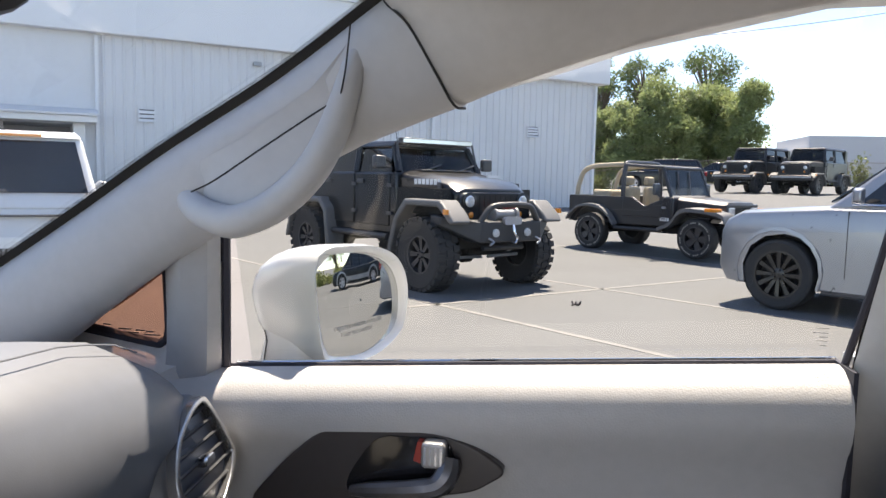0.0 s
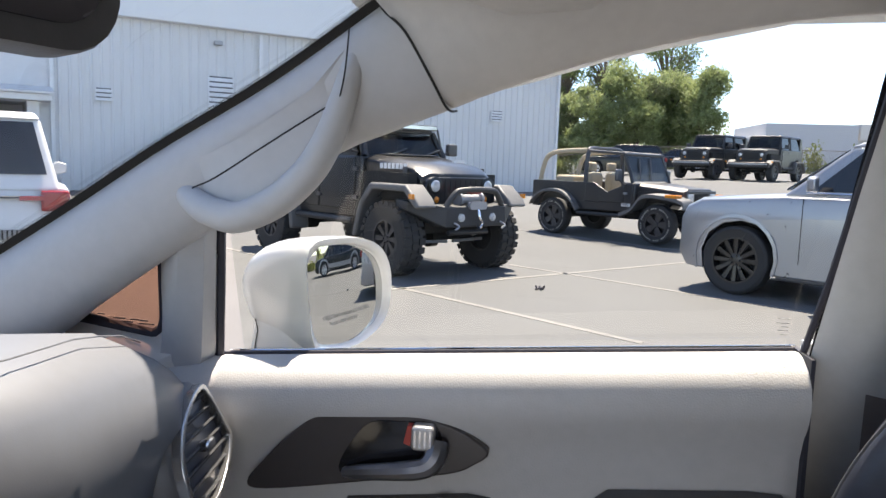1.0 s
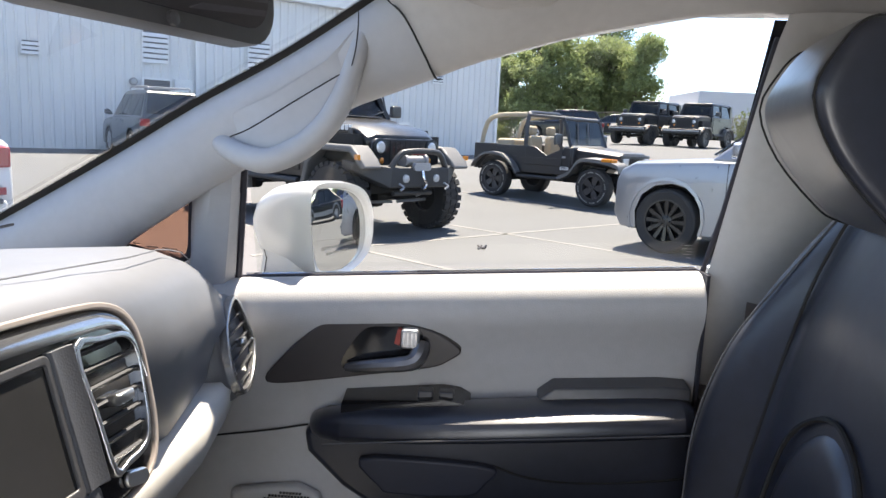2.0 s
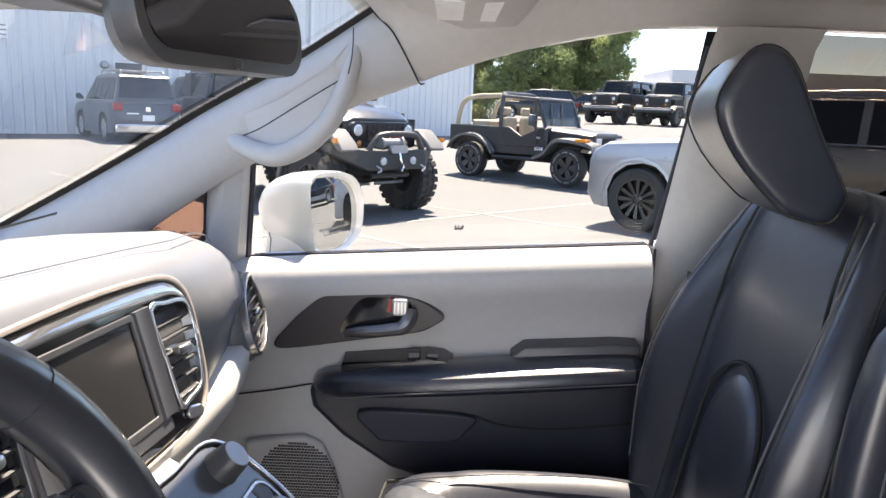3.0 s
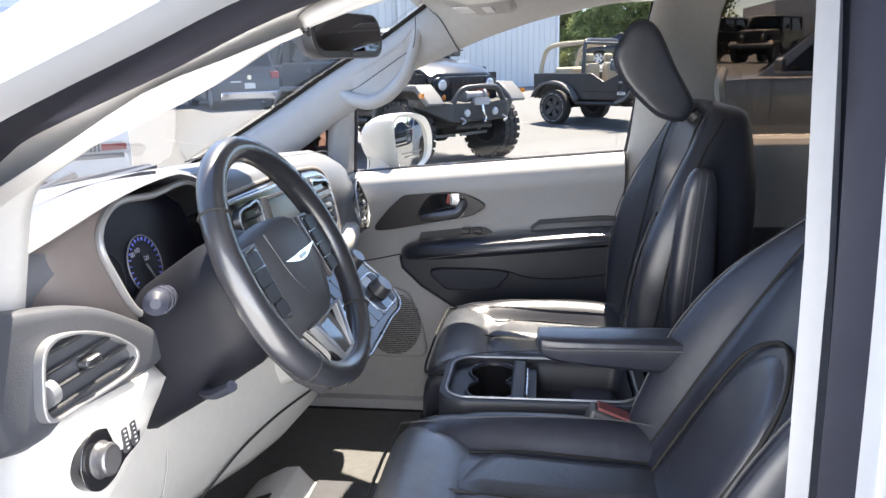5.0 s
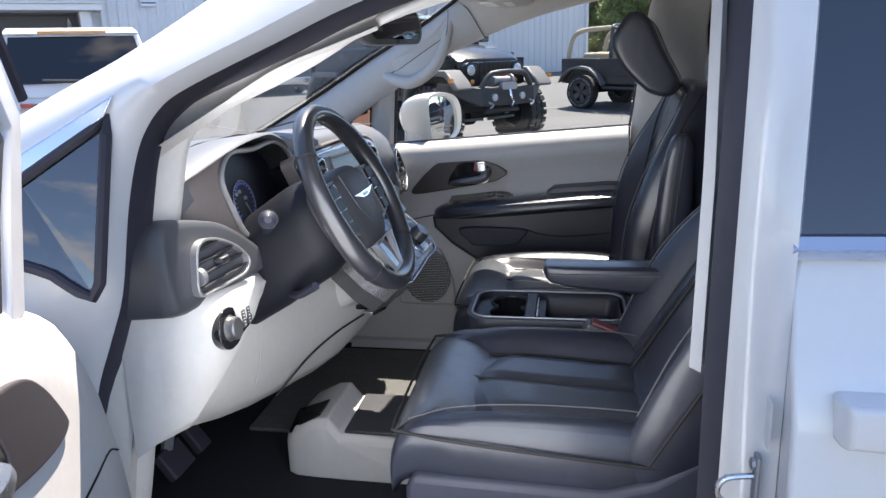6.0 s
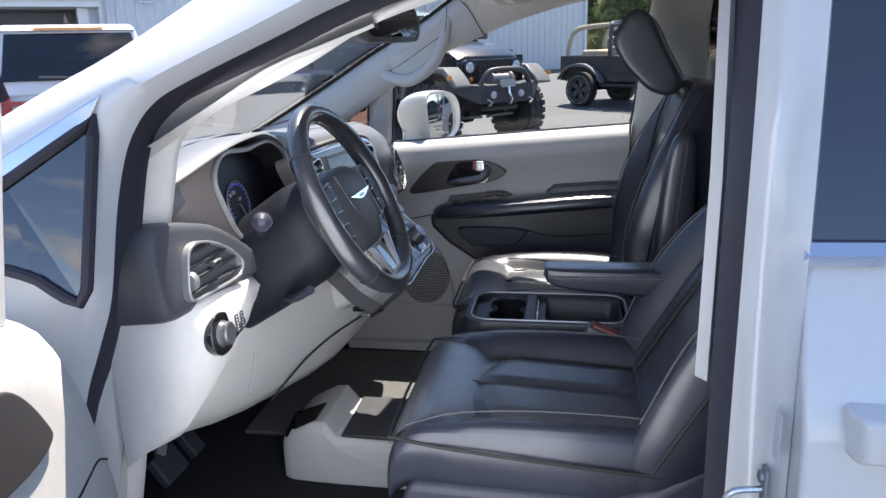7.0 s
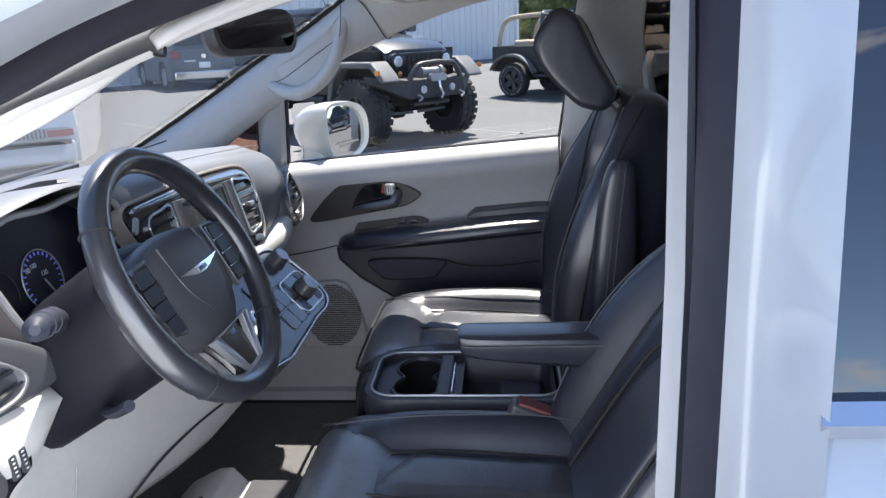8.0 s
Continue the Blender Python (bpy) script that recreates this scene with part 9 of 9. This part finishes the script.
# white body around the opening
A_OUT = [(-0.86, -0.86, 0.69), (-0.85, -0.87, 0.76), (-0.83, -0.885, 0.95), (-0.82, -0.885, 1.05), (-0.81, -0.87, 1.125), (-0.80, -0.835, 1.2), (-0.78, -0.80, 1.262), (-0.66, -0.775, 1.345), (-0.55, -0.755, 1.405), (-0.44, -0.74, 1.458), (-0.29, -0.715, 1.545), (-0.19, -0.695, 1.61), (-0.02, -0.70, 1.65)]
A_OUTC = curve(A_OUT, 4)
part("front_body_pillar", strip([co_[:49], [p + Vector((-0.006, -0.016, 0.006)) for p in co_[:49]], [p + Vector((-0.02, -0.028, 0.012)) for p in co_[:49]], [a.lerp(b, 0.3) + Vector((-0.01, -0.034, 0.014)) for a, b in zip(co_[:49], A_OUTC)], [a.lerp(b, 0.7) + Vector((-0.004, -0.03, 0.012)) for a, b in zip(co_[:49], A_OUTC)], [p + Vector((0, -0.012, 0.008)) for p in A_OUTC], A_OUTC]), M_WHITE, van, "white painted windshield pillar", angle=70)
part("header_rail", strip([co_[46:65], [p + Vector((0, -0.02, 0.02)) for p in co_[46:65]], [(p.x, -0.745, 1.665 + 0.02 * smoothstep(-0.1, 0.4, p.x)) for p in co_[46:65]]]), M_WHITE, van, angle=70)
hb = []
for i, p in enumerate(ci[:65]):
    w = 0.006 + 0.024 * smoothstep(22, 30, i) - 0.018 * smoothstep(36, 45, i)
    c_ = (cen - p)
    c_.y = 0.0
    c_.normalize()
    hb.append((cj[i] + Vector((0, 0.004, 0)), p + c_ * w * 0.6 + Vector((0, 0.012, 0)), p + c_ * w + Vector((0, 0.03, 0)), p + c_ * w * 0.9 + Vector((0, 0.05, 0)), p - c_ * 0.02 + Vector((0, 0.07, 0))))
part("header_trim", strip([[r[k] for r in hb] for k in range(5)]), M_LINER, van, "pale trim over the door opening", angle=70)
bcol = curve(OUTER[16:], 4)
part("rear_body_pillar", strip([bcol, [p + Vector((0.006, -0.02, 0)) for p in bcol], [p + Vector((0.022, -0.035, 0)) for p in bcol], [p + Vector((0.035, -0.055, 0)) for p in bcol], [p + Vector((0.052, -0.065, 0)) for p in bcol], [p + Vector((0.058, -0.05, 0)) for p in bcol]]), M_WHITE, van, "white painted rear pillar of the door opening", angle=70)
part("pillar_trim", strip([[(0.39, -0.70, 1.58), (0.385, -0.76, 1.3), (0.38, -0.79, 1.05)], [(0.345, -0.71, 1.58), (0.340, -0.765, 1.3), (0.331, -0.805, 1.05)], [(0.352, -0.74, 1.58), (0.35, -0.79, 1.3), (0.343, -0.822, 1.05)]]), M_PILLAR, van, "pale pillar trim edge", angle=70)
part("pillar_trim", strip([[(0.62, -0.70, 1.6), (0.65, -0.78, 1.2), (0.7, -0.80, 0.43)], [(0.39, -0.69, 1.6), (0.385, -0.775, 1.2), (0.375, -0.80, 0.43)]]), M_PILLAR, van)
part("sill_step", loft([[(x, -0.74, 0.42), (x, -0.75, 0.445), (x, -0.86, 0.455), (x, -0.875, 0.43), (x, -0.875, 0.3), (x, -0.74, 0.3)] for x in (-0.62, 0.42)]), M_WHITE, van, "white door sill step", bevel=0.006)
part("kick_panel", strip([[(-0.55, -0.735, 1.09), (-0.565, -0.74, 0.9), (-0.6, -0.745, 0.62), (-0.62, -0.745, 0.42)], [(-0.49, -0.722, 1.09), (-0.52, -0.728, 0.9), (-0.555, -0.735, 0.68), (-0.6, -0.735, 0.42)], [(-0.47, -0.77, 1.08), (-0.5, -0.775, 0.9), (-0.545, -0.78, 0.7), (-0.59, -0.78, 0.42)], [(-0.55, -0.80, 1.08), (-0.575, -0.80, 0.9), (-0.61, -0.805, 0.7), (-0.64, -0.805, 0.42)]]), M_CREAM, van, "cream dash end and kick panel", angle=60)
part("kick_panel", strip([[(-0.98, -0.72, 1.1), (-0.98, -0.72, 0.42)], [(-0.55, -0.735, 1.1), (-0.62, -0.745, 0.42)]]), M_GREY, van)
st = part("door_striker", loft([[(0.402, -0.895, 0.885), (0.402, -0.915, 0.885), (0.402, -0.915, 0.985), (0.402, -0.895, 0.985)], [(0.396, -0.895, 0.885), (0.396, -0.915, 0.885), (0.396, -0.915, 0.985), (0.396, -0.895, 0.985)]]), M_GALV, van, "bare steel door striker", bevel=0.004)
part("striker_loop", tube(curve([(0.4, -0.905, 0.915), (0.365, -0.907, 0.92), (0.355, -0.908, 0.935), (0.365, -0.907, 0.952), (0.4, -0.905, 0.957)], 4), 0.004, 8), M_SATIN, st)
for z in (0.897, 0.973):
    part("bolt", lathe([(0.008, 0), (0.008, 0.004), (0.003, 0.006)], pose(0.396, -0.905, z, 0, -90), 8), M_GALV, st)
part("paint_label", box(0.405, 0.4055, -0.925, -0.9, 1.0, 1.06), M_TEXT, van, "pale data label with grey bars", smooth=False)

# driver's quarter window with chrome
qd = [(-0.437, -0.815, 1.382), (-0.567, -0.838, 1.30), (-0.72, -0.86, 1.205), (-0.70, -0.872, 1.196), (-0.568, -0.868, 1.194), (-0.519, -0.868, 1.182), (-0.48, -0.871, 1.158), (-0.455, -0.872, 1.15), (-0.446, -0.868, 1.168)]
part("quarter_window", loft([[Vector(p) + Vector((0, -0.012, 0)) for p in qd], [Vector(p) + Vector((0, -0.006, 0)) for p in qd]]), M_SIDEGLASS, van, "dark front quarter glass", smooth=False)
part("window_seal", tube([p + Vector((0, -0.014, 0)) for p in resample(qd + qd[:1], 40)[:-1]], 0.008, 8, closed=True), M_RUBBER, van)
part("chrome_strip", loft([[(-0.424, -0.827, 1.414), (-0.436, -0.836, 1.384), (-0.44, -0.80, 1.384), (-0.43, -0.80, 1.414)], [(-0.567, -0.848, 1.335), (-0.567, -0.858, 1.294), (-0.567, -0.82, 1.294), (-0.567, -0.82, 1.334)], [(-0.77, -0.885, 1.215), (-0.77, -0.89, 1.18), (-0.77, -0.86, 1.18), (-0.77, -0.86, 1.215)]]), M_CHROME, van, "chrome strip over the quarter glass", bevel=0.003)

# sliding door, driver's side
sdv = part("sliding_door", loft([[(x + (0.012 if i in (0, 1) else 0.0) * (x < 0.5), y, z) for i, (y, z) in enumerate(((-0.83, 1.232), (-0.872, 1.228), (-0.895, 1.19), (-0.92, 1.12), (-0.95, 1.05), (-0.965, 0.9), (-0.965, 0.6), (-0.95, 0.33), (-0.9, 0.33), (-0.86, 1.0)))] for x in (0.42, 0.437, 0.9, 1.65)]), M_WHITE, van, "white sliding door", angle=50, bevel=0.006)
sgl = [(0.424, 1.245), (1.62, 1.26), (1.62, 1.58), (0.412, 1.60)]
gy = lambda z: -0.872 + 0.30 * (z - 1.24)
pane_ = part("door_glass", loft([[(x, gy(z), z) for x, z in sgl], [(x, gy(z) + 0.006, z) for x, z in sgl]]), M_SIDEGLASS, sdv, "dark reflecting privacy glass", smooth=False)
part("glass_seal", tube([(0.414, gy(1.6) - 0.001, 1.6), (0.42, gy(1.4) - 0.001, 1.4), (0.424, gy(1.22) - 0.001, 1.222)], 0.005, 8), M_RUBBER, sdv)
part("pillar_applique", tube([(0.535, gy(1.6) - 0.001, 1.6), (0.548, gy(1.25) - 0.001, 1.25)], 0.007, 8), M_GLOSSBLACK, sdv)
part("chrome_strip", loft([[(x, -0.885, z - 0.014), (x, -0.893, z), (x, -0.883, z + 0.013), (x, -0.865, z + 0.013), (x, -0.865, z - 0.014)] for x, z in ((0.42, 1.234), (1.0, 1.242), (1.64, 1.25))]), M_CHROME, sdv, "chrome window strip")
part("door_handle", loft([[(x, y0, 1.035), (x, y1, 1.035), (x, y1 - 0.004, 1.055), (x, y1, 1.086), (x, y0, 1.086)] for x, y0, y1 in ((0.462, -0.93, -0.955), (0.468, -0.93, -0.978), (0.55, -0.93, -0.984), (0.68, -0.93, -0.984), (0.69, -0.93, -0.955))]), M_WHITE, sdv, "white pull handle", bevel=0.008)
part("handle_gap", box(0.553, 0.5555, -0.9865, -0.95, 1.034, 1.087), M_UNDER, sdv)

# driver's door, standing open
PH = radians(68)
DH = Vector((-0.52, -0.90, 0.0))
DD, DN = Vector((math.cos(PH), -math.sin(PH), 0)), Vector((math.sin(PH), math.cos(PH), 0))


def dp(d, z, o):
    return DH + DD * d + DN * o + Vector((0, 0, z))


skin = [(-0.02, 0.36), (-0.02, 1.12), (0.2, 1.165), (0.95, 1.21), (0.96, 0.9), (0.95, 0.36)]
od = part("driver_door", loft([[dp(d, z, -0.09) for d, z in skin], [dp(d, z, -0.05) for d, z in skin]]), M_WHITE, van, "white driver door, wide open", bevel=0.01)
pf = [(0.353, 1.238), (0.29, 1.232), (0.229, 1.214), (0.17, 1.19), (0.12, 1.16), (0.075, 1.12), (0.035, 1.07), (0.0, 1.02), (-0.03, 0.96), (-0.07, 0.87), (-0.095, 0.79), (-0.1, 0.4), (0.93, 0.4), (0.93, 0.9), (0.93, 1.26)]
rings = []
cpt = (0.45, 0.85)
for o, k in ((-0.05, 1.0), (0.03, 1.0), (0.045, 0.985), (0.055, 0.95), (0.06, 0.8)):
    rings.append([dp(cpt[0] + (d - cpt[0]) * k, cpt[1] + (z - cpt[1]) * k, o) for d, z in pf])
ip = part("inner_panel", loft(rings), M_CREAM, od, "cream grained inner door panel", angle=60)
po = [(p.x, p.y) for p in curve([(0.6, 1.2, 0), (0.442, 1.188, 0), (0.367, 1.178, 0), (0.317, 1.167, 0), (0.282, 1.152, 0), (0.242, 1.12, 0), (0.2, 1.072, 0), (0.197, 1.058, 0), (0.225, 1.053, 0), (0.28, 1.06, 0), (0.367, 1.08, 0), (0.481, 1.112, 0), (0.62, 1.15, 0)], 3, True)]
hb_ = part("handle_bezel", loft([[dp(d, z, o) for d, z in po] for o in (0.05, 0.066)]), M_BROWN, ip, "dark bronze handle surround", bevel=0.003)
rc = [(p.x, p.y) for p in curve([(0.56, 1.188, 0), (0.454, 1.178, 0), (0.415, 1.172, 0), (0.393, 1.146, 0), (0.38, 1.117, 0), (0.4, 1.1, 0), (0.46, 1.115, 0), (0.57, 1.142, 0)], 3, True)]
part("handle_recess", loft([[dp(d, z, o) for d, z in rc] for o in (0.06, 0.0672)]), M_GLOSSBLACK, hb_, "gloss black handle recess")
part("recess_lip", tube([dp(d, z, 0.0672) for d, z in rc[4:17]], 0.002, 6), M_TAUPE, hb_)
part("inside_handle", tube(curve([dp(0.448, 1.144, 0.084), dp(0.47, 1.142, 0.09), dp(0.51, 1.147, 0.092), dp(0.56, 1.16, 0.085), dp(0.58, 1.165, 0.07)], 4), [0.006] + [0.013] * 16, 10), M_SATIN, hb_, "satin grey pull lever")
part("door_armrest", loft([[dp(d, z, 0.05), dp(d, z + 0.05, 0.05), dp(d, z + 0.045, 0.11), dp(d, z, 0.11)] for d, z in ((0.45, 0.93), (0.6, 0.95), (0.85, 0.96))]), M_LEATHER, ip, bevel=0.012)
part("panel_seam", tube(curve([dp(-0.03, 0.9, 0.056), dp(0.03, 0.93, 0.059), dp(0.12, 0.94, 0.061), dp(0.24, 0.95, 0.061)], 4), 0.0016, 5), M_UNDER, ip)
# window frame of the open door
fr = [(0.245, 1.2), (0.195, 1.31), (0.145, 1.402), (0.2, 1.478), (0.38, 1.57), (0.7, 1.64), (0.9, 1.62), (0.93, 1.4), (0.93, 1.22)]
part("window_frame", loft([[dp(d - w, z + h, 0.0), dp(d - w, z + h, 0.05), dp(d + w, z - h, 0.05), dp(d + w, z - h, 0.0)] for i, (d, z) in enumerate(fr) for w, h in (((0.024, 0.0) if i < 2 else (0.026, 0.012)),)]), M_WHITE, od, "white painted door window frame", bevel=0.006)
part("frame_seal", tube([dp(d + (0.04 if i < 4 else 0.03), z - (0.0 if i < 2 else 0.022), 0.03) for i, (d, z) in enumerate(fr[:6])], 0.016, 8), M_RUBBER, od)
part("frame_seal", tube([dp(d - 0.03, z + 0.018, 0.048) for d, z in fr[2:6]], 0.008, 8), M_RUBBER, od)
part("door_glass", loft([[dp(d, z, 0.02) for d, z in ((0.28, 1.2), (0.17, 1.4), (0.22, 1.48), (0.38, 1.56), (0.7, 1.61), (0.88, 1.59), (0.92, 1.22))], [dp(d, z, 0.025) for d, z in ((0.28, 1.2), (0.17, 1.4), (0.22, 1.48), (0.38, 1.56), (0.7, 1.61), (0.88, 1.59), (0.92, 1.22))]]), M_GLASS, od, smooth=False)
